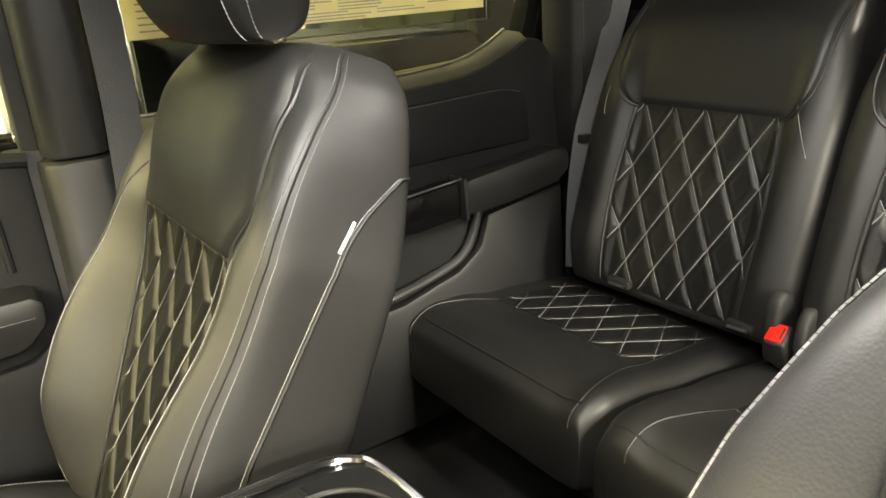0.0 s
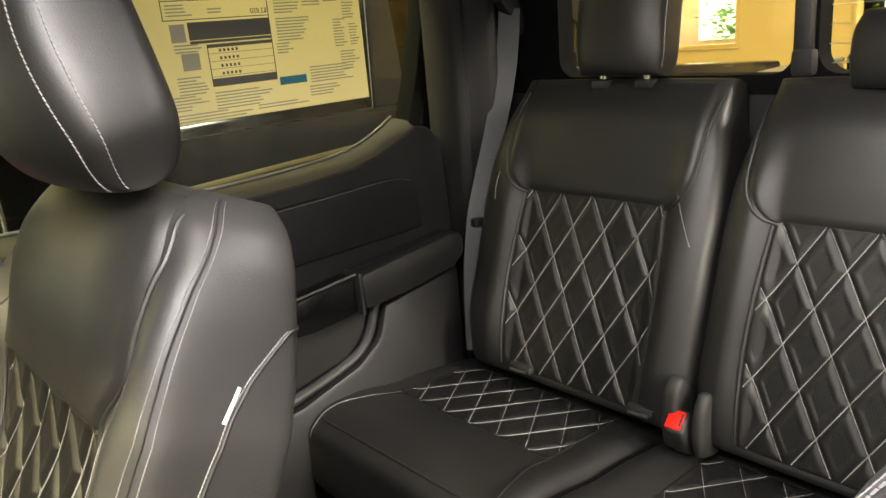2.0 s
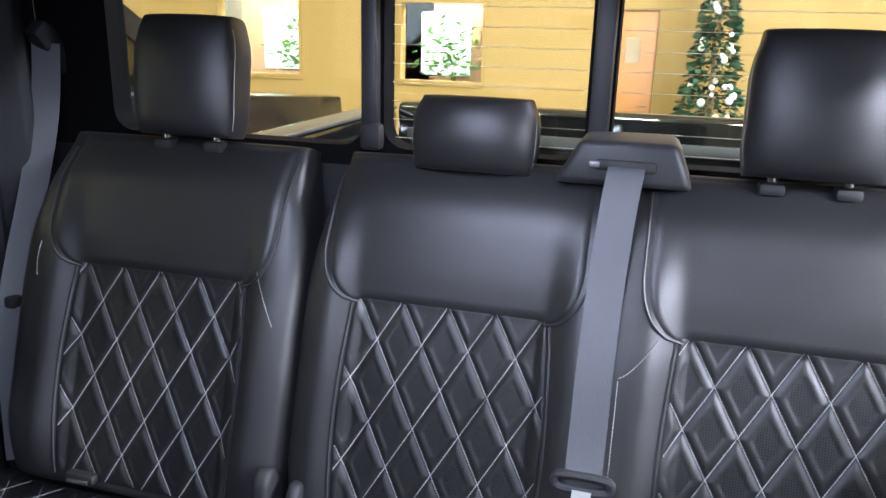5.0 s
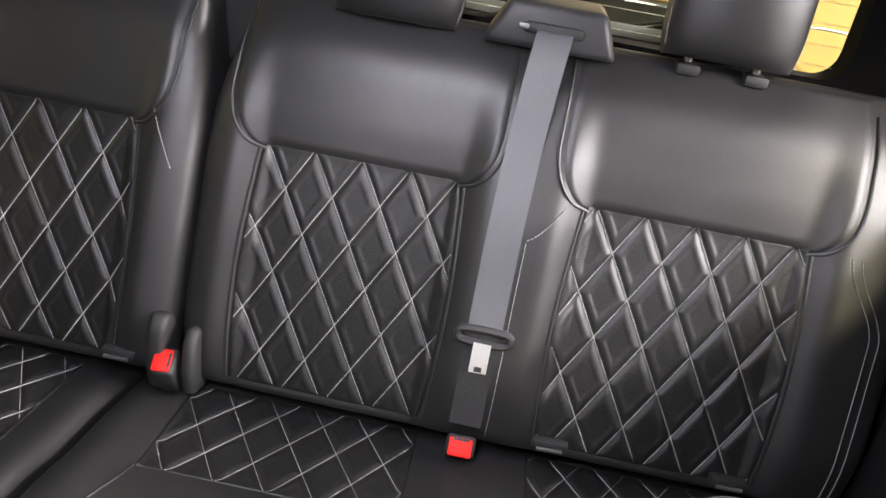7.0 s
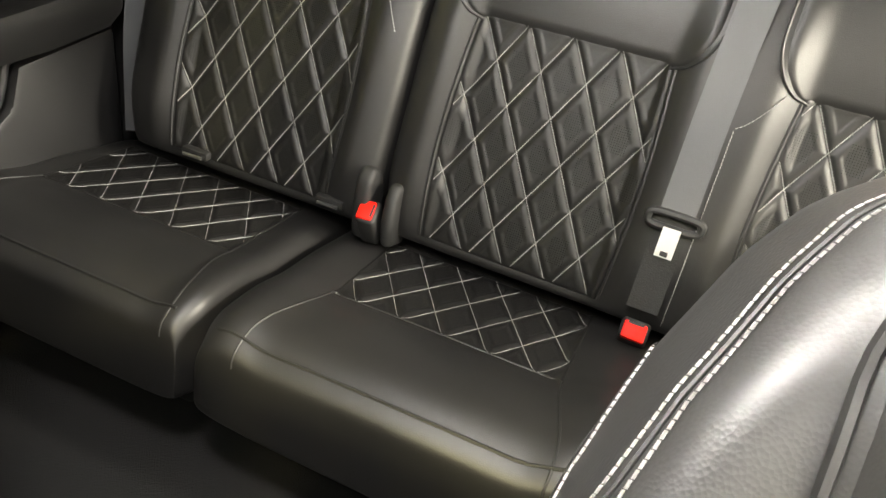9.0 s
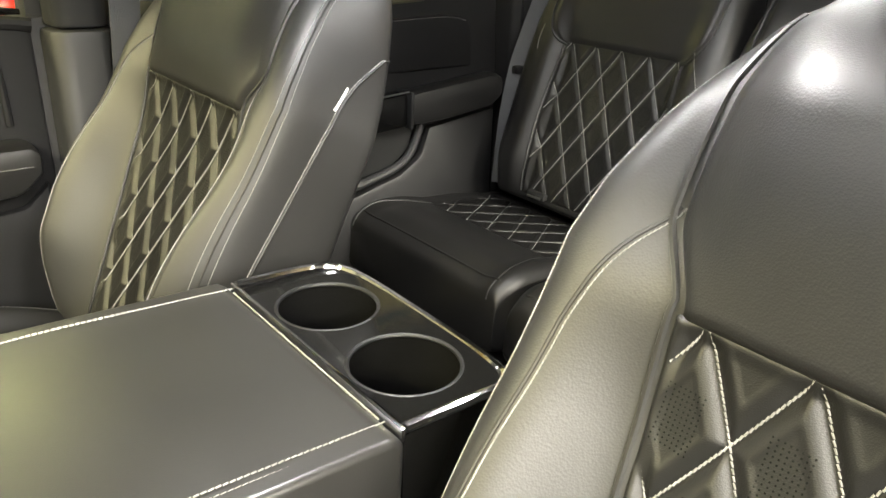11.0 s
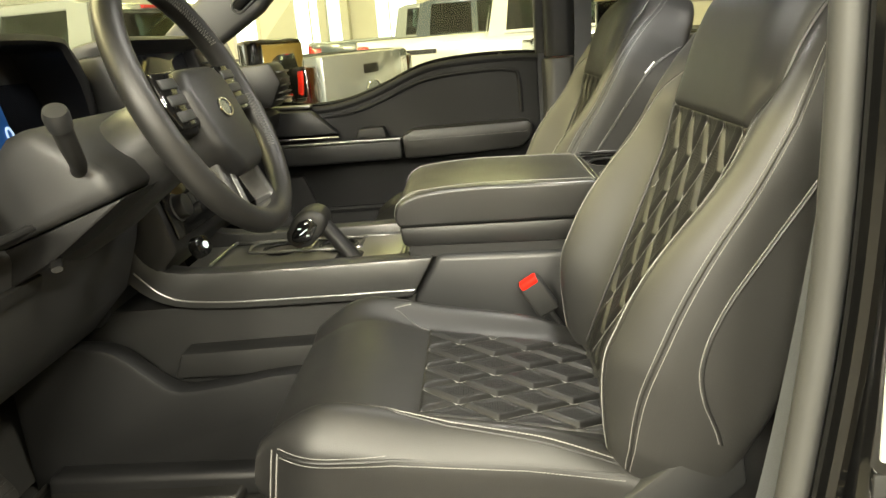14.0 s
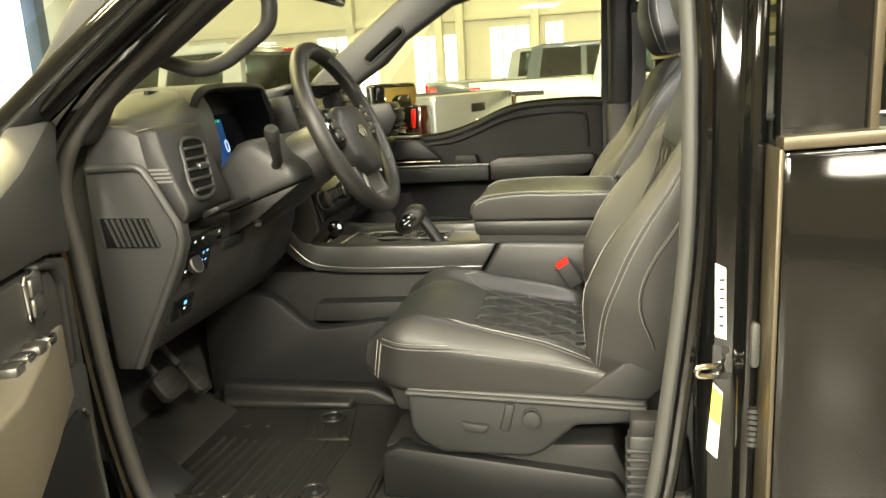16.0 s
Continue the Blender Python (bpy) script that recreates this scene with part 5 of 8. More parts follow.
for s in (-1, 1):
    for off in (0.0, 0.0055):
        edge = smooth_line([(-0.3575, s * (0.138 + off), 1.162), (-0.3555, s * (0.138 + off), 1.177), (-0.347, s * (0.138 + off), 1.1905), (-0.332, s * (0.137 + off), 1.2005 - off * 0.3), (-0.310, s * (0.136 + off), 1.2073 - off * 0.4), (-0.20, s * (0.136 + off), 1.2142 - off * 0.4), (-0.05, s * (0.136 + off), 1.2110 - off * 0.4), (0.006, s * (0.136 + off), 1.2085 - off * 0.4)], 14)
        th.add(edge, np.array((-0.25, s * 0.35, 1.0)), pitch=0.0050, length=0.0040)
th.add([(0.0045, y, 1.2075) for y in np.linspace(-0.13, 0.13, 20)], np.array((0, 0, 1.0)))
th.done(lid_ob)
# rear cup holders behind the lid
def well_block(outline, wells, top, bottom, deep):
    """A block whose flat top is pierced by round wells: (x, y, radius)."""
    bm = bmesh.new()
    edges = []

    def ring(pts, z):
        vs = [bm.verts.new((x, y, z)) for x, y in pts]
        es = [bm.edges.new((vs[k], vs[(k + 1) % len(vs)])) for k in range(len(vs))]
        return vs, es
    a, e = ring(outline, top)
    edges += e
    rims = []
    for cx, cy, r in wells:
        pts = [(cx + r * math.cos(t), cy + r * math.sin(t)) for t in np.linspace(0, 2 * math.pi, 32, endpoint=False)]
        v, e = ring(pts, top)
        edges += e
        rims.append((v, pts, cx, cy))
    bmesh.ops.triangle_fill(bm, use_beauty=True, use_dissolve=False, edges=edges)
    b = [bm.verts.new((x, y, bottom)) for x, y in outline]
    for k in range(len(a)):
        bm.faces.new((a[k], a[(k + 1) % len(a)], b[(k + 1) % len(a)], b[k]))
    bm.faces.new(b)
    for v, pts, cx, cy in rims:
        w = [bm.verts.new((cx + (x - cx) * 0.9, cy + (y - cy) * 0.9, top - deep)) for x, y in pts]
        for k in range(len(v)):
            bm.faces.new((v[k], w[k], w[(k + 1) % len(v)], v[(k + 1) % len(v)]))
        bm.faces.new(w)
    bmesh.ops.recalc_face_normals(bm, faces=bm.faces)
    return bm


cup_line = [(0.014, -0.150), (0.085, -0.150), (0.128, -0.142), (0.146, -0.112), (0.150, 0.0), (0.146, 0.112), (0.128, 0.142), (0.085, 0.150), (0.014, 0.150)]
part("cup_panel", well_block(cup_line, [(0.076, -0.066, 0.052), (0.076, 0.066, 0.052)], 1.200, 1.07, 0.095), GLOSS, con, "gloss black cup holder panel")
part("chrome_rim", tube(smooth_line([(0.016, -0.148, 1.206), (0.08, -0.148, 1.205), (0.122, -0.142, 1.202), (0.142, -0.110, 1.199), (0.146, 0.0, 1.198), (0.142, 0.110, 1.199), (0.122, 0.142, 1.202), (0.08, 0.148, 1.205), (0.016, 0.148, 1.206)], 6), 0.0045, 8), CHROME, con)
for y in (-0.066, 0.066):
    part("cup_ring", ring_of((0.076, y, 1.1985), (0, 0, 1), 0.0515, 0.0022, 36, 8), PLASTIC, con)
part("chrome_strip", box(0.0105, 0.0150, -0.152, 0.152, 1.196, 1.2085, 0.0015), CHROME, con, "thin bright strip behind the lid")
# shifter deck
part("deck", well_block([(-0.80, -0.12), (-0.352, -0.12), (-0.352, 0.12), (-0.80, 0.12)], [(-0.505, 0.058, 0.037), (-0.625, 0.058, 0.037)], 1.060, 0.985, 0.06), DECK, con)
part("deck_frame", tube(smooth_line([(-0.38, -0.112, 1.064), (-0.70, -0.112, 1.066), (-0.74, -0.095, 1.068), (-0.74, 0.095, 1.068), (-0.70, 0.112, 1.066), (-0.38, 0.112, 1.064), (-0.365, 0.095, 1.064), (-0.365, -0.095, 1.064)], 4, closed=True), 0.0035, 8, closed=True), SATIN, con, "satin metal deck frame")
part("deck_plate", box(-0.46, -0.356, -0.105, 0.105, 1.058, 1.0665, 0.003), DECK, con)
part("tray_rim", tube(smooth_line([(-0.47, 0.015, 1.068), (-0.66, 0.015, 1.070), (-0.69, 0.03, 1.070), (-0.69, 0.085, 1.070), (-0.66, 0.10, 1.070), (-0.47, 0.10, 1.068), (-0.455, 0.085, 1.068), (-0.455, 0.03, 1.068)], 4, closed=True), 0.0035, 8, closed=True), SATIN, con)
part("tray_bridge", box(-0.575, -0.555, 0.02, 0.095, 1.062, 1.070, 0.003), SATIN, con)
for x in (-0.505, -0.625):
    part("cup_ring", ring_of((x, 0.058, 1.064), (0, 0, 1), 0.038, 0.004, 32, 8), PLASTIC, con)
ICON = glow("amber_icon", (1.0, 0.25, 0.03), 2.0)
ICON_W = glow("white_icon", (0.75, 0.85, 0.9), 0.6)
part("gear_display", moved(box(-0.055, 0.055, -0.013, 0.013, 0, 0.006, 0.002), Matrix.Translation((-0.545, -0.088, 1.0625))), GLOSS, con)
for i in range(4):
    part("gear_mark", box(-0.570 + i * 0.016, -0.562 + i * 0.016, -0.092, -0.084, 1.0688, 1.0694), ICON if i == 0 else ICON_W, con)
# gear lever
lev = part("gear_lever", tube([(-0.458, -0.045, 1.062), (-0.472, -0.045, 1.084), (-0.496, -0.045, 1.118), (-0.512, -0.045, 1.138)], [0.021, 0.0195, 0.0185, 0.020], 16, flat=0.8), PLASTIC, con)
knob_side = [(-0.494, 1.146), (-0.504, 1.167), (-0.530, 1.175), (-0.556, 1.163), (-0.577, 1.130), (-0.579, 1.111), (-0.560, 1.097), (-0.535, 1.101), (-0.508, 1.122)]
knob_ob = part("knob", prism(knob_side, "y", -0.084, -0.008, 0.014, 4), LEATHER, lev, "black leather wrapped mallet knob", sharp=60)
part("knob_face", prism([(-0.512, 1.143), (-0.526, 1.158), (-0.548, 1.152), (-0.565, 1.128), (-0.566, 1.115), (-0.552, 1.108), (-0.530, 1.114)], "y", -0.0865, -0.078, 0.003), GLOSS, knob_ob, "gloss black shift button panel")
part("knob_mark", moved(box(-0.009, 0.009, -0.0872, -0.086, -0.0008, 0.0008), Matrix.Translation((-0.541, 0, 1.132)) @ Matrix.Rotation(radians(-35), 4, "Y")), ICON_W, knob_ob)
for x, z in ((-0.548, 1.139), (-0.533, 1.125)):
    part("knob_mark", box(x - 0.003, x + 0.003, -0.0872, -0.086, z - 0.0012, z + 0.0012), ICON_W, knob_ob)
part("lever_boot", prism([(-0.50, 1.060), (-0.49, 1.072), (-0.445, 1.072), (-0.435, 1.060)], "y", -0.075, -0.015, 0.005), PLASTIC, con)

# ---- dashboard ----
dash = thing("dashboard", (-1.0, 0, 1.0), "charcoal moulded dashboard with vents and screens", "dashboard")
sec = [(-1.42, 1.34), (-1.10, 1.452), (-0.94, 1.468), (-0.90, 1.455), (-0.862, 1.41), (-0.855, 1.30), (-0.86, 1.20), (-0.885, 1.06), (-0.935, 0.985), (-0.965, 0.985), (-0.985, 1.10), (-1.42, 1.10)]
part("dash_body", prism(sec, "y", -0.16, 0.80, 0.022, 3), DASH, dash)
sec_l = [(-1.42, 1.34), (-1.10, 1.470), (-0.99, 1.480), (-0.93, 1.470), (-0.92, 1.30), (-0.90, 1.20), (-0.91, 1.06), (-0.945, 0.985), (-0.965, 0.985), (-0.985, 1.10), (-1.42, 1.10)]
part("dash_body", prism(sec_l, "y", -0.775, -0.16, 0.016, 3), DASH, dash)
# rounded shoulder that carries the outer vent
bm = bmesh.new()
rows = []
for y, top in ((-0.780, 1.440), (-0.776, 1.455), (-0.762, 1.466), (-0.73, 1.478), (-0.68, 1.490), (-0.63, 1.500), (-0.58, 1.510), (-0.55, 1.512)):
    prof = [(-1.12, 1.26), (-1.12, top - 0.045), (-1.05, top - 0.018), (-0.97, top - 0.002), (-0.91, top), (-0.865, top - 0.006), (-0.835, top - 0.022), (-0.815, 1.435), (-0.812, 1.36), (-0.84, 1.26)]
    rows.append([bm.verts.new((p[0], y, p[1])) for p in smooth_line(prof, 3)])
for a, b in zip(rows, rows[1:]):
    for i in range(len(a) - 1):
        bm.faces.new((a[i], a[i + 1], b[i + 1], b[i]))
bm.faces.new(rows[0])
bm.faces.new(rows[-1][::-1])
bmesh.ops.recalc_face_normals(bm, faces=bm.faces)
part("shoulder", bm, DASH, dash, sharp=50)
endcap = [(-0.952, 0.992), (-0.958, 1.220), (-0.955, 1.380), (-0.925, 1.452), (-0.868, 1.450), (-0.835, 1.432), (-0.826, 1.369), (-0.776, 1.275), (-0.774, 1.234), (-0.803, 1.166), (-0.855, 1.073), (-0.900, 0.992)]
cap_ = part("end_cap", prism(endcap, "y", -0.800, -0.770, 0.008), DASH, dash)
part("cap_border", tube(smooth_line([(-0.945, -0.801, 1.376), (-0.894, -0.801, 1.378), (-0.846, -0.801, 1.376), (-0.826, -0.801, 1.355), (-0.800, -0.801, 1.307), (-0.781, -0.801, 1.268), (-0.783, -0.801, 1.228), (-0.813, -0.801, 1.164), (-0.862, -0.801, 1.075), (-0.902, -0.801, 1.000)], 5), 0.008, 10), DASH, cap_)
# Black plate painted for the shaded gaps behind the slats.
part("end_vent", prism([(-0.938, 1.232), (-0.940, 1.287), (-0.838, 1.285), (-0.824, 1.232)], "y", -0.8025, -0.797, 0.001), HOLE, dash)
part("vent_slat", prism([(-0.938, 1.287), (-0.934, 1.287), (-0.929, 1.233), (-0.934, 1.233)], "y", -0.806, -0.800), DASH, dash, smooth=False)
for i in range(8):
    x = -0.923 + i * 0.0115
    part("vent_slat", prism([(x, 1.285), (x + 0.0042, 1.285), (x + 0.0222, 1.234), (x + 0.018, 1.234)], "y", -0.806, -0.800), DASH, dash, smooth=False)
# lower knee panel and switch column beside the wheel
part("knee_panel", prism([(-0.945, 0.985), (-0.855, 1.075), (-0.820, 1.165), (-0.800, 1.245), (-0.84, 1.275), (-0.92, 1.2), (-0.98, 1.0)], "y", -0.772, -0.17, 0.010), DASH, dash)


def on_column(z, off=0.0):
    return (-0.803 - 0.37 * (1.223 - z) + off * 0.94, z + off * 0.34)


TURN = Matrix.Rotation(radians(20), 4, "Y")
for z, h, y0_, y1_ in ((1.222, 0.030, -0.752, -0.622), (1.178, 0.048, -0.758, -0.655), (1.095, 0.045, -0.760, -0.690)):
    x, zz = on_column(z, 0.006)
    part("switch_bezel", moved(box(-0.006, 0.004, y0_ - 0.006, y1_ + 0.006, -h / 2 - 0.006, h / 2 + 0.006, 0.004), Matrix.Translation((x - 0.003, 0, zz)) @ TURN), PLASTIC_GREY, dash)
    part("switch_plate", moved(box(-0.004, 0.006, y0_, y1_, -h / 2, h / 2, 0.002), Matrix.Translation((x, 0, zz)) @ TURN), GLOSS, dash)
kx, kz = on_column(1.175, 0.010)
lk = part("lamp_knob", disc((kx, -0.724, kz), (0.94, 0, 0.34), 0.0185, 0.016, 28, 0.017, 0.003), DARK, dash, "round headlamp knob")
part("knob_ring", ring_of((kx + 0.012, -0.724, kz + 0.004), (0.94, 0, 0.34), 0.0175, 0.0022, 32, 6), SATIN, lk)
ICON_B = glow("blue_icon", (0.12, 0.45, 1.0), 1.6)
for y, z, w, m_ in ((-0.735, 1.222, 0.003, 0), (-0.706, 1.224, 0.003, 0), (-0.640, 1.224, 0.003, 0), (-0.690, 1.192, 0.0025, 1), (-0.675, 1.193, 0.0025, 1), (-0.690, 1.176, 0.0025, 1), (-0.676, 1.175, 0.0025, 1), (-0.750, 1.168, 0.003, 0), (-0.722, 1.100, 0.0045, 1), (-0.722, 1.088, 0.003, 0)):
    x, zz = on_column(z, 0.0135)
    part("switch_icon", moved(box(-0.0008, 0.0008, -w, w, -w * 0.8, w * 0.8), Matrix.Translation((x, y, zz)) @ TURN), ICON_B if m_ else ICON_W, dash)
part("panel_slot", moved(box(-0.004, 0.006, -0.60, -0.50, -0.012, 0.012, 0.003), Matrix.Translation((*on_column(1.190, 0.004)[:1], 0, on_column(1.190, 0.004)[1])) @ TURN), DARK, dash)
# outer vent pod
pod_line = [(-0.855, 1.425), (-0.848, 1.440), (-0.815, 1.446), (-0.803, 1.436), (-0.795, 1.400), (-0.778, 1.345), (-0.763, 1.310), (-0.760, 1.290), (-0.775, 1.270), (-0.800, 1.272), (-0.822, 1.317), (-0.840, 1.369)]
pod = part("vent_pod", prism(pod_line, "y", -0.794, -0.625, 0.012, 3), PLASTIC, dash, "charcoal vent housing")


def face_x(z):
    return float(np.interp(z, [1.29, 1.31, 1.345, 1.40, 1.436], [-0.760, -0.763, -0.778, -0.795, -0.803]))


mouth = [(-0.728, 1.415), (-0.660, 1.412), (-0.664, 1.375), (-0.676, 1.335), (-0.702, 1.312), (-0.752, 1.312), (-0.758, 1.335), (-0.745, 1.375)]
bm = bmesh.new()
bm.faces.new([bm.verts.new((face_x(z) + 0.0016, y, z)) for y, z in mouth][::-1])
bmesh.ops.recalc_face_normals(bm, faces=bm.faces)
bmesh.ops.solidify(bm, geom=bm.faces[:], thickness=0.001)
# Thin black sheet that paints the shaded depth of the vent.
part("vent_mouth", bm, HOLE, pod, smooth=False)
part("vent_surround", tube([(face_x(z) + 0.002, y, z) for y, z in smooth_line(mouth, 5, closed=True)], 0.0048, 10, closed=True), PLASTIC_GREY, pod)
for i in range(5):
    z = 1.325 + i * 0.0185
    y0_, y1_ = float(np.interp(z, [1.312, 1.335, 1.375, 1.415], [-0.752, -0.756, -0.744, -0.728])), float(np.interp(z, [1.312, 1.335, 1.375, 1.415], [-0.702, -0.678, -0.666, -0.662]))
    part("vent_slat", moved(box(-0.010, 0.008, y0_, y1_, -0.0034, 0.0034, 0.002), Matrix.Translation((face_x(z), 0, z)) @ Matrix.Rotation(radians(-14), 4, "Y")), PLASTIC_GREY, pod)
part("vent_tab", moved(box(-0.004, 0.012, -0.712, -0.682, -0.006, 0.006, 0.003), Matrix.Translation((face_x(1.366), 0, 1.366))), SATIN, pod)
part("pod_ledge", prism([(-0.770, 1.283), (-0.738, 1.294), (-0.732, 1.286), (-0.770, 1.268)], "y", -0.735, -0.600, 0.004), PLASTIC, pod)
for i in range(4):
    z = 1.347 + i * 0.0072
    part("trim_rib", box(-0.830 + i * -0.002, -0.783 - i * 0.002, -0.7965, -0.790, z, z + 0.0038), SATIN, pod)
# instrument binnacle: a deep rounded opening round the screen
OPEN_L = [(-0.604, 1.380), (-0.596, 1.440), (-0.560, 1.492), (-0.470, 1.503), (-0.300, 1.501), (-0.268, 1.480), (-0.235, 1.420), (-0.235, 1.330), (-0.30, 1.300), (-0.55, 1.300)]
OUT_L = [(-0.640, 1.380), (-0.630, 1.455), (-0.580, 1.508), (-0.470, 1.519), (-0.290, 1.516), (-0.248, 1.495), (-0.205, 1.425), (-0.200, 1.320), (-0.29, 1.272), (-0.57, 1.272)]
bm = bmesh.new()
rows = []
for pts, x in ((OPEN_L, -0.925), (OPEN_L, -0.838), (OPEN_L, -0.832), ([(a * 0.4 + b[0] * 0.6, c * 0.4 + b[1] * 0.6) for (a, c), b in zip(OUT_L, OPEN_L)], -0.826), (OUT_L, -0.832), (OUT_L, -0.850), (OUT_L, -0.99)):
    q = smooth_line(pts, 5, closed=True)
    rows.append([bm.verts.new((x, p[0], p[1])) for p in q])
for a, b in zip(rows, rows[1:]):
    n_ = len(a)
    for i in range(n_):
        bm.faces.new((a[i], a[(i + 1) % n_], b[(i + 1) % n_], b[i]))
bmesh.ops.recalc_face_normals(bm, faces=bm.faces)
bin_ = part("binnacle", bm, PLASTIC, dash, "hooded instrument binnacle", sharp=50)
part("binnacle_floor", box(-0.925, -0.915, -0.62, -0.22, 1.29, 1.51), DARK, bin_)
SCREEN = surface("dark_screen_glass", (0.008, 0.009, 0.012), 0.06, vary=0.05, bump=0, rough_vary=0.02)
scr = part("cluster_screen", moved(box(-0.004, 0.004, -0.195, 0.195, -0.068, 0.068, 0.003), Matrix.Translation((-0.905, -0.405, 1.385)) @ Matrix.Rotation(radians(-12), 4, "Y")), SCREEN, bin_, "glossy instrument screen, lit")
PANEL_B = glow("blue_display", (0.012, 0.075, 0.26), 0.5)


def on_screen(y, z, w, h, mat, name="display_mark", off=0.0055):
    m = Matrix.Translation((-0.905, -0.405, 1.385)) @ Matrix.Rotation(radians(-12), 4, "Y")
    return part(name, moved(box(off - 0.0006, off, y - w / 2, y + w / 2, z - h / 2, z + h / 2), m), mat, scr)


on_screen(0.020, -0.004, 0.085, 0.116, PANEL_B, "display_field", 0.0048)
TEXT_B = glow("pale_display_text", (0.55, 0.75, 1.0), 1.3)
DIGIT = bpy.data.curves.new("speed_digit", "FONT")
DIGIT.body, DIGIT.size, DIGIT.extrude, DIGIT.align_x, DIGIT.align_y = "0", 0.042, 0.0003, "CENTER", "CENTER"
DIGIT.materials.append(TEXT_B)
dg = new("speed_digit", DIGIT)
dg.parent = scr
dg.matrix_parent_inverse = Matrix()
dg.matrix_world = Matrix.Translation((-0.905, -0.405, 1.385)) @ Matrix.Rotation(radians(-12), 4, "Y") @ Matrix.Translation((0.0062, 0.054, -0.012)) @ Matrix.Rotation(radians(90), 4, "Z") @ Matrix.Rotation(radians(90), 4, "X")
for y, z, w in ((-0.085, 0.040, 0.02), (-0.055, 0.046, 0.016), (-0.035, 0.044, 0.018), (-0.07, 0.034, 0.022), (-0.03, 0.034, 0.018), (-0.060, -0.010, 0.028), (-0.055, -0.020, 0.016), (-0.045, -0.046, 0.012), (0.040, -0.047, 0.014), (0.075, -0.040, 0.008), (0.088, -0.038, 0.008)):
    on_screen(y, z, w, 0.004, TEXT_B)
RED_T = glow("red_telltale", (0.9, 0.05, 0.08), 1.0)
on_screen(0.085, -0.048, 0.018, 0.004, RED_T)
on_screen(-0.05, 0.018, 0.075, 0.0012, ICON)
on_screen(-0.035, -0.056, 0.05, 0.0012, ICON)
GREEN = glow("green_telltale", (0.05, 0.9, 0.15), 1.2)
on_screen(0.032, 0.050, 0.009, 0.005, GREEN)
on_screen(0.048, 0.050, 0.005, 0.005, GREEN)
# centre screen, vents and climate panel
cs = part("centre_screen", moved(box(-0.012, 0.012, -0.155, 0.155, -0.100, 0.100, 0.008), Matrix.Translation((-0.800, 0.01, 1.395)) @ Matrix.Rotation(radians(-14), 4, "Y")), GLOSS, dash, "glossy centre touchscreen")
part("screen_face", moved(box(0.0, 0.0135, -0.145, 0.145, -0.09, 0.09, 0.001), Matrix.Translation((-0.800, 0.01, 1.395)) @ Matrix.Rotation(radians(-14), 4, "Y")), SCREEN, cs)
part("hood", prism([(-0.90, 1.44), (-0.86, 1.50), (-0.795, 1.512), (-0.770, 1.505), (-0.80, 1.49), (-0.84, 1.44)], "y", -0.20, 0.24, 0.010), PLASTIC, dash)
for y in (-0.185, 0.195):
    v = part("centre_vent", prism([(-0.86, 1.30), (-0.85, 1.48), (-0.79, 1.485), (-0.765, 1.40), (-0.80, 1.30)], "y", y - 0.026, y + 0.026, 0.008), PLASTIC, dash)
    for i in range(7):
        z = 1.325 + i * 0.021
        part("vent_slat", box(-0.80 + 0.004 * i, -0.775 + 0.002 * i, y - 0.021, y + 0.021, z, z + 0.005, 0.001), PLASTIC_GREY, v)
part("centre_housing", prism([(-0.92, 1.06), (-0.86, 1.30), (-0.80, 1.300), (-0.755, 1.130), (-0.80, 1.08)], "y", -0.165, 0.165, 0.010), PLASTIC, dash)
clim = part("climate_panel", prism([(-0.787, 1.245), (-0.781, 1.247), (-0.752, 1.150), (-0.758, 1.147)], "y", -0.150, 0.150, 0.002), GLOSS, dash)
for y in (-0.105, 0.105):
    part("knob", disc((-0.768, y, 1.200), (1, 0, 0.3), 0.024, 0.022, 28, 0.022, 0.003), PLASTIC_GREY, clim)
    part("knob_ring", ring_of((-0.766, y, 1.2006), (1, 0, 0.3), 0.025, 0.002, 32, 6), SATIN, clim)
for i in range(6):
    y = -0.06 + i * 0.024
    part("key", moved(box(-0.003, 0.003, -0.010, 0.010, -0.012, 0.012, 0.002), Matrix.Translation((-0.766, y, 1.204)) @ Matrix.Rotation(radians(-16), 4, "Y")), PLASTIC_GREY, clim)
part("drive_knob", disc((-0.728, -0.145, 1.130), (1, -0.35, 0.4), 0.021, 0.02, 28, 0.019, 0.002), GLOSS, clim)
part("drive_icon", disc((-0.708, -0.152, 1.138), (1, -0.35, 0.4), 0.007, 0.0012, 16), ICON_W, clim)
# passenger side vent
v = part("side_vent", prism([(-0.86, 1.31), (-0.86, 1.43), (-0.76, 1.435), (-0.735, 1.38), (-0.77, 1.31)], "y", 0.66, 0.79, 0.010), PLASTIC, dash)
for i in range(5):
    z = 1.33 + i * 0.019
    part("vent_slat", box(-0.765, -0.735, 0.675, 0.775, z, z + 0.005, 0.001), PLASTIC_GREY, v)
part("passenger_shelf", prism([(-0.86, 1.26), (-0.80, 1.30), (-0.775, 1.29), (-0.80, 1.22)], "y", 0.17, 0.79, 0.008), PLASTIC, dash)
part("glove_box", prism([(-0.86, 1.05), (-0.79, 1.20), (-0.80, 1.22), (-0.90, 1.22), (-0.93, 1.04)], "y", 0.19, 0.74, 0.010), PLASTIC_GREY, dash)

# ---- steering wheel ----
WC = Vector((-0.578, -0.402, 1.408))
WN = Vector((math.cos(radians(24)), 0, math.sin(radians(24))))
WU = Vector((-math.sin(radians(24)), 0, math.cos(radians(24))))
WY = Vector((0, 1, 0))
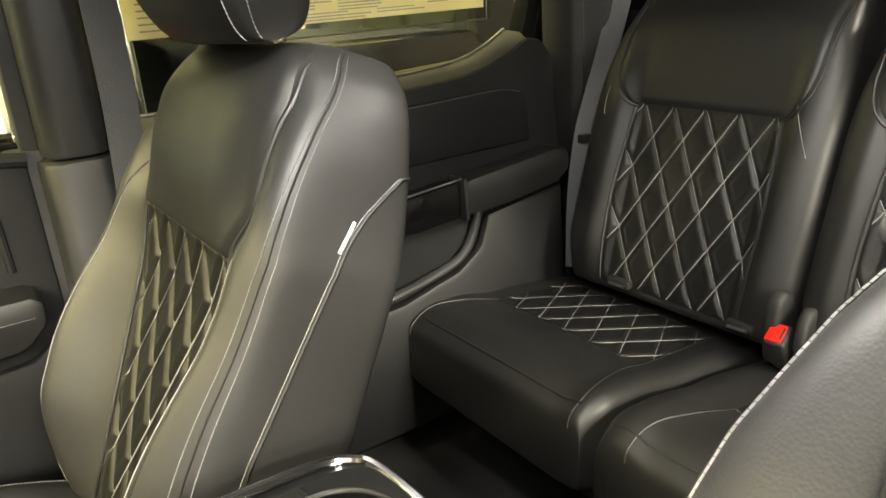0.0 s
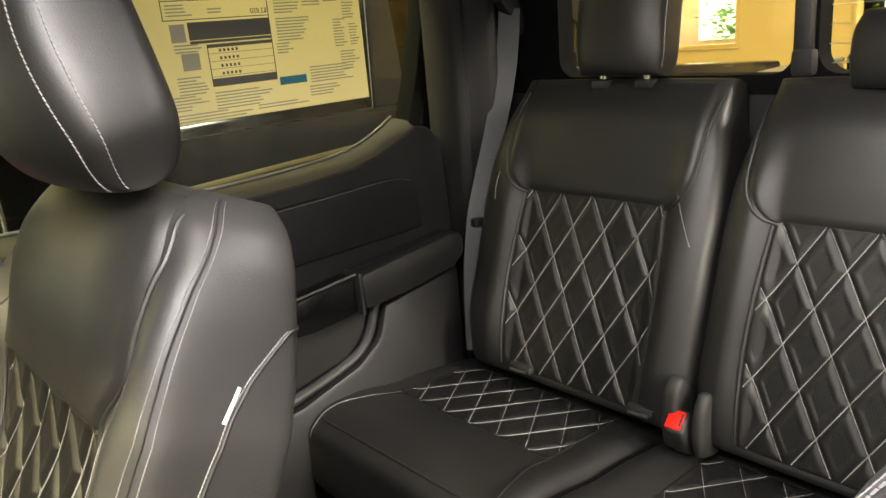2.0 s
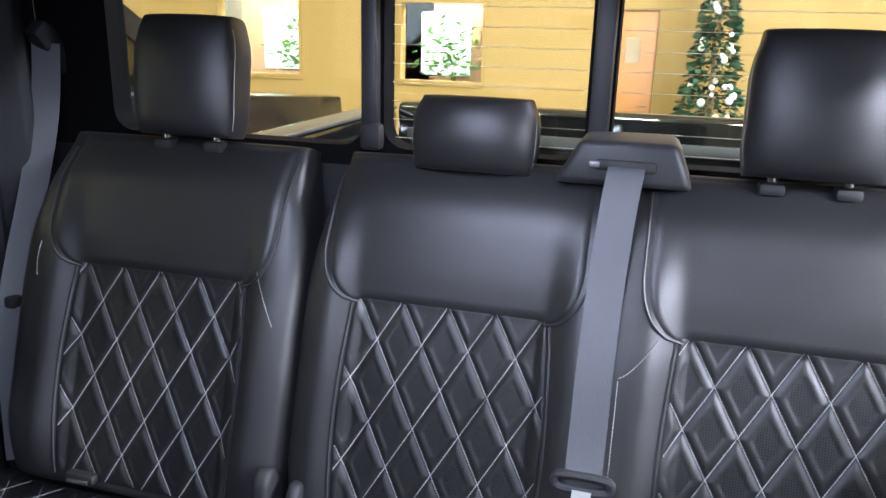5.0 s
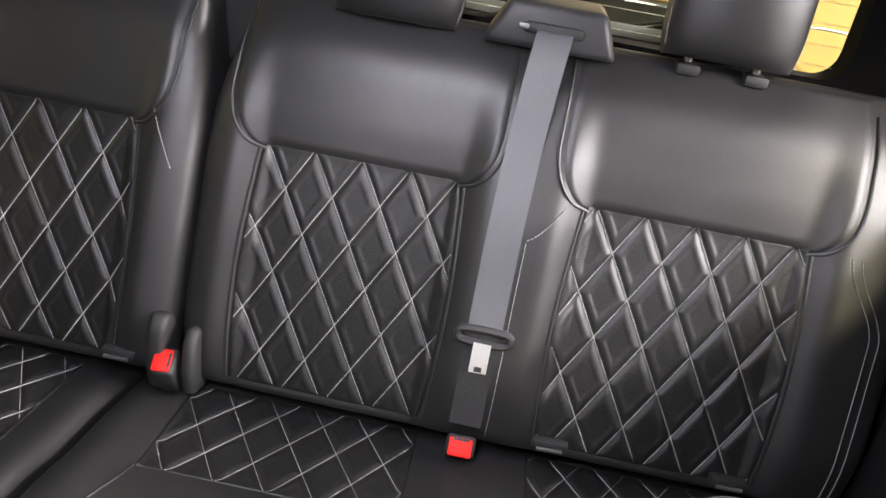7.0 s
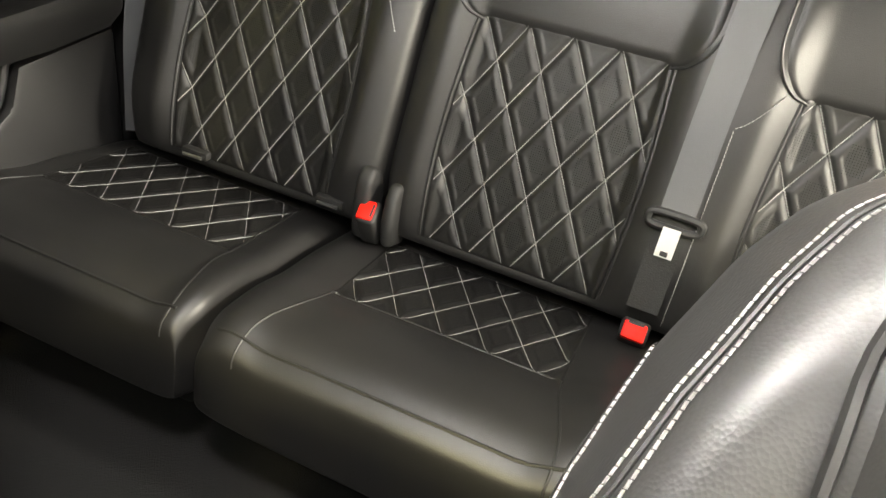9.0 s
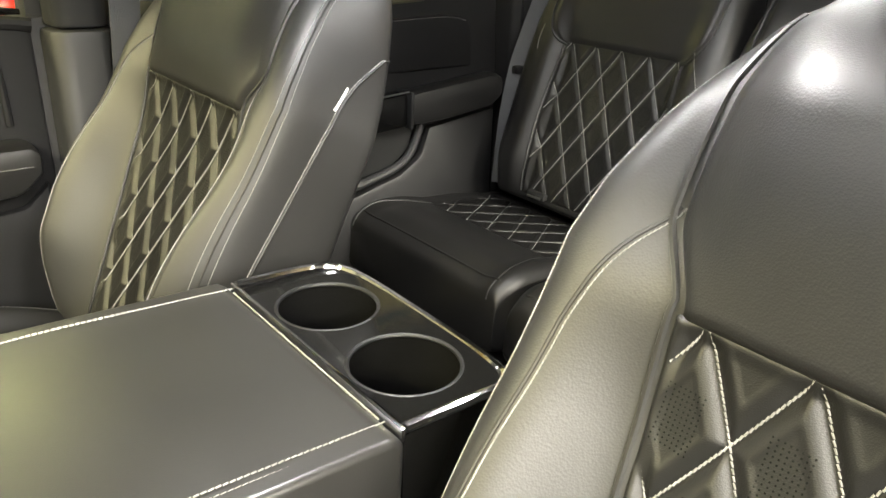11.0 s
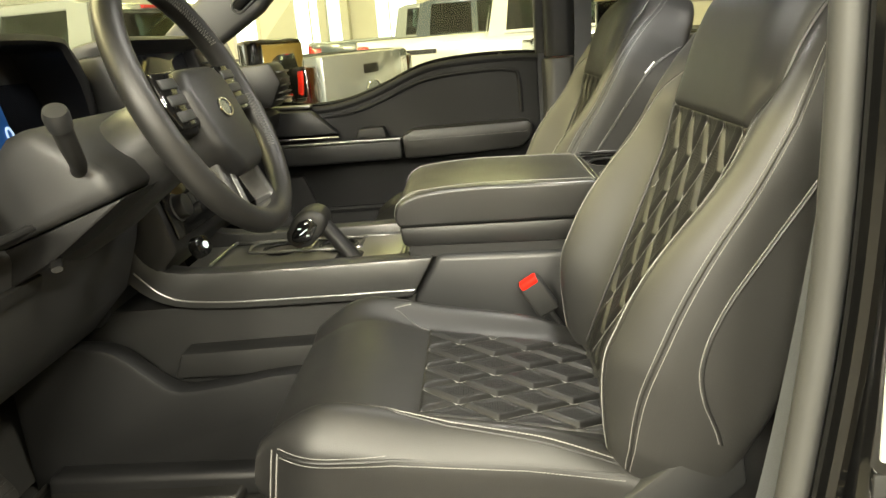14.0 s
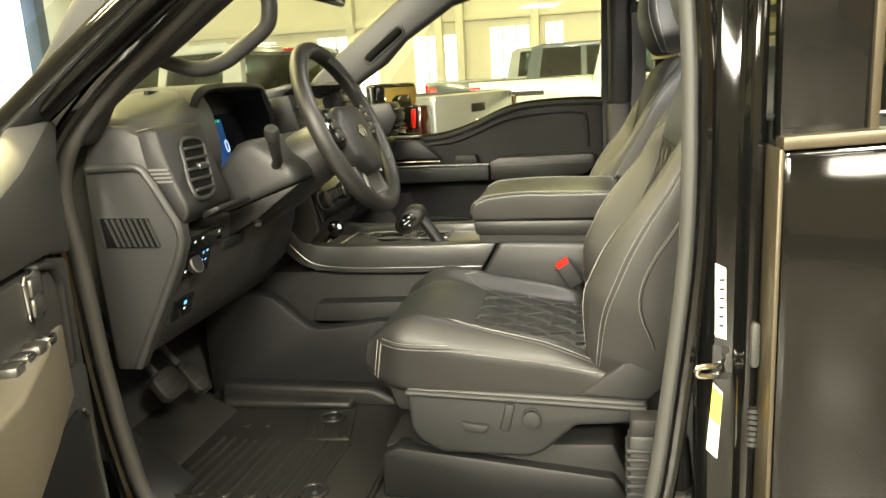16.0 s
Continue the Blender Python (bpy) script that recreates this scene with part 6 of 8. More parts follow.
wheel = thing("steering_wheel", tuple(WC - WN * 0.1), "black leather steering wheel with an airbag hub", "steering wheel")


def wp(y, u, n=0.0):
    return WC + WY * y + WU * u + WN * n


rim_pts = [wp(0.183 * math.sin(a) * (1 + 0.0), 0.186 * math.cos(a)) for a in np.linspace(0, 2 * math.pi, 64, endpoint=False)]
rim = part("rim", tube(rim_pts, 0.0182, 14, closed=True), LEATHER, wheel, "stitched leather rim")
th = Threads()
for a0, a1 in ((50, 118), (242, 310)):
    aa = np.radians(np.linspace(a0, a1, 40))
    th.add([wp(0.168 * math.sin(a), 0.171 * math.cos(a), 0.006) for a in aa], np.array(WN), width=0.0008)
th.done(rim, label="dark grey rim stitching")
# laced seam round the inner side of the grips
LACE = surface("grey_lacing", (0.16, 0.155, 0.14), 0.6, vary=0.2, vary_scale=60, grain=2500, bump=0.2)
for a0, a1 in ((22, 62), (92, 124), (236, 268), (298, 338)):
    turns = np.radians(np.linspace(a0, a1, int((a1 - a0) * 1.3)))
    lace = [wp((0.1655 + 0.0065 * (k % 2)) * math.sin(a), (0.1685 + 0.0065 * (k % 2)) * math.cos(a), 0.0072 + 0.0070 * (k % 2)) for k, a in enumerate(turns)]
    part("lacing", tube(lace, 0.0009, 5), LACE, rim, "grey laced seam")


def wheel_prism(pts, n0, n1, r, seg=3):
    bm = prism(pts, "z", n0, n1, r, seg)
    m = Matrix(((WY.x, WU.x, WN.x, WC.x), (WY.y, WU.y, WN.y, WC.y), (WY.z, WU.z, WN.z, WC.z), (0, 0, 0, 1)))
    return moved(bm, m)


part("hub", wheel_prism([(-0.085, 0.018), (-0.060, 0.048), (0.060, 0.048), (0.085, 0.018), (0.078, -0.070), (0.045, -0.112), (-0.045, -0.112), (-0.078, -0.070)], -0.035, 0.022, 0.016), PLASTIC, wheel, "soft black airbag cover")
SILVER = surface("blue_oval_badge", (0.30, 0.33, 0.36), 0.2, metal=0.8, vary=0.1, bump=0)
bad = ring_of(wp(0, -0.020, 0.0235), WN, 0.021, 0.0022, 32, 6, squash=0.62)
part("badge_ring", bad, CHROME, wheel)
badge = disc((0, 0, 0), (0, 0, 1), 1, 0.002, 32)
part("badge", moved(badge, Matrix.Translation(wp(0, -0.020, 0.0215)) @ Matrix(((0, WU.x, WN.x, 0), (1, WU.y, WN.y, 0), (0, WU.z, WN.z, 0), (0, 0, 0, 1))) @ Matrix.Diagonal((0.021, 0.013, 1, 1))), SILVER, wheel, "plain oval emblem")
for s in (-1, 1):
    part("spoke", wheel_prism([(s * 0.070, 0.050), (s * 0.176, 0.050), (s * 0.178, -0.025), (s * 0.072, -0.040)][::s], -0.022, 0.004, 0.008), PLASTIC, wheel)
    pod = part("switch_pod", wheel_prism([(s * 0.082, 0.046), (s * 0.150, 0.046), (s * 0.156, 0.0), (s * 0.142, -0.030), (s * 0.086, -0.030)][::s], 0.0, 0.013, 0.004), GLOSS, wheel)
    for k in range(3):
        part("button", wheel_prism([(s * 0.092, 0.036 - k * 0.022), (s * 0.142, 0.036 - k * 0.022), (s * 0.142, 0.022 - k * 0.022), (s * 0.092, 0.022 - k * 0.022)][::s], 0.010, 0.0155, 0.002, 2), PLASTIC_GREY, pod)
for s in (-1, 1):
    part("lower_arm", wheel_prism([(s * 0.040, -0.080), (s * 0.066, -0.072), (s * 0.082, -0.150), (s * 0.070, -0.172), (s * 0.056, -0.172)][::s], -0.030, -0.004, 0.006), PLASTIC, wheel)
frame_out = [(-0.050, -0.096), (0.050, -0.096), (0.066, -0.162), (0.056, -0.174), (-0.056, -0.174), (-0.066, -0.162)]
frame_in = [(-0.040, -0.104), (0.040, -0.104), (0.053, -0.156), (0.046, -0.163), (-0.046, -0.163), (-0.053, -0.156)]
bm = bmesh.new()
rows = []
for pts, n in ((frame_in, -0.030), (frame_in, -0.003), ([((a[0] + c[0]) / 2, (a[1] + c[1]) / 2) for a, c in zip(frame_in, frame_out)], 0.001), (frame_out, -0.003), (frame_out, -0.030)):
    rows.append([bm.verts.new(wp(y, u, n)) for y, u in pts])
for a, b in zip(rows, rows[1:]):
    for i in range(6):
        bm.faces.new((a[i], a[(i + 1) % 6], b[(i + 1) % 6], b[i]))
bmesh.ops.recalc_face_normals(bm, faces=bm.faces)
bevel_all(bm, 0.002, 2)
part("lower_spoke", bm, RAIL, wheel, "open satin metal lower spoke frame")
part("column_shroud", tube([wp(0, -0.01, -0.03), wp(0, -0.015, -0.10), wp(0, -0.03, -0.19), wp(0, -0.03, -0.28)], [0.070, 0.080, 0.090, 0.100], 24, flat=0.78), DASH, wheel)
part("column_cover", prism([(-0.86, 1.235), (-0.765, 1.268), (-0.640, 1.312), (-0.655, 1.345), (-0.735, 1.405), (-0.770, 1.392), (-0.865, 1.285)], "y", -0.575, -0.235, 0.018, 3), DASH, wheel, "angular charcoal column cover")
part("column_lower", prism([(-0.88, 1.165), (-0.745, 1.235), (-0.655, 1.298), (-0.640, 1.310), (-0.765, 1.266), (-0.86, 1.233)], "y", -0.560, -0.245, 0.004), PLASTIC, wheel)
stalk = part("stalk", tube([(-0.690, -0.560, 1.345), (-0.666, -0.601, 1.360), (-0.657, -0.630, 1.388), (-0.651, -0.650, 1.414)], [0.010, 0.010, 0.0115, 0.012], 12), DARK, wheel)
part("stalk_end", tube([(-0.652, -0.646, 1.408), (-0.649, -0.656, 1.421), (-0.647, -0.660, 1.427)], [0.0135, 0.0145, 0.0125], 16), PLASTIC_GREY, stalk)
part("release_lever", tube([(-0.79, -0.52, 1.225), (-0.750, -0.55, 1.232), (-0.733, -0.58, 1.228)], [0.010, 0.008, 0.007], 10, flat=0.6), PLASTIC, wheel)

# ---- pedals and floor mat ----
def pedal(x, y, z, w, h, label):
    p = thing("pedal", (x - 0.1, y, 0.675), label, "pedal", "foot pedals")
    at = Matrix.Translation((x, y, z)) @ Matrix.Rotation(radians(-38), 4, "Y")
    turns = np.linspace(0, 2 * math.pi, 28, endpoint=False)
    rim = [(w / 2 * np.sign(math.cos(a)) * abs(math.cos(a)) ** 0.55, h / 2 * np.sign(math.sin(a)) * abs(math.sin(a)) ** 0.55) for a in turns]
    pad_ = part("pad", moved(prism([(float(a), float(b)) for a, b in rim], "x", -0.010, 0.010, 0.004), at), RUBBER, p)
    for i in range(4):
        zz = (i - 1.5) * h * 0.19
        part("rib", moved(box(0.009, 0.0125, -w * 0.36, w * 0.36, zz - 0.0025, zz + 0.0025, 0.001), at), RUBBER, pad_)
    part("arm", tube([(x - 0.01, y, z), (x - 0.09, y, z + 0.10), (x - 0.10, y, z + 0.32)], 0.010, 8), DARK, p)


pedal(-1.03, -0.520, 0.842, 0.096, 0.074, "wide black rubber brake pedal")
pedal(-1.03, -0.416, 0.820, 0.056, 0.092, "narrow black rubber throttle pedal")
solid("firewall", prism([(-1.25, 0.62), (-1.10, 0.70), (-1.24, 1.05), (-1.30, 1.12), (-1.42, 1.12), (-1.42, 0.62)], "y", -0.86, 0.86, 0.0), CARPET, "black carpeted footwell end", kind="structure")
mat_ = thing("floor_mat", (-0.7, -0.5, 0.675), "black rubber floor mat with moulded ridges", "floor mat")
part("mat_sheet", prism([(-1.06, -0.74), (-0.50, -0.76), (-0.49, -0.20), (-1.08, -0.20)], "z", 0.674, 0.684, 0.003), RUBBER, mat_)
# moulded ridges in pairs, closed at their ends
for i in range(6):
    x = -0.945 + i * 0.058
    y1 = -0.470 - 0.008 * (i % 2)
    for dx in (0.0, 0.026):
        part("ridge", tube([(x + dx, -0.712, 0.685), (x + dx + 0.012, y1, 0.685)], 0.0052, 8), RUBBER, mat_)
    part("ridge_end", tube(smooth_line([(x, -0.712, 0.685), (x + 0.006, -0.722, 0.685), (x + 0.020, -0.722, 0.685), (x + 0.026, -0.712, 0.685)], 4), 0.0052, 8), RUBBER, mat_)
for x, y in ((-0.905, -0.405), (-0.850, -0.400)):
    part("lug", box(x - 0.008, x + 0.008, y - 0.010, y + 0.010, 0.683, 0.6895, 0.003), RUBBER, mat_)
part("mat_edge", tube(smooth_line([(-1.06, -0.735, 0.688), (-0.50, -0.755, 0.688), (-0.495, -0.205, 0.688), (-1.075, -0.205, 0.688)], 1, closed=True), 0.009, 8, closed=True), RUBBER, mat_)
# smooth plateau beside the console and the plate round the upper fixing
part("plateau", prism([(-1.045, -0.250), (-1.020, -0.302), (-0.672, -0.296), (-0.655, -0.205), (-1.035, -0.205)], "z", 0.680, 0.704, 0.010, 3), RUBBER, mat_)
part("fixing_plate", prism([(-0.775, -0.312), (-0.652, -0.300), (-0.620, -0.462), (-0.735, -0.472)], "z", 0.682, 0.691, 0.004), RUBBER, mat_)
for k in range(6):
    x0 = -0.752 + k * 0.019
    part("plate_rib", tube([(x0 + 0.010, -0.395 - 0.006 * (k % 2), 0.691), (x0 + 0.024, -0.458, 0.691)], 0.0026, 6), RUBBER, mat_)
part("foot_rise", prism([(-1.15, 0.676), (-1.14, 0.752), (-1.06, 0.728), (-0.985, 0.692), (-0.965, 0.676)], "y", -0.735, -0.310, 0.012, 3), RUBBER, mat_)
for x, y, z in ((-0.695, -0.357, 0.694), (-0.626, -0.689, 0.688)):
    part("fixing_ring", ring_of((x, y, z), (0, 0, 1), 0.028, 0.0045, 28, 8), RUBBER, mat_)
    part("fixing_stud", disc((x, y, z - 0.006), (0, 0, 1), 0.011, 0.010, 20, 0.008), DARK, mat_)
solid("dead_pedal", prism([(-1.10, 0.675), (-1.12, 0.84), (-1.09, 0.84), (-0.90, 0.69), (-0.90, 0.675)], "y", -0.78, -0.66, 0.008), PLASTIC, "black moulded foot rest beside the pedals", "foot rest")
hump = prism([(-1.05, 0.675), (-1.04, 0.735), (-0.62, 0.728), (-0.56, 0.70), (-0.55, 0.675)], "y", -0.262, -0.205, 0.014, 3)
solid("trim", hump, PLASTIC, "black moulded floor step beside the console", kind="structure")

mirror = thing("rear_view_mirror", (-0.66, 0.0, 1.86), "black interior rear view mirror under the roof", "mirror")
part("housing", moved(box(-0.016, 0.016, -0.125, 0.125, -0.036, 0.036, 0.014, 3), Matrix.Translation((-0.735, 0.0, 1.752)) @ Matrix.Rotation(radians(12), 4, "Y")), GLOSS, mirror)
part("stem", tube([(-0.75, 0.0, 1.755), (-0.775, 0.0, 1.775), (-0.79, 0.0, 1.785)], 0.010, 10), DARK, mirror)

tag_ = thing("paper_tag", (-0.76, 0.5, 1.29), "white paper tag with a yellow head hanging from the dashboard", "paper tag")
part("sheet", moved(box(-0.0175, 0.0175, -0.0008, 0.0008, -0.068, -0.014), Matrix.Translation((-0.753, 0.50, 1.275)) @ Matrix.Rotation(radians(10), 4, "Y")), LABEL_W, tag_)
part("head", moved(box(-0.0175, 0.0175, -0.001, 0.001, -0.014, 0.0), Matrix.Translation((-0.753, 0.50, 1.275)) @ Matrix.Rotation(radians(10), 4, "Y")), LABEL_Y, tag_)
part("string", tube([(-0.753, 0.50, 1.274), (-0.765, 0.50, 1.283), (-0.777, 0.50, 1.289)], 0.0008, 6), THREAD, tag_)


# ---- seat belts and buckles ----
STEEL = surface("brushed_steel", (0.85, 0.85, 0.84), 0.42, metal=1.0, vary=0.05, grain=500, bump=0.05)
def buckle(name, base, top, side, label, red_first=True):
    """A belt buckle on a stalk from base to top; side: the way across it."""
    b, t, s = Vector(base), Vector(top), Vector(side).normalized()
    u = (t - b).normalized()
    s = (s - u * s.dot(u)).normalized()
    n = s.cross(u)
    o = thing(name, tuple(base), label, "seat belt buckle", "belt buckles")
    m = Matrix(((s.x, n.x, u.x, t.x), (s.y, n.y, u.y, t.y), (s.z, n.z, u.z, t.z), (0, 0, 0, 1)))
    part("housing", moved(box(-0.0205, 0.0205, -0.0155, 0.0150, -0.070, 0.0, 0.006, 3), m), DARK, o)
    rb = part("release_button", moved(box(-0.0165, 0.0165, -0.0162, 0.0095, -0.0100, 0.0028, 0.003), m), RED, o, "bright red release button")
    part("tongue_slot", moved(box(-0.011, 0.011, 0.0052, 0.0085, 0.0005, 0.0034), m), DARK, rb)
    part("stalk", tube([b, b.lerp(t - u * 0.06, 0.5), t - u * 0.055], [0.012, 0.011, 0.013], 10, flat=0.55), DARK, o)
    return o


buckle("rear_buckle", (0.915, 0.218, 0.975), (0.872, 0.214, 1.044), (0.81, 0.12, 0.57), "black rear belt buckle with a red button in the seat split")
# two plastic towers at the split of the bench
for y, dz, w in ((0.232, 0.0, 0.013), (0.184, -0.014, 0.010)):
    ob = prism([(0.935, 0.97), (0.880, 0.985), (0.872, 1.030), (0.880, 1.085 + dz), (0.896, 1.104 + dz), (0.915, 1.098 + dz), (0.935, 1.06)], "y", y - w, y + w, 0.008, 3)
    solid("belt_guide", ob, DARK, "black plastic belt guide in the seat split", "belt guide", group="bench split guides")
mid_pts = [(1.058, -0.226, 1.549), (1.045, -0.226, 1.543), (1.022, -0.222, 1.500), (0.994, -0.217, 1.416), (0.970, -0.215, 1.345), (0.952, -0.214, 1.286), (0.932, -0.214, 1.22), (0.914, -0.214, 1.168)]
mb = thing("middle_belt", (1.05, -0.22, 1.5), "grey webbing belt of the middle rear seat, buckled", "seat belt")
part("webbing", ribbon(smooth_line(mid_pts, 6), (0, 1, 0), 0.047, 0.0016), WEB, mb)
part("lower_webbing", ribbon(smooth_line([(0.914, -0.2145, 1.166), (0.904, -0.213, 1.13), (0.890, -0.213, 1.085), (0.876, -0.213, 1.04)], 5), (0, 1, 0), 0.044, 0.0018), WEB_DARK, mb, "black lower strap")
tg = bmesh.new()
tube(smooth_line([(0.905, -0.2145 + a, 1.168 + z) for a, z in ((-0.030, 0.008), (0.0, 0.010), (0.030, 0.008), (0.036, 0.0), (0.030, -0.010), (0.0, -0.012), (-0.030, -0.010), (-0.036, 0.0))], 4, closed=True), 0.0055, 8, closed=True, bm=tg)
tongue = part("tongue_grip", tg, PLASTIC_GREY, mb, "grey plastic belt tongue")
part("tongue_plate", ribbon([(0.898, -0.2145, 1.160), (0.892, -0.2145, 1.142), (0.885, -0.2145, 1.122)], (0, 1, 0), 0.024, 0.003), STEEL, tongue, "bright steel tongue")
part("tongue_hole", ribbon([(0.8853, -0.2145, 1.131), (0.8832, -0.2145, 1.125)], (0, 1, 0), 0.010, 0.0045), DARK, tongue)
buckle("rear_buckle", (0.905, -0.213, 0.97), (0.862, -0.213, 1.016), (0, 1, 0), "black rear belt buckle with a red button on the cushion")
# guide on the bench top
g = thing("belt_guide", (1.12, -0.225, 1.50), "charcoal plastic shoulder belt guide on the bench top", "belt guide")
part("guide_body", prism([(-0.312, 1.520), (-0.288, 1.580), (-0.164, 1.580), (-0.132, 1.520)], "x", 1.052, 1.165, 0.010, 3), PLASTIC_GREY, g)
part("slot", box(1.048, 1.062, -0.264, -0.186, 1.541, 1.556, 0.004), DARK, g)
part("slot_clip", box(1.047, 1.060, -0.192, -0.178, 1.545, 1.553, 0.002), SATIN, g)
# rear outer belts
for s in (1, -1):
    rb = thing("rear_belt", (1.0, s * 0.77, 1.0), "grey webbing rear seat belt beside the pillar", "seat belt", "outer rear belts")
    part("webbing", ribbon(smooth_line([(1.135, s * 0.752, 1.675), (1.110, s * 0.748, 1.56), (1.060, s * 0.745, 1.43), (1.010, s * 0.742, 1.32), (0.985, s * 0.738, 1.258), (0.960, s * 0.732, 1.15), (0.935, s * 0.715, 1.00)], 5), (0.50, -s * 0.85, -0.15), 0.044, 0.0016), WEB, rb)
    part("stop_clip", box(0.972, 0.996, s * 0.727, s * 0.746, 1.252, 1.272, 0.005), DARK, rb)
    part("anchor", prism([(1.105, 1.690), (1.130, 1.712), (1.150, 1.705), (1.190, 1.635), (1.185, 1.612), (1.168, 1.622)], "y", s * 0.745, s * 0.772, 0.006), DARK, rb, "black pivoting belt anchor")
# lower anchor loops at the bench foot
for y in (0.555, 0.293, -0.335, -0.585):
    k = thing("anchor_loop", (0.905, y, 1.02), "small black child seat anchor at the bench foot", "anchor loop", "child seat anchors")
    part("slot_cover", box(0.888, 0.905, y - 0.026, y + 0.026, 1.014, 1.030, 0.005), DARK, k)
    part("bar", tube([(0.886, y - 0.018, 1.020), (0.884, y + 0.018, 1.020)], 0.003, 8), SATIN, k)
# front buckles and belts
buckle("front_buckle", (-0.070, -0.205, 0.955), (-0.128, -0.207, 1.050), (-1, 0, -0.2), "black driver's belt buckle with a red button")
buckle("front_buckle", (-0.070, 0.205, 0.955), (-0.128, 0.207, 1.050), (-1, 0, -0.2), "black passenger's belt buckle with a red button")
fb = thing("front_belt", (0.06, -0.77, 0.75), "grey woven driver's seat belt beside the pillar", "seat belt", "front belts")
part("webbing", ribbon(smooth_line([(0.160, -0.762, 1.60), (0.150, -0.760, 1.42), (0.132, -0.760, 1.25), (0.112, -0.760, 1.10), (0.086, -0.762, 0.95), (0.052, -0.765, 0.80)], 5), (0.75, -0.65, 0), 0.046, 0.0016), WEB, fb)
part("belt_stop", disc((0.138, -0.768, 1.318), (0, -1, 0), 0.008, 0.006, 16), DARK, fb)
bel = part("anchor_cover", box(0.000, 0.058, -0.790, -0.740, 0.70, 0.885, 0.010), PLASTIC_GREY, fb, "ribbed charcoal belt anchor cover")
for i in range(9):
    part("rib", box(-0.004, 0.060, -0.793, -0.738, 0.720 + i * 0.0165, 0.729 + i * 0.0165, 0.003), PLASTIC_GREY, bel)
part("anchor_slot", box(0.004, 0.062, -0.788, -0.742, 0.880, 0.914, 0.006), DARK, bel)
pb = thing("front_belt", (0.06, 0.75, 0.75), "grey woven passenger's seat belt on the centre pillar", "seat belt", "front belts")
part("webbing", ribbon(smooth_line([(0.116, 0.748, 1.70), (0.118, 0.744, 1.50), (0.112, 0.742, 1.35), (0.098, 0.742, 1.15), (0.085, 0.744, 0.98), (0.07, 0.75, 0.80)], 5), (1, 0, 0), 0.047, 0.0016), WEB, pb)

part("belt_stop", disc((0.106, 0.741, 1.24), (0, -1, 0), 0.008, 0.006, 16), DARK, pb)
part("anchor", prism([(0.085, 1.690), (0.092, 1.725), (0.140, 1.725), (0.147, 1.690)], "y", 0.738, 0.775, 0.006), DARK, pb, "black pivoting belt anchor")

# ---- window sticker on the rear door glass ----
PAPER = surface("printed_paper", (0.72, 0.69, 0.56), 0.6, vary=0.04, grain=400, bump=0.05)
nt = PAPER.node_tree
tr = nt.nodes.new("ShaderNodeBsdfTranslucent")
tr.inputs["Color"].default_value = (0.86, 0.80, 0.56, 1)
mx = nt.nodes.new("ShaderNodeMixShader")
mx.inputs["Fac"].default_value = 0.72
nt.links.new(nt.nodes["Principled BSDF"].outputs[0], mx.inputs[1])
nt.links.new(tr.outputs[0], mx.inputs[2])
nt.links.new(mx.outputs[0], nt.nodes["Material Output"].inputs["Surface"])
INK = surface("black_ink", (0.09, 0.09, 0.08), 0.6, vary=0.1, bump=0)
INK_SOFT = surface("grey_ink", (0.36, 0.35, 0.28), 0.6, vary=0.1, bump=0)
INK_BLUE = surface("teal_ink", (0.03, 0.17, 0.24), 0.6, vary=0.1, bump=0)
SLEEVE = pane("clear_sleeve", (0.86, 0.87, 0.82))
st = thing("window_sticker", (0.62, 0.872, 1.51), "printed price label in a clear sleeve on the rear door glass", "price label")
SX0, SX1, SZ0, SZ1 = 0.405, 0.846, 1.532, 1.792
SHRINK = (SX1 - SX0) / 0.463
YS = 0.8705
part("sleeve", box(SX0 - 0.018, SX1 + 0.016, YS + 0.0015, YS + 0.002, SZ0 - 0.022, SZ1 + 0.010), SLEEVE, st).visible_shadow = False
part("sleeve_edge", tube([(SX0 - 0.018, YS, SZ1 + 0.010), (SX0 - 0.018, YS, SZ0 - 0.022), (SX1 + 0.006, YS, SZ0 - 0.022), (SX1 + 0.016, YS, SZ1 + 0.010)], 0.0012, 6), SATIN, st)
part("sheet", box(SX0, SX1, YS, YS + 0.0008, SZ0, SZ1), PAPER, st)


def ink(x0, x1, z0, z1, mat, name="print_block"):
    return part(name, box(SX0 + x0 * SHRINK, SX0 + x1 * SHRINK, YS - 0.0006, YS - 0.0001, SZ0 + z0, SZ0 + z1), mat, st, smooth=False)


ink(0.262, 0.415, 0.226, 0.254, INK_BLUE)
ink(0.262, 0.320, 0.044, 0.058, INK_BLUE)
ink(0.100, 0.256, 0.132, 0.160, INK)
ink(0.100, 0.256, 0.126, 0.1305, INK)
ink(0.130, 0.256, 0.055, 0.068, INK)
ink(0.130, 0.256, 0.118, 0.1235, INK)
ink(0.105, 0.256, 0.240, 0.250, INK)
ink(0.060, 0.256, 0.2355, 0.2370, INK)
ink(0.060, 0.256, 0.1930, 0.1945, INK)
ink(0.060, 0.256, 0.1635, 0.1650, INK)
ink(0.0585, 0.0600, 0.1635, 0.2370, INK)
ink(0.2560, 0.2575, 0.055, 0.2370, INK)
ink(0.1285, 0.1300, 0.055, 0.1235, INK)
ink(0.068, 0.094, 0.130, 0.158, INK_SOFT)
ink(0.080, 0.112, 0.085, 0.112, INK_SOFT)
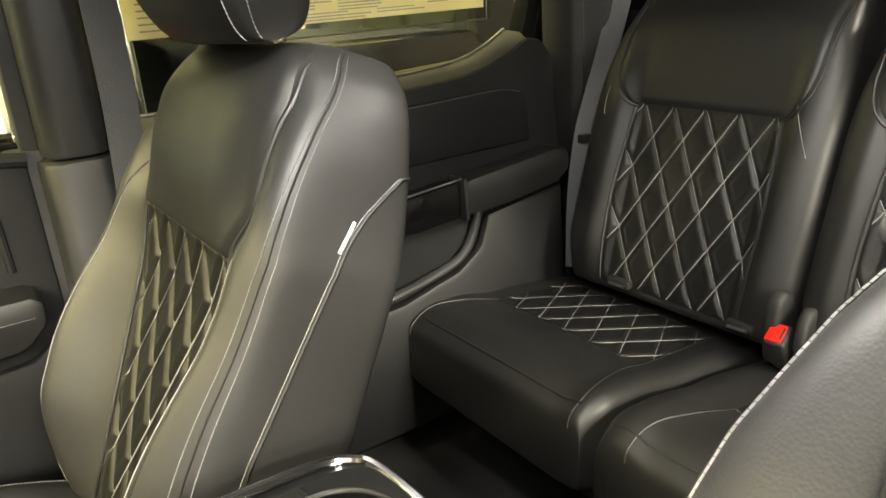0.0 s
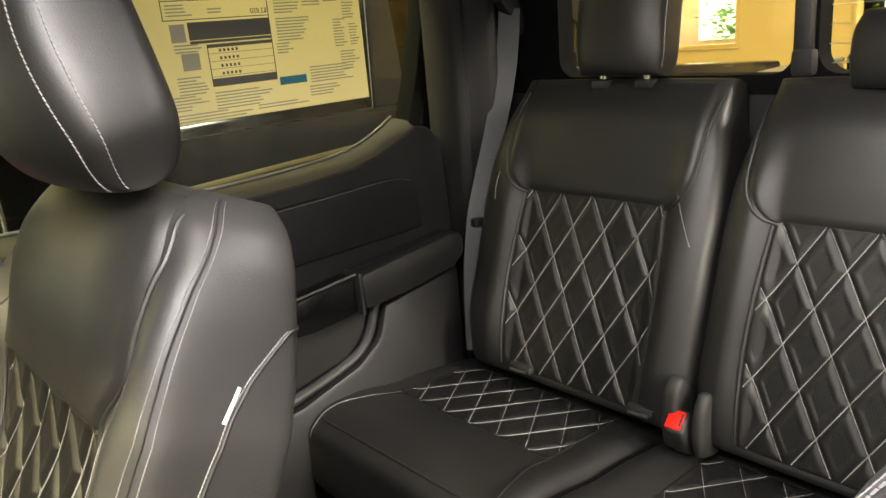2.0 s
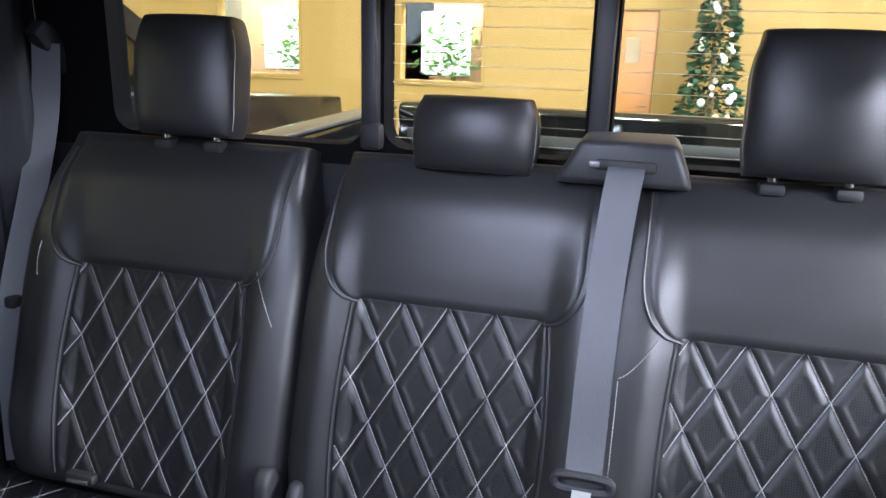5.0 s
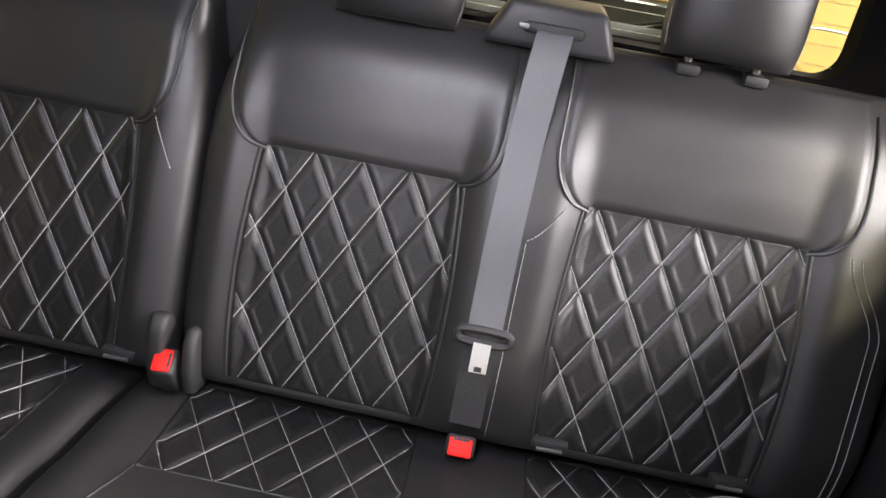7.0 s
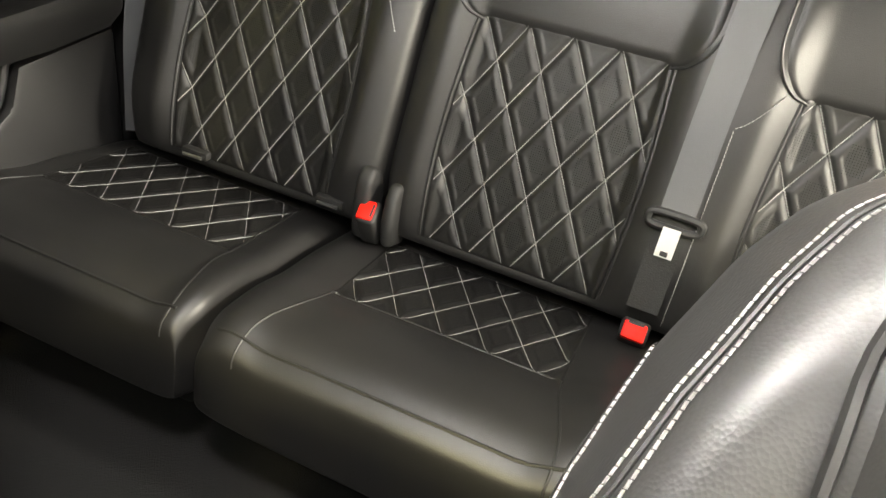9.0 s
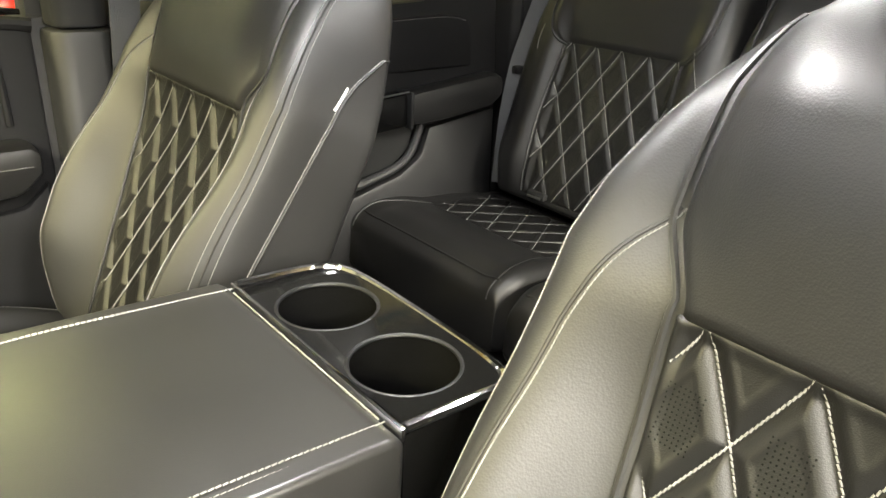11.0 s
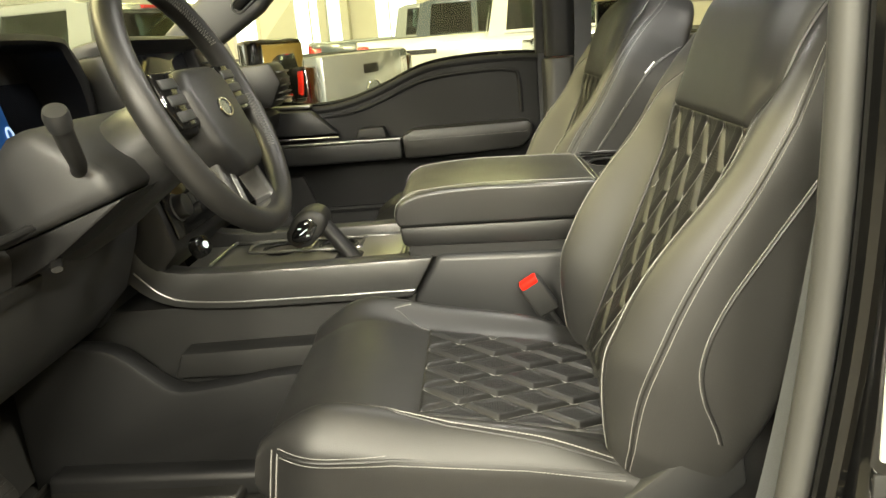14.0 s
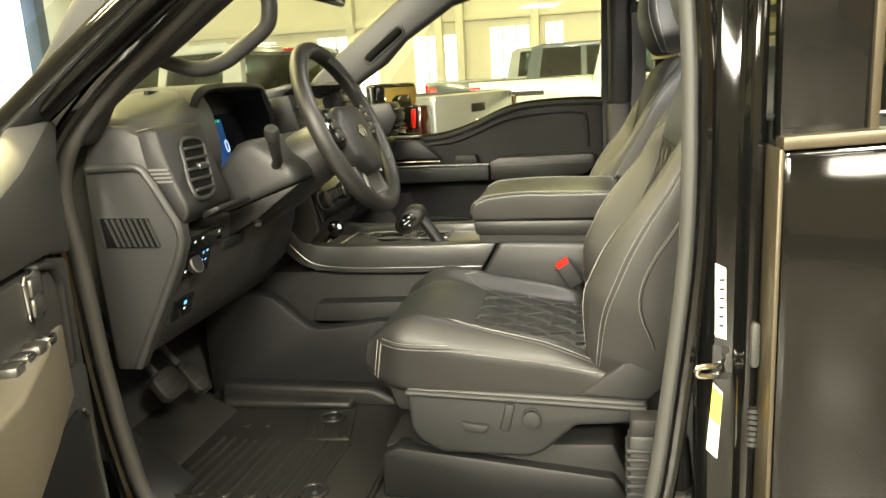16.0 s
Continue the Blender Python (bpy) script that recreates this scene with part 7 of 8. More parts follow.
for k in range(4):
    z = 0.108 - k * 0.0125
    ink(0.130, 0.256, z, z + 0.001, INK_SOFT)
    for j in range(5):
        ink(0.150 + j * 0.008, 0.154 + j * 0.008, z + 0.003, z + 0.0075, INK)
rng = random.Random(4)
for x0, x1, z0, z1 in ((0.270, 0.325, 0.165, 0.215), (0.330, 0.372, 0.175, 0.215), (0.378, 0.410, 0.180, 0.215), (0.420, 0.448, 0.150, 0.215), (0.270, 0.345, 0.120, 0.158), (0.395, 0.425, 0.100, 0.150), (0.330, 0.440, 0.040, 0.070), (0.020, 0.120, 0.020, 0.045), (0.130, 0.255, 0.020, 0.046), (0.066, 0.120, 0.045, 0.075), (0.190, 0.250, 0.200, 0.208),
                       (0.020, 0.200, 0.004, 0.016), (0.210, 0.320, 0.006, 0.016), (0.325, 0.400, 0.020, 0.036), (0.405, 0.450, 0.060, 0.092), (0.432, 0.455, 0.100, 0.140), (0.066, 0.118, 0.172, 0.188), (0.140, 0.180, 0.172, 0.180), (0.266, 0.300, 0.098, 0.116), (0.070, 0.124, 0.112, 0.126)):
    z = z1
    while z > z0:
        ink(x0, x0 + (x1 - x0) * rng.uniform(0.6, 1.0), z - 0.0022, z, INK_SOFT, "print_line")
        z -= 0.0052
for txt, x, z, size in (("19", 0.238, 0.212, 0.026), ("$4,500", 0.110, 0.205, 0.013), ("$2,850", 0.238, 0.172, 0.012)):
    cu = bpy.data.curves.new("printed_number", "FONT")
    cu.body, cu.size, cu.align_x, cu.align_y = txt, size, "CENTER", "CENTER"
    cu.materials.append(INK)
    ob = new("printed_number", cu)
    ob.parent = st
    ob.matrix_parent_inverse = st.matrix_world.inverted()
    ob.matrix_world = Matrix.Translation((SX0 + x * SHRINK, YS - 0.0009, SZ0 + z)) @ Matrix.Rotation(radians(90), 4, "X") @ Matrix.Diagonal((-1, 1, 1, 1))
# a second sheet nearer the front of the window
s2 = thing("window_sticker", (0.30, 0.872, 1.51), "second printed label in a clear sleeve on the rear door glass", "price label")
part("sheet", box(0.170, 0.372, YS, YS + 0.0008, SZ0, SZ1 - 0.01), PAPER, s2)
part("heading", box(0.175, 0.366, YS - 0.0006, YS - 0.0001, SZ1 - 0.075, SZ1 - 0.02), INK_BLUE, s2)
part("heading", box(0.175, 0.366, YS - 0.0006, YS - 0.0001, SZ1 - 0.10, SZ1 - 0.09), INK, s2)
for k in range(14):
    part("print_line", box(0.19, 0.19 + 0.16 * rng.uniform(0.6, 1), YS - 0.0006, YS - 0.0001, SZ0 + 0.01 + k * 0.010, SZ0 + 0.0125 + k * 0.010), INK_SOFT, s2)

# ---- open driver's door ----
od = thing("door_4", (-0.97, -0.92, 0.62), "black driver's door standing wide open, with a switch panel", "door", kind="structure")
HM = Matrix.Translation((-0.985, -0.925, 0)) @ Matrix.Rotation(radians(-70), 4, "Z")
# Charcoal door plastic made paler: the light on the open door is in it.
DOOR_LIT = surface("lit_door_plastic", (0.036, 0.036, 0.036), 0.50, spec=0.45, vary=0.12, grain=1200, bump=0.25, dist=0.0004)
# Armrest colour that carries the tan light falling on it.
ARM_LIT = surface("lit_satin_trim", (0.16, 0.145, 0.115), 0.42, vary=0.12, grain=1200, bump=0.2, dist=0.0004)


def odp(name, pts, y0, y1, r, mat, label="", parent=None):
    """A moulding of the open door, drawn along the closed door's plane and swung open. y grows to the inside."""
    return part(name, moved(prism(pts, "y", y0, y1, r), HM), mat, parent or od, label)


odp("trim_panel", [(0.02, 0.72), (0.015, 1.245), (0.10, 1.262), (1.05, 1.27), (1.05, 0.72)], 0.0, 0.062, 0.010, DOOR_LIT)
odp("upper_trim", [(0.015, 1.25), (0.01, 1.40), (-0.02, 1.47), (0.02, 1.47), (0.16, 1.405), (0.26, 1.375), (0.40, 1.36), (0.60, 1.41), (1.05, 1.42), (1.05, 1.275), (0.10, 1.267)], 0.005, 0.072, 0.012, DOOR_LIT, "charcoal upper door trim")
odp("switch_bowl", [(0.120, 1.10), (0.108, 1.22), (0.135, 1.252), (0.20, 1.262), (0.62, 1.262), (0.66, 1.10)], 0.055, 0.074, 0.014, DOOR_LIT)
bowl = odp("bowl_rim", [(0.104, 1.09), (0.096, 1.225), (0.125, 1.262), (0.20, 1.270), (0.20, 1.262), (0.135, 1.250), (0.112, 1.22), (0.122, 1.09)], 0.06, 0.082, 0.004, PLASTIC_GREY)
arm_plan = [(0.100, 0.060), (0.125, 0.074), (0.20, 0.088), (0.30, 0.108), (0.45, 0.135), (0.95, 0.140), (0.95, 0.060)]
arm = part("armrest", moved(prism(arm_plan, "z", 1.035, 1.163, 0.012, 3), HM), ARM_LIT, od, "satin armrest with its lit bronze-grey tone painted on")
odp("lock_bezel", [(0.188, 1.200), (0.182, 1.255), (0.192, 1.264), (0.240, 1.264), (0.248, 1.255), (0.246, 1.200), (0.236, 1.192), (0.196, 1.192)], 0.072, 0.079, 0.003, CHROME, "chrome lock switch bezel")
for z in (1.202, 1.231):
    odp("lock_switch", [(0.197, z), (0.197, z + 0.026), (0.235, z + 0.026), (0.237, z)], 0.076, 0.083, 0.003, SATIN)
for k in range(4):
    part("window_switch", moved(box(0.22 + k * 0.040, 0.250 + k * 0.040, 0.072, 0.100, 1.160, 1.176, 0.005), HM), CHROME if k % 2 == 0 else SATIN, arm)
odp("lower_moulding", [(0.03, 0.74), (0.03, 1.06), (0.10, 1.08), (0.95, 1.03), (0.95, 0.74)], 0.055, 0.068, 0.006, DOOR_LIT)
grille = odp("speaker_grille", [(0.06, 0.66), (0.085, 0.99), (0.115, 1.012), (0.40, 1.00), (0.40, 0.66)], 0.066, 0.078, 0.006, PLASTIC)
part("grille_trim", moved(tube([(0.064, 0.080, 0.70), (0.086, 0.080, 0.985), (0.112, 0.080, 1.008)], 0.003, 6), HM), SATIN, grille)
odp("outer_skin", [(0.0, 0.42), (0.0, 1.36), (0.25, 1.33), (0.40, 1.35), (0.60, 1.41), (1.08, 1.42), (1.08, 0.42)], -0.075, 0.0, 0.014, PAINT)
part("check_strap", box(-1.0, -0.93, -0.945, -0.930, 1.0, 1.02, 0.003), SATIN, od)
for z in (0.82, 1.22):
    part("hinge", box(-1.0, -0.965, -0.945, -0.90, z - 0.04, z + 0.04, 0.006), PAINT, od)


# ---- outside of the truck: its own bed and mirror ----
bed = thing("truck_bed", (2.2, 0, 0.5), "black pickup bed with satin rails behind the cab", "truck bed")
part("bed_floor", box(1.30, 3.05, -0.82, 0.82, 0.80, 0.84), DARK, bed)
part("bulkhead", box(1.29, 1.33, -0.95, 0.95, 0.5, 1.36, 0.01), PAINT, bed)
for s in (-1, 1):
    part("bed_side", prism([(1.29, 0.55), (1.29, 1.385), (3.06, 1.395), (3.06, 0.62)] + [(2.10 + 0.50 * math.cos(a), 0.42 + 0.50 * math.sin(a)) for a in np.linspace(0.35, math.pi - 0.28, 12)], "y", s * 0.80, s * 0.985, 0.02), PAINT, bed)
    part("rail_cap", prism([(1.30, 1.386), (1.30, 1.402), (3.05, 1.412), (3.05, 1.396)], "y", s * 0.80, s * 0.90, 0.005), SATIN, bed)
gate = part("tailgate", prism([(3.02, 0.75), (3.02, 1.425), (3.10, 1.435), (3.09, 0.75)], "y", -0.79, 0.79, 0.02), PAINT, bed)
for k in range(4):
    part("gate_rib", box(3.005, 3.022, -0.74, 0.74, 0.95 + k * 0.11, 1.0 + k * 0.11, 0.006), DARK, gate)
solid("trim", box(-0.7, 1.28, -0.86, 0.86, 1.932, 1.975, 0.02), PAINT, "glossy black painted cab roof", kind="structure")
mir = thing("side_mirror", (-0.80, 1.15, 1.25), "black passenger's side mirror with a chrome-edged glass", "mirror")
part("arm", prism([(-0.95, 1.24), (-0.95, 1.32), (-0.80, 1.33), (-0.78, 1.26)], "y", 0.90, 1.08, 0.015), GLOSS, mir)
part("shell", prism([(-0.900, 0.925), (-0.866, 0.925), (-0.772, 1.165), (-0.800, 1.190), (-0.930, 1.185), (-0.965, 1.050)], "z", 1.285, 1.503, 0.022, 3), GLOSS, mir)
MIRROR = surface("mirror_glass", (0.85, 0.86, 0.86), 0.02, metal=1.0, vary=0.02, bump=0, rough_vary=0.01)
part("mirror_glass", moved(box(-0.004, 0.004, -0.112, 0.112, -0.092, 0.092, 0.003), Matrix.Translation((-0.814, 1.045, 1.394)) @ Matrix.Rotation(radians(-21.4), 4, "Z")), MIRROR, mir)


# ---- pickups standing in the hall ----
def lacquer(name, colour):
    return surface(name, colour, spec=0.15 if colour[0] < 0.02 else 0.5, rough=0.10 if colour[0] < 0.02 else 0.22, vary=0.04, bump=0.0, coat=0.0 if colour[0] < 0.02 else 0.8, rough_vary=0.02)


TINTED = pane("tinted_glass", (0.42, 0.46, 0.42), 0.10)
TYRE = surface("tyre_rubber", (0.015, 0.015, 0.015), 0.8, vary=0.2, grain=200, bump=0.4)
LAMP_SMOKED = surface("smoked_red_lamp", (0.030, 0.006, 0.005), 0.15, vary=0.1, bump=0, coat=0.5)
LAMP_RED = surface("red_lamp", (0.55, 0.015, 0.01), 0.15, vary=0.1, bump=0, coat=0.6)
ALLOY = surface("alloy_rim", (0.30, 0.30, 0.30), 0.35, metal=0.8, vary=0.1, bump=0)


BLACK_PAINT = lacquer("black_lacquer", (0.006, 0.006, 0.006))


def pickup(x, y, turn, paint, label, tall=1.0, lamps=None):
    """A crew cab pickup, 5.8 m long, nose along its own +x; (x, y) is the middle of its tail."""
    t = thing("pickup_truck", (x, y, 0), label, "pickup truck", "parked pickups")
    M = Matrix.Translation((x, y, 0)) @ Matrix.Rotation(radians(turn), 4, "Z") @ Matrix.Diagonal((1, 1, tall, 1))

    def add(name, bm, mat, parent=t, lab=""):
        return part(name, moved(bm, M), mat, parent, lab)

    def wheel_arch(cx):
        return [(cx - 0.50 * math.cos(a), 0.42 + 0.50 * math.sin(a)) for a in np.linspace(0.05, math.pi - 0.05, 10)]
    low = [(0.02, 0.55)] + wheel_arch(1.20) + wheel_arch(4.85) + [(5.75, 0.50), (5.80, 0.85), (5.74, 1.18), (4.35, 1.28), (3.95, 1.32), (1.72, 1.34), (1.70, 1.40), (0.03, 1.40), (0.0, 1.2)]
    body = add("body", prism(low, "y", -0.98, 0.98, 0.03), paint)
    add("chassis", box(0.3, 5.5, -0.80, 0.80, 0.38, 0.72, 0.02), DARK)
    # cabin, narrowing to the roof: roof, pillars, belt and clear panes
    prof = [(1.84, 1.83), (1.90, 1.905), (2.05, 1.945), (3.02, 1.945), (3.22, 1.905), (3.40, 1.80), (3.36, 1.78), (3.16, 1.86), (2.02, 1.865)]
    add("roof", prism(prof, "y", -0.74, 0.74, 0.012), paint)
    add("third_brake_lamp", box(1.845, 1.875, -0.15, 0.15, 1.872, 1.898, 0.006), LAMP_RED)

    def slab(pts, s, mat, name, push=0.012, thick=0.05):
        bm = bmesh.new()
        face, back = [], []
        for px_, pz in pts:
            yy = 0.93 - (pz - 1.30) / 0.60 * 0.19
            face.append(bm.verts.new((px_, s * (yy + push), pz)))
            back.append(bm.verts.new((px_, s * (yy - thick), pz)))
        bm.faces.new(face)
        bm.faces.new(back[::-1])
        for i in range(len(pts)):
            bm.faces.new((face[i], back[i], back[(i + 1) % len(pts)], face[(i + 1) % len(pts)]))
        bmesh.ops.recalc_face_normals(bm, faces=bm.faces)
        return add(name, bm, mat)
    for s in (-1, 1):
        slab([(1.72, 1.28), (1.75, 1.405), (3.62, 1.405), (4.06, 1.31), (4.02, 1.27)], s, paint, "belt_panel", 0.02)
        slab([(1.75, 1.40), (1.86, 1.90), (2.05, 1.90), (1.98, 1.40)], s, paint, "pillar")
        slab([(2.70, 1.40), (2.70, 1.88), (2.80, 1.88), (2.80, 1.40)], s, paint, "pillar")
        slab([(3.58, 1.40), (3.10, 1.86), (3.24, 1.90), (4.06, 1.33), (3.96, 1.30)], s, paint, "pillar")
        slab([(1.97, 1.40), (2.02, 1.86), (2.72, 1.87), (2.72, 1.40)], s, TINTED, "window", 0.004, 0.006).visible_shadow = False
        slab([(2.78, 1.40), (2.78, 1.87), (3.13, 1.86), (3.60, 1.40)], s, TINTED, "window", 0.004, 0.006).visible_shadow = False
        add("seat", box(2.88, 3.04, s * 0.16, s * 0.64, 1.25, 1.56, 0.05), DARK)
        add("headrest", box(2.86, 2.95, s * 0.29, s * 0.51, 1.57, 1.72, 0.03), DARK)
        add("door_line", box(2.745, 2.752, s * 0.978, s * 0.984, 0.65, 1.33), DARK)
        for dx in (2.05, 2.95):
            add("door_handle", box(dx, dx + 0.18, s * 0.975, s * 1.005, 1.13, 1.165, 0.008), paint)
        add("belt_moulding", box(1.95, 3.60, s * 0.925, s * 0.945, 1.352, 1.372, 0.004), SATIN)
        add("tail_lamp", box(-0.012, 0.16, s * 0.83, s * 0.992, 0.98, 1.34, 0.02), lamps or LAMP_RED)
        add("side_mirror", box(3.35, 3.48, s * 0.98, s * 1.22, 1.30, 1.52, 0.03), DARK)
        if paint is not BLACK_PAINT:
            add("badge_bar", box(0.55, 1.05, s * 0.981, s * 0.985, 1.19, 1.25), DARK)
        for cx in (1.20, 4.85):
            w = add("wheel", moved(disc((0, 0, 0), (0, 1, 0), 0.41, 0.27, 36, bevel=0.03), Matrix.Translation((cx, s * 0.82 - 0.135, 0.41))), TYRE)
            add("rim", moved(disc((0, 0, 0), (0, s, 0), 0.25, 0.02, 24, 0.23), Matrix.Translation((cx, s * 0.955, 0.41))), ALLOY, w)
    add("rear_glass", prism([(1.765, 1.40), (1.855, 1.86), (1.849, 1.86), (1.759, 1.40)], "y", -0.72, 0.72, 0.0), TINTED).visible_shadow = False
    add("rear_seat", box(1.98, 2.14, -0.62, 0.62, 1.25, 1.54, 0.05), DARK)
    add("windscreen", prism([(3.34, 1.83), (4.02, 1.33), (4.025, 1.336), (3.345, 1.836)], "y", -0.72, 0.72, 0.0), TINTED).visible_shadow = False
    tg_ = add("tailgate", box(-0.035, 0.02, -0.80, 0.80, 0.80, 1.395, 0.015), paint)
    em = disc((0, 0, 0), (-1, 0, 0), 1, 0.012, 32)
    add("emblem_ring", moved(ring_of((0, 0, 0), (1, 0, 0), 1.0, 0.08, 32, 6), Matrix.Translation((-0.048, 0, 1.12)) @ Matrix.Diagonal((0.1, 0.13, 0.062, 1))), CHROME, tg_)
    add("emblem", moved(em, Matrix.Translation((-0.035, 0, 1.12)) @ Matrix.Diagonal((1, 0.13, 0.062, 1))), SILVER, tg_, "plain oval emblem")
    add("tailgate_handle", box(-0.042, -0.03, -0.14, 0.14, 1.24, 1.31, 0.01), DARK, tg_)
    add("bed_well", box(0.08, 1.68, -0.78, 0.78, 1.397, 1.404), DARK)
    add("rear_bumper", box(-0.20, 0.10, -0.96, 0.96, 0.52, 0.74, 0.04), ALLOY)
    add("front_bumper", box(5.70, 5.92, -0.96, 0.96, 0.48, 0.74, 0.05), DARK)
    add("grille", box(5.76, 5.82, -0.62, 0.62, 0.80, 1.14, 0.03), DARK)
    for s in (-1, 1):
        add("headlamp", box(5.62, 5.80, s * 0.64, s * 0.95, 0.92, 1.14, 0.03), ALLOY)
    return t


pickup(-1.01, 4.45, 164, lacquer("grey_lacquer", (0.27, 0.28, 0.27)), "grey pickup with its tailgate towards the cab", lamps=LAMP_SMOKED)
pickup(-1.70, 9.73, 0, lacquer("white_lacquer", (0.74, 0.74, 0.66)), "white crew cab pickup parked sideways", 1.05)
pickup(-2.85, 12.35, 0, lacquer("blue_grey_lacquer", (0.08, 0.10, 0.12)), "dark blue-grey pickup parked in a row", 1.06)
pickup(-3.46, 15.0, 0, lacquer("silver_lacquer", (0.40, 0.42, 0.41)), "silver-grey pickup parked in a row", 1.09)
pickup(-9.6, 13.4, 0, lacquer("pale_lacquer", (0.55, 0.56, 0.54)), "pale pickup parked in a row")
pickup(0.20, 3.30, 0, BLACK_PAINT, "black crew cab pickup parked alongside")
pickup(7.9, 12.6, 200, lacquer("ivory_lacquer", (0.66, 0.64, 0.56)), "pale pickup parked near the rear wall")

# ---- rear wall: offices, door, tree ----
WOOD = surface("brown_door_wood", (0.44, 0.19, 0.045), 0.45, vary=0.25, vary_scale=5, grain=60, bump=0.2, stretch=(1, 1, 0.1))
SHELF = surface("brown_office_wall", (0.30, 0.19, 0.10), 0.7, vary=0.2, vary_scale=3, grain=80, bump=0.1)
LEAF = surface("green_leaf", (0.16, 0.34, 0.06), 0.6, vary=0.4, vary_scale=20, grain=100, bump=0.3)
GREEN_DAY = glow("green_daylight", (0.56, 0.72, 0.66), 0.42)
dr = thing("door_5", (8.6, 0.08, 0), "closed brown wooden office door with a paper notice", "door", kind="structure")
part("door_leaf", box(8.60, 8.65, -0.15, 0.32, 0.0, 1.99, 0.004), WOOD, dr)
part("door_frame", plate("x", 8.55, 8.70, (-0.18, 0.35, -0.02, 2.03), (-0.155, 0.325, 0.0, 1.995), 0.005), BUFF, dr)
part("door_handle", tube([(8.60, -0.09, 1.0), (8.56, -0.09, 1.0), (8.56, -0.02, 1.0)], 0.01, 8), SATIN, dr)
part("notice", box(8.594, 8.599, 0.02, 0.17, 1.45, 1.72), PAPER, dr, "white paper notice")
for i, (y0, y1, z0, z1) in enumerate(((1.74, 2.74, 1.16, 2.05), (4.02, 5.15, 1.16, 2.08))):
    w = thing("window_%d" % (i + 11), (8.58, (y0 + y1) / 2, z0), "office window in the rear wall, lit from within", "window", kind="structure")
    part("window_frame", plate("x", 8.565, 8.64, (y0 - 0.02, y1 + 0.02, z0 - 0.02, z1 + 0.02), (y0 + 0.015, y1 - 0.015, z0 + 0.015, z1 - 0.015), 0.004), BUFF, w)
    part("window_sill", box(8.55, 8.60, y0 - 0.03, y1 + 0.03, z0 - 0.045, z0 - 0.025, 0.006), BUFF, w)
    part("pane", box(8.66, 8.664, y0, y1, z0, z1), GLASS, w).visible_shadow = False
    off = thing("office_cabinet", (9.8, (y0 + y1) / 2, 0), "brown office shelf wall seen through the window", "shelf wall", "office shelves")
    part("back_panel", box(10.2, 10.25, y0 - 1.2, y1 + 0.6, 0, 2.6), SHELF, off)
    for k in range(3):
        part("shelf", box(9.95, 10.2, y0 - 0.5, y0 + 0.45, 1.0 + k * 0.38, 1.03 + k * 0.38), SHELF, off)
        for j in range(5):
            yy = y0 - 0.4 + j * 0.15
            part("folder", box(9.98, 10.15, yy, yy + 0.05 + 0.02 * (j % 3), 1.03 + k * 0.38, 1.22 + k * 0.38 + 0.03 * ((j + k) % 3)), (DARK, RED, LABEL_W, INK_BLUE, SHELF)[(i + j + k) % 5], off)
    part("outer_window", box(10.18, 10.19, y0 + 0.55, y1 + 0.25, 1.15, 1.98), GREEN_DAY, off, "bright window to the outdoors")
    plant = thing("office_plant", (9.9, y0 + 0.8, 0.9), "green leafy plant in front of a bright window", "plant", "office plants")
    lv, lf = [], []
    for k in range(150):
        c = np.array((9.9 + rng.uniform(-0.15, 0.15), y0 + 0.75 + rng.gauss(0, 0.20), 1.42 + rng.gauss(0, 0.20)))
        a, e = rng.uniform(0, 6.28), rng.uniform(-0.6, 0.9)
        d1 = np.array((math.cos(a) * math.cos(e), math.sin(a) * math.cos(e), math.sin(e))) * 0.13
        d2 = np.cross(d1, (0.3, 0.2, 1.0)) * 0.3
        q = len(lv)
        lv += [c, c + d1 * 0.5 + d2, c + d1, c + d1 * 0.5 - d2]
        lf.append((q, q + 1, q + 2, q + 3))
    tagged(mesh_ob("leaves", lv, lf, LEAF, plant, smooth=False), kind="stuff")
    part("pot", disc((9.9, y0 + 0.85, 0.0), (0, 0, 1), 0.14, 1.15, 20, 0.18), SHELF, plant)
for y in (2.4, 5.2):
    area_lamp("office_light", (9.4, y, 2.9), (9.6, y, 0), 1.5, 0.8, 300, (1.0, 0.86, 0.60))
xt = thing("christmas_tree", (8.05, -0.72, 0), "decorated green Christmas tree with white ornaments", "Christmas tree")
part("trunk", tube([(8.05, -0.72, 0), (8.05, -0.72, 2.5)], [0.05, 0.01], 10), SHELF, xt)
lv, lf = [], []
FIR = surface("fir_needles", (0.02, 0.055, 0.02), 0.7, vary=0.4, vary_scale=20, grain=100, bump=0.3)
for k in range(2600):
    z = 0.35 + 2.2 * rng.random() ** 1.3
    r = (2.65 - z) * 0.165 * math.sqrt(rng.random()) + 0.02
    a = rng.uniform(0, 6.28)
    c = np.array((8.05 + r * math.cos(a), -0.72 + r * math.sin(a), z))
    d1 = np.array((math.cos(a), math.sin(a), rng.uniform(-0.5, 0.2))) * 0.09
    d2 = np.cross(d1, (rng.uniform(-1, 1), rng.uniform(-1, 1), 1.0)) * 0.25
    q = len(lv)
    lv += [c, c + d1 * 0.6 + d2, c + d1, c + d1 * 0.6 - d2]
    lf.append((q, q + 1, q + 2, q + 3))
tagged(mesh_ob("needles", lv, lf, FIR, xt, smooth=False), kind="stuff")
ORN = surface("white_ornament", (0.7, 0.7, 0.66), 0.25, vary=0.1, bump=0)
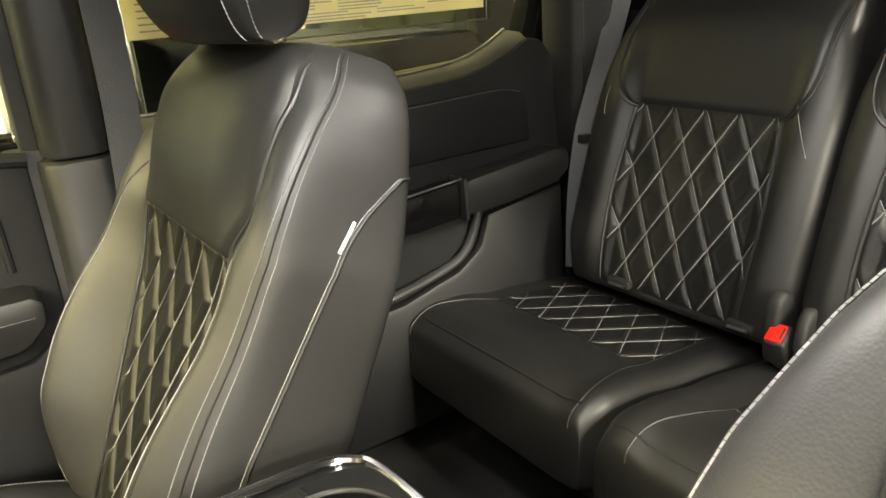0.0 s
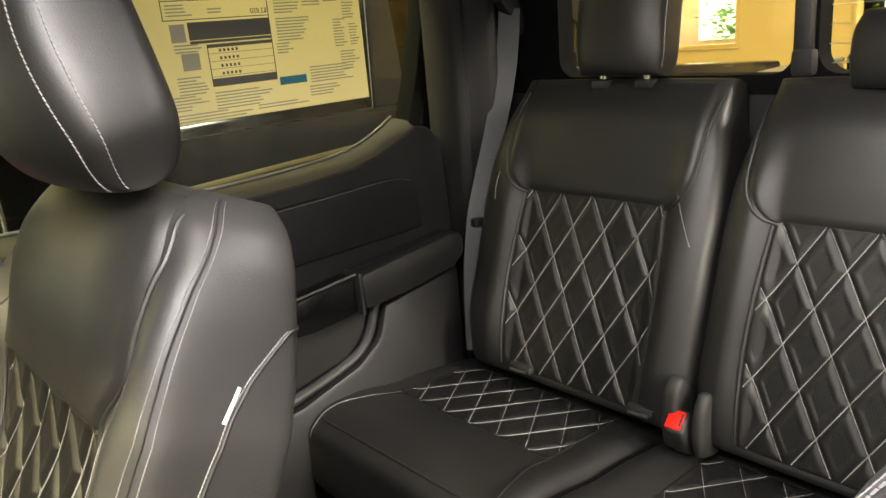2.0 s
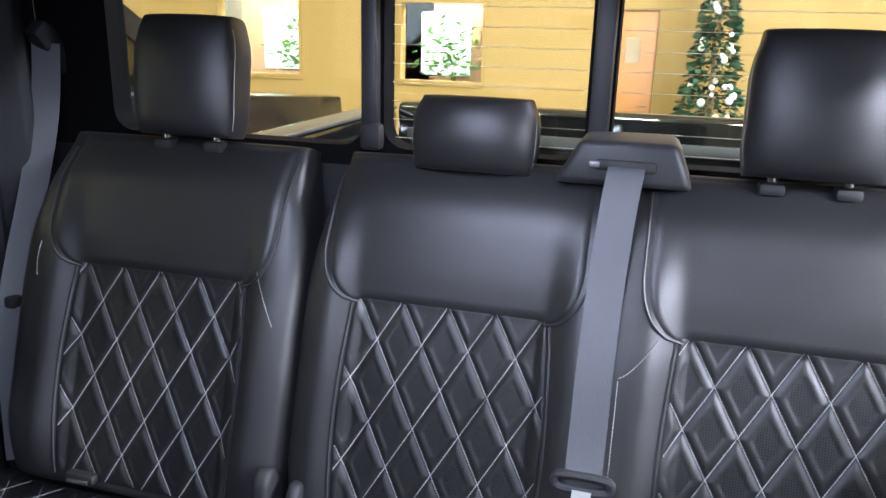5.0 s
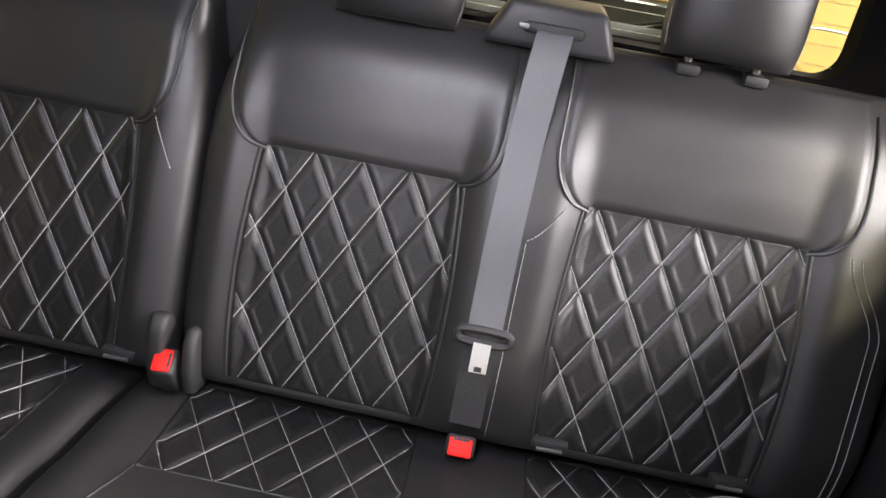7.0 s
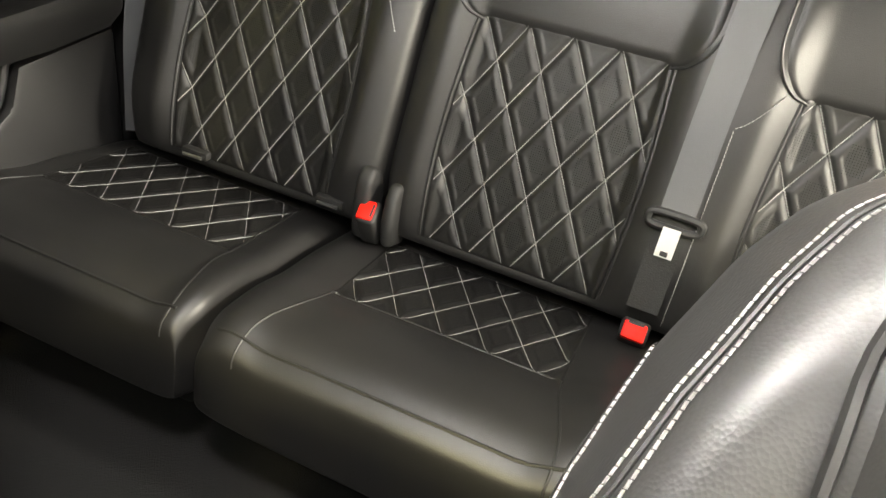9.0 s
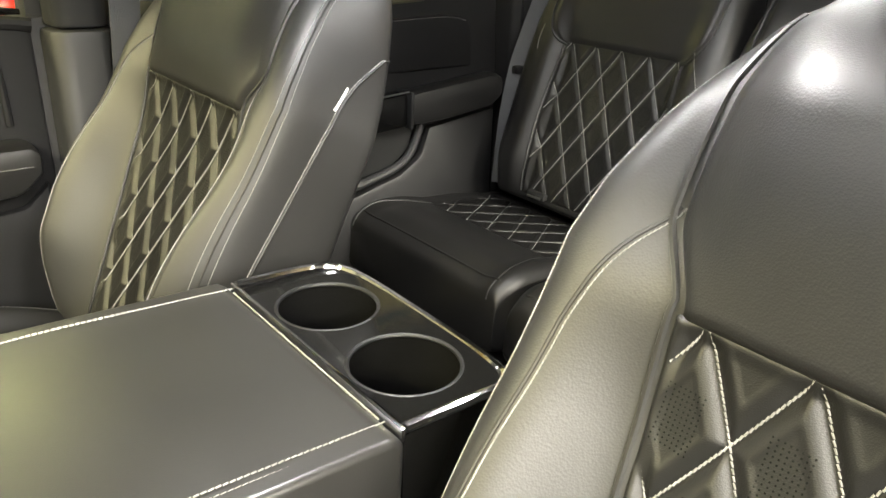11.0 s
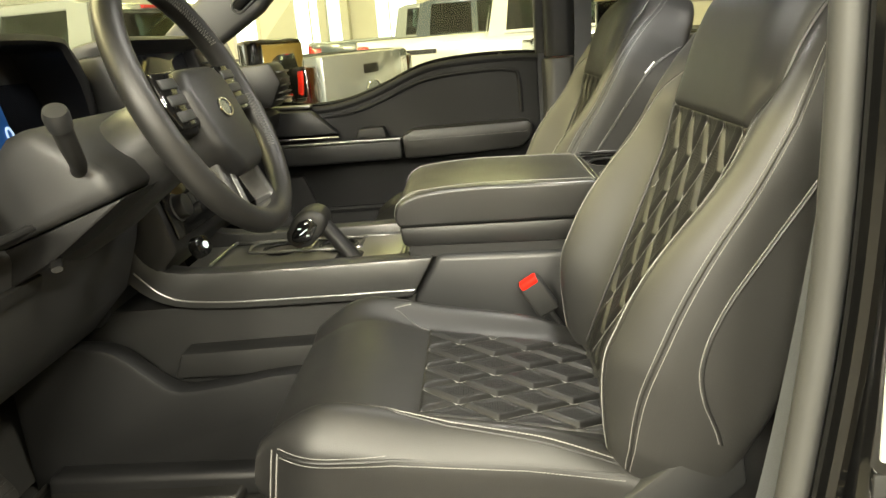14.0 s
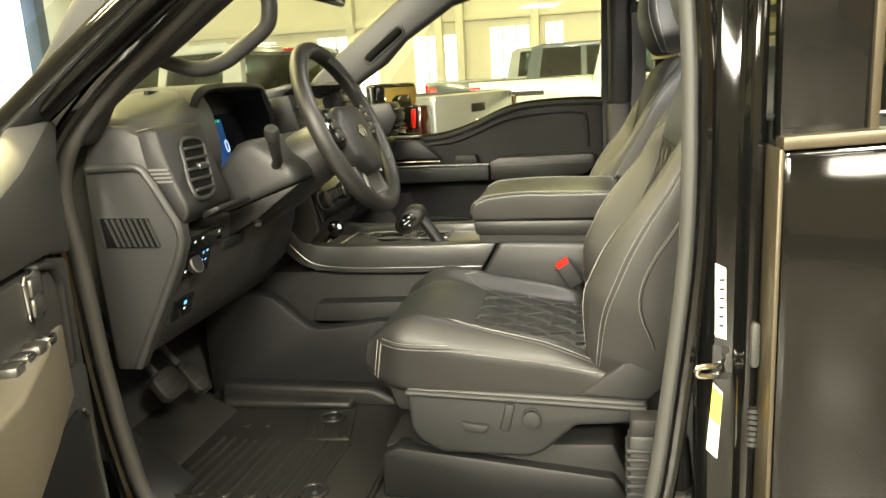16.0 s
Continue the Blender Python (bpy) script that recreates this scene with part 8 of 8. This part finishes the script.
for k in range(46):
    z = 0.5 + 2.0 * rng.random()
    r = (2.65 - z) * 0.165 + 0.01
    a = rng.uniform(2.0, 4.3)
    bm = bmesh.new()
    bmesh.ops.create_icosphere(bm, subdivisions=2, radius=rng.uniform(0.022, 0.045))
    part("ornament", moved(bm, Matrix.Translation((8.05 + r * math.cos(a), -0.72 + r * math.sin(a), z))), ORN, xt)

# ---- low utility cart on the floor behind the bed ----
cart = thing("utility_cart", (7.45, -3.05, 0), "dark low wheeled utility cart on the showroom floor", "cart")
part("platform", box(7.05, 7.85, -3.35, -2.75, 0.42, 0.47, 0.012), DARK, cart)
part("frame", box(7.10, 7.80, -3.30, -2.80, 0.36, 0.42, 0.008), PLASTIC_GREY, cart)
part("push_bar", tube(smooth_line([(7.80, -3.28, 0.45), (7.86, -3.28, 0.95), (7.86, -3.20, 1.00), (7.86, -2.90, 1.00), (7.86, -2.82, 0.95), (7.80, -2.82, 0.45)], 5), 0.016, 10), SATIN, cart)
for cx in (7.20, 7.70):
    for cy in (-3.36, -2.80):
        wl = part("wheel", disc((cx, cy, 0.17), (0, 1, 0), 0.17, 0.07, 28, bevel=0.015), TYRE, cart)
        part("rim", disc((cx, cy - 0.004, 0.17), (0, 1, 0), 0.10, 0.078, 20), ALLOY, wl)
        part("fork", box(cx - 0.02, cx + 0.02, cy + 0.02, cy + 0.05, 0.17, 0.37, 0.004), PLASTIC_GREY, cart)

# ---- nose and wheels that close the truck towards its front and the floor ----
nose = thing("truck_nose", (-2.0, 0, 0.4), "glossy black pickup bonnet and front wings ahead of the windscreen", "truck front")
part("bonnet", prism([(-1.12, 1.315), (-1.46, 1.318), (-2.20, 1.270), (-2.72, 1.190), (-2.78, 1.10), (-2.78, 0.80), (-1.12, 0.95)], "y", -0.80, 0.80, 0.03), PAINT, nose)
for s in (-1, 1):
    arch = [(-2.02 + 0.50 * math.cos(a), 0.42 + 0.50 * math.sin(a)) for a in np.linspace(math.pi - 0.25, 0.25, 12)]
    part("front_wing", prism([(-2.80, 0.62)] + arch + [(-1.12, 0.60), (-1.12, 1.30), (-1.46, 1.30), (-2.20, 1.245), (-2.70, 1.165), (-2.80, 1.08)], "y", s * 0.80, s * 0.93, 0.015), PAINT, nose)
    for x, owner in ((-2.02, nose), (2.10, bed)):
        w = part("wheel", disc((x, s * 0.66, 0.41), (0, s, 0), 0.41, 0.26, 40, bevel=0.03), TYRE, owner)
        part("rim", disc((x, s * 0.915, 0.41), (0, s, 0), 0.25, 0.012, 28, 0.23), ALLOY, w)
    part("axle_end", tube([(2.10, 0, 0.41), (2.10, s * 0.70, 0.41)], 0.05, 12), DARK, bed)
    part("axle_end", tube([(-2.02, 0, 0.41), (-2.02, s * 0.70, 0.41)], 0.05, 12), DARK, nose)
part("bumper", box(-2.93, -2.74, -0.92, 0.92, 0.50, 0.74, 0.04), DARK, nose)
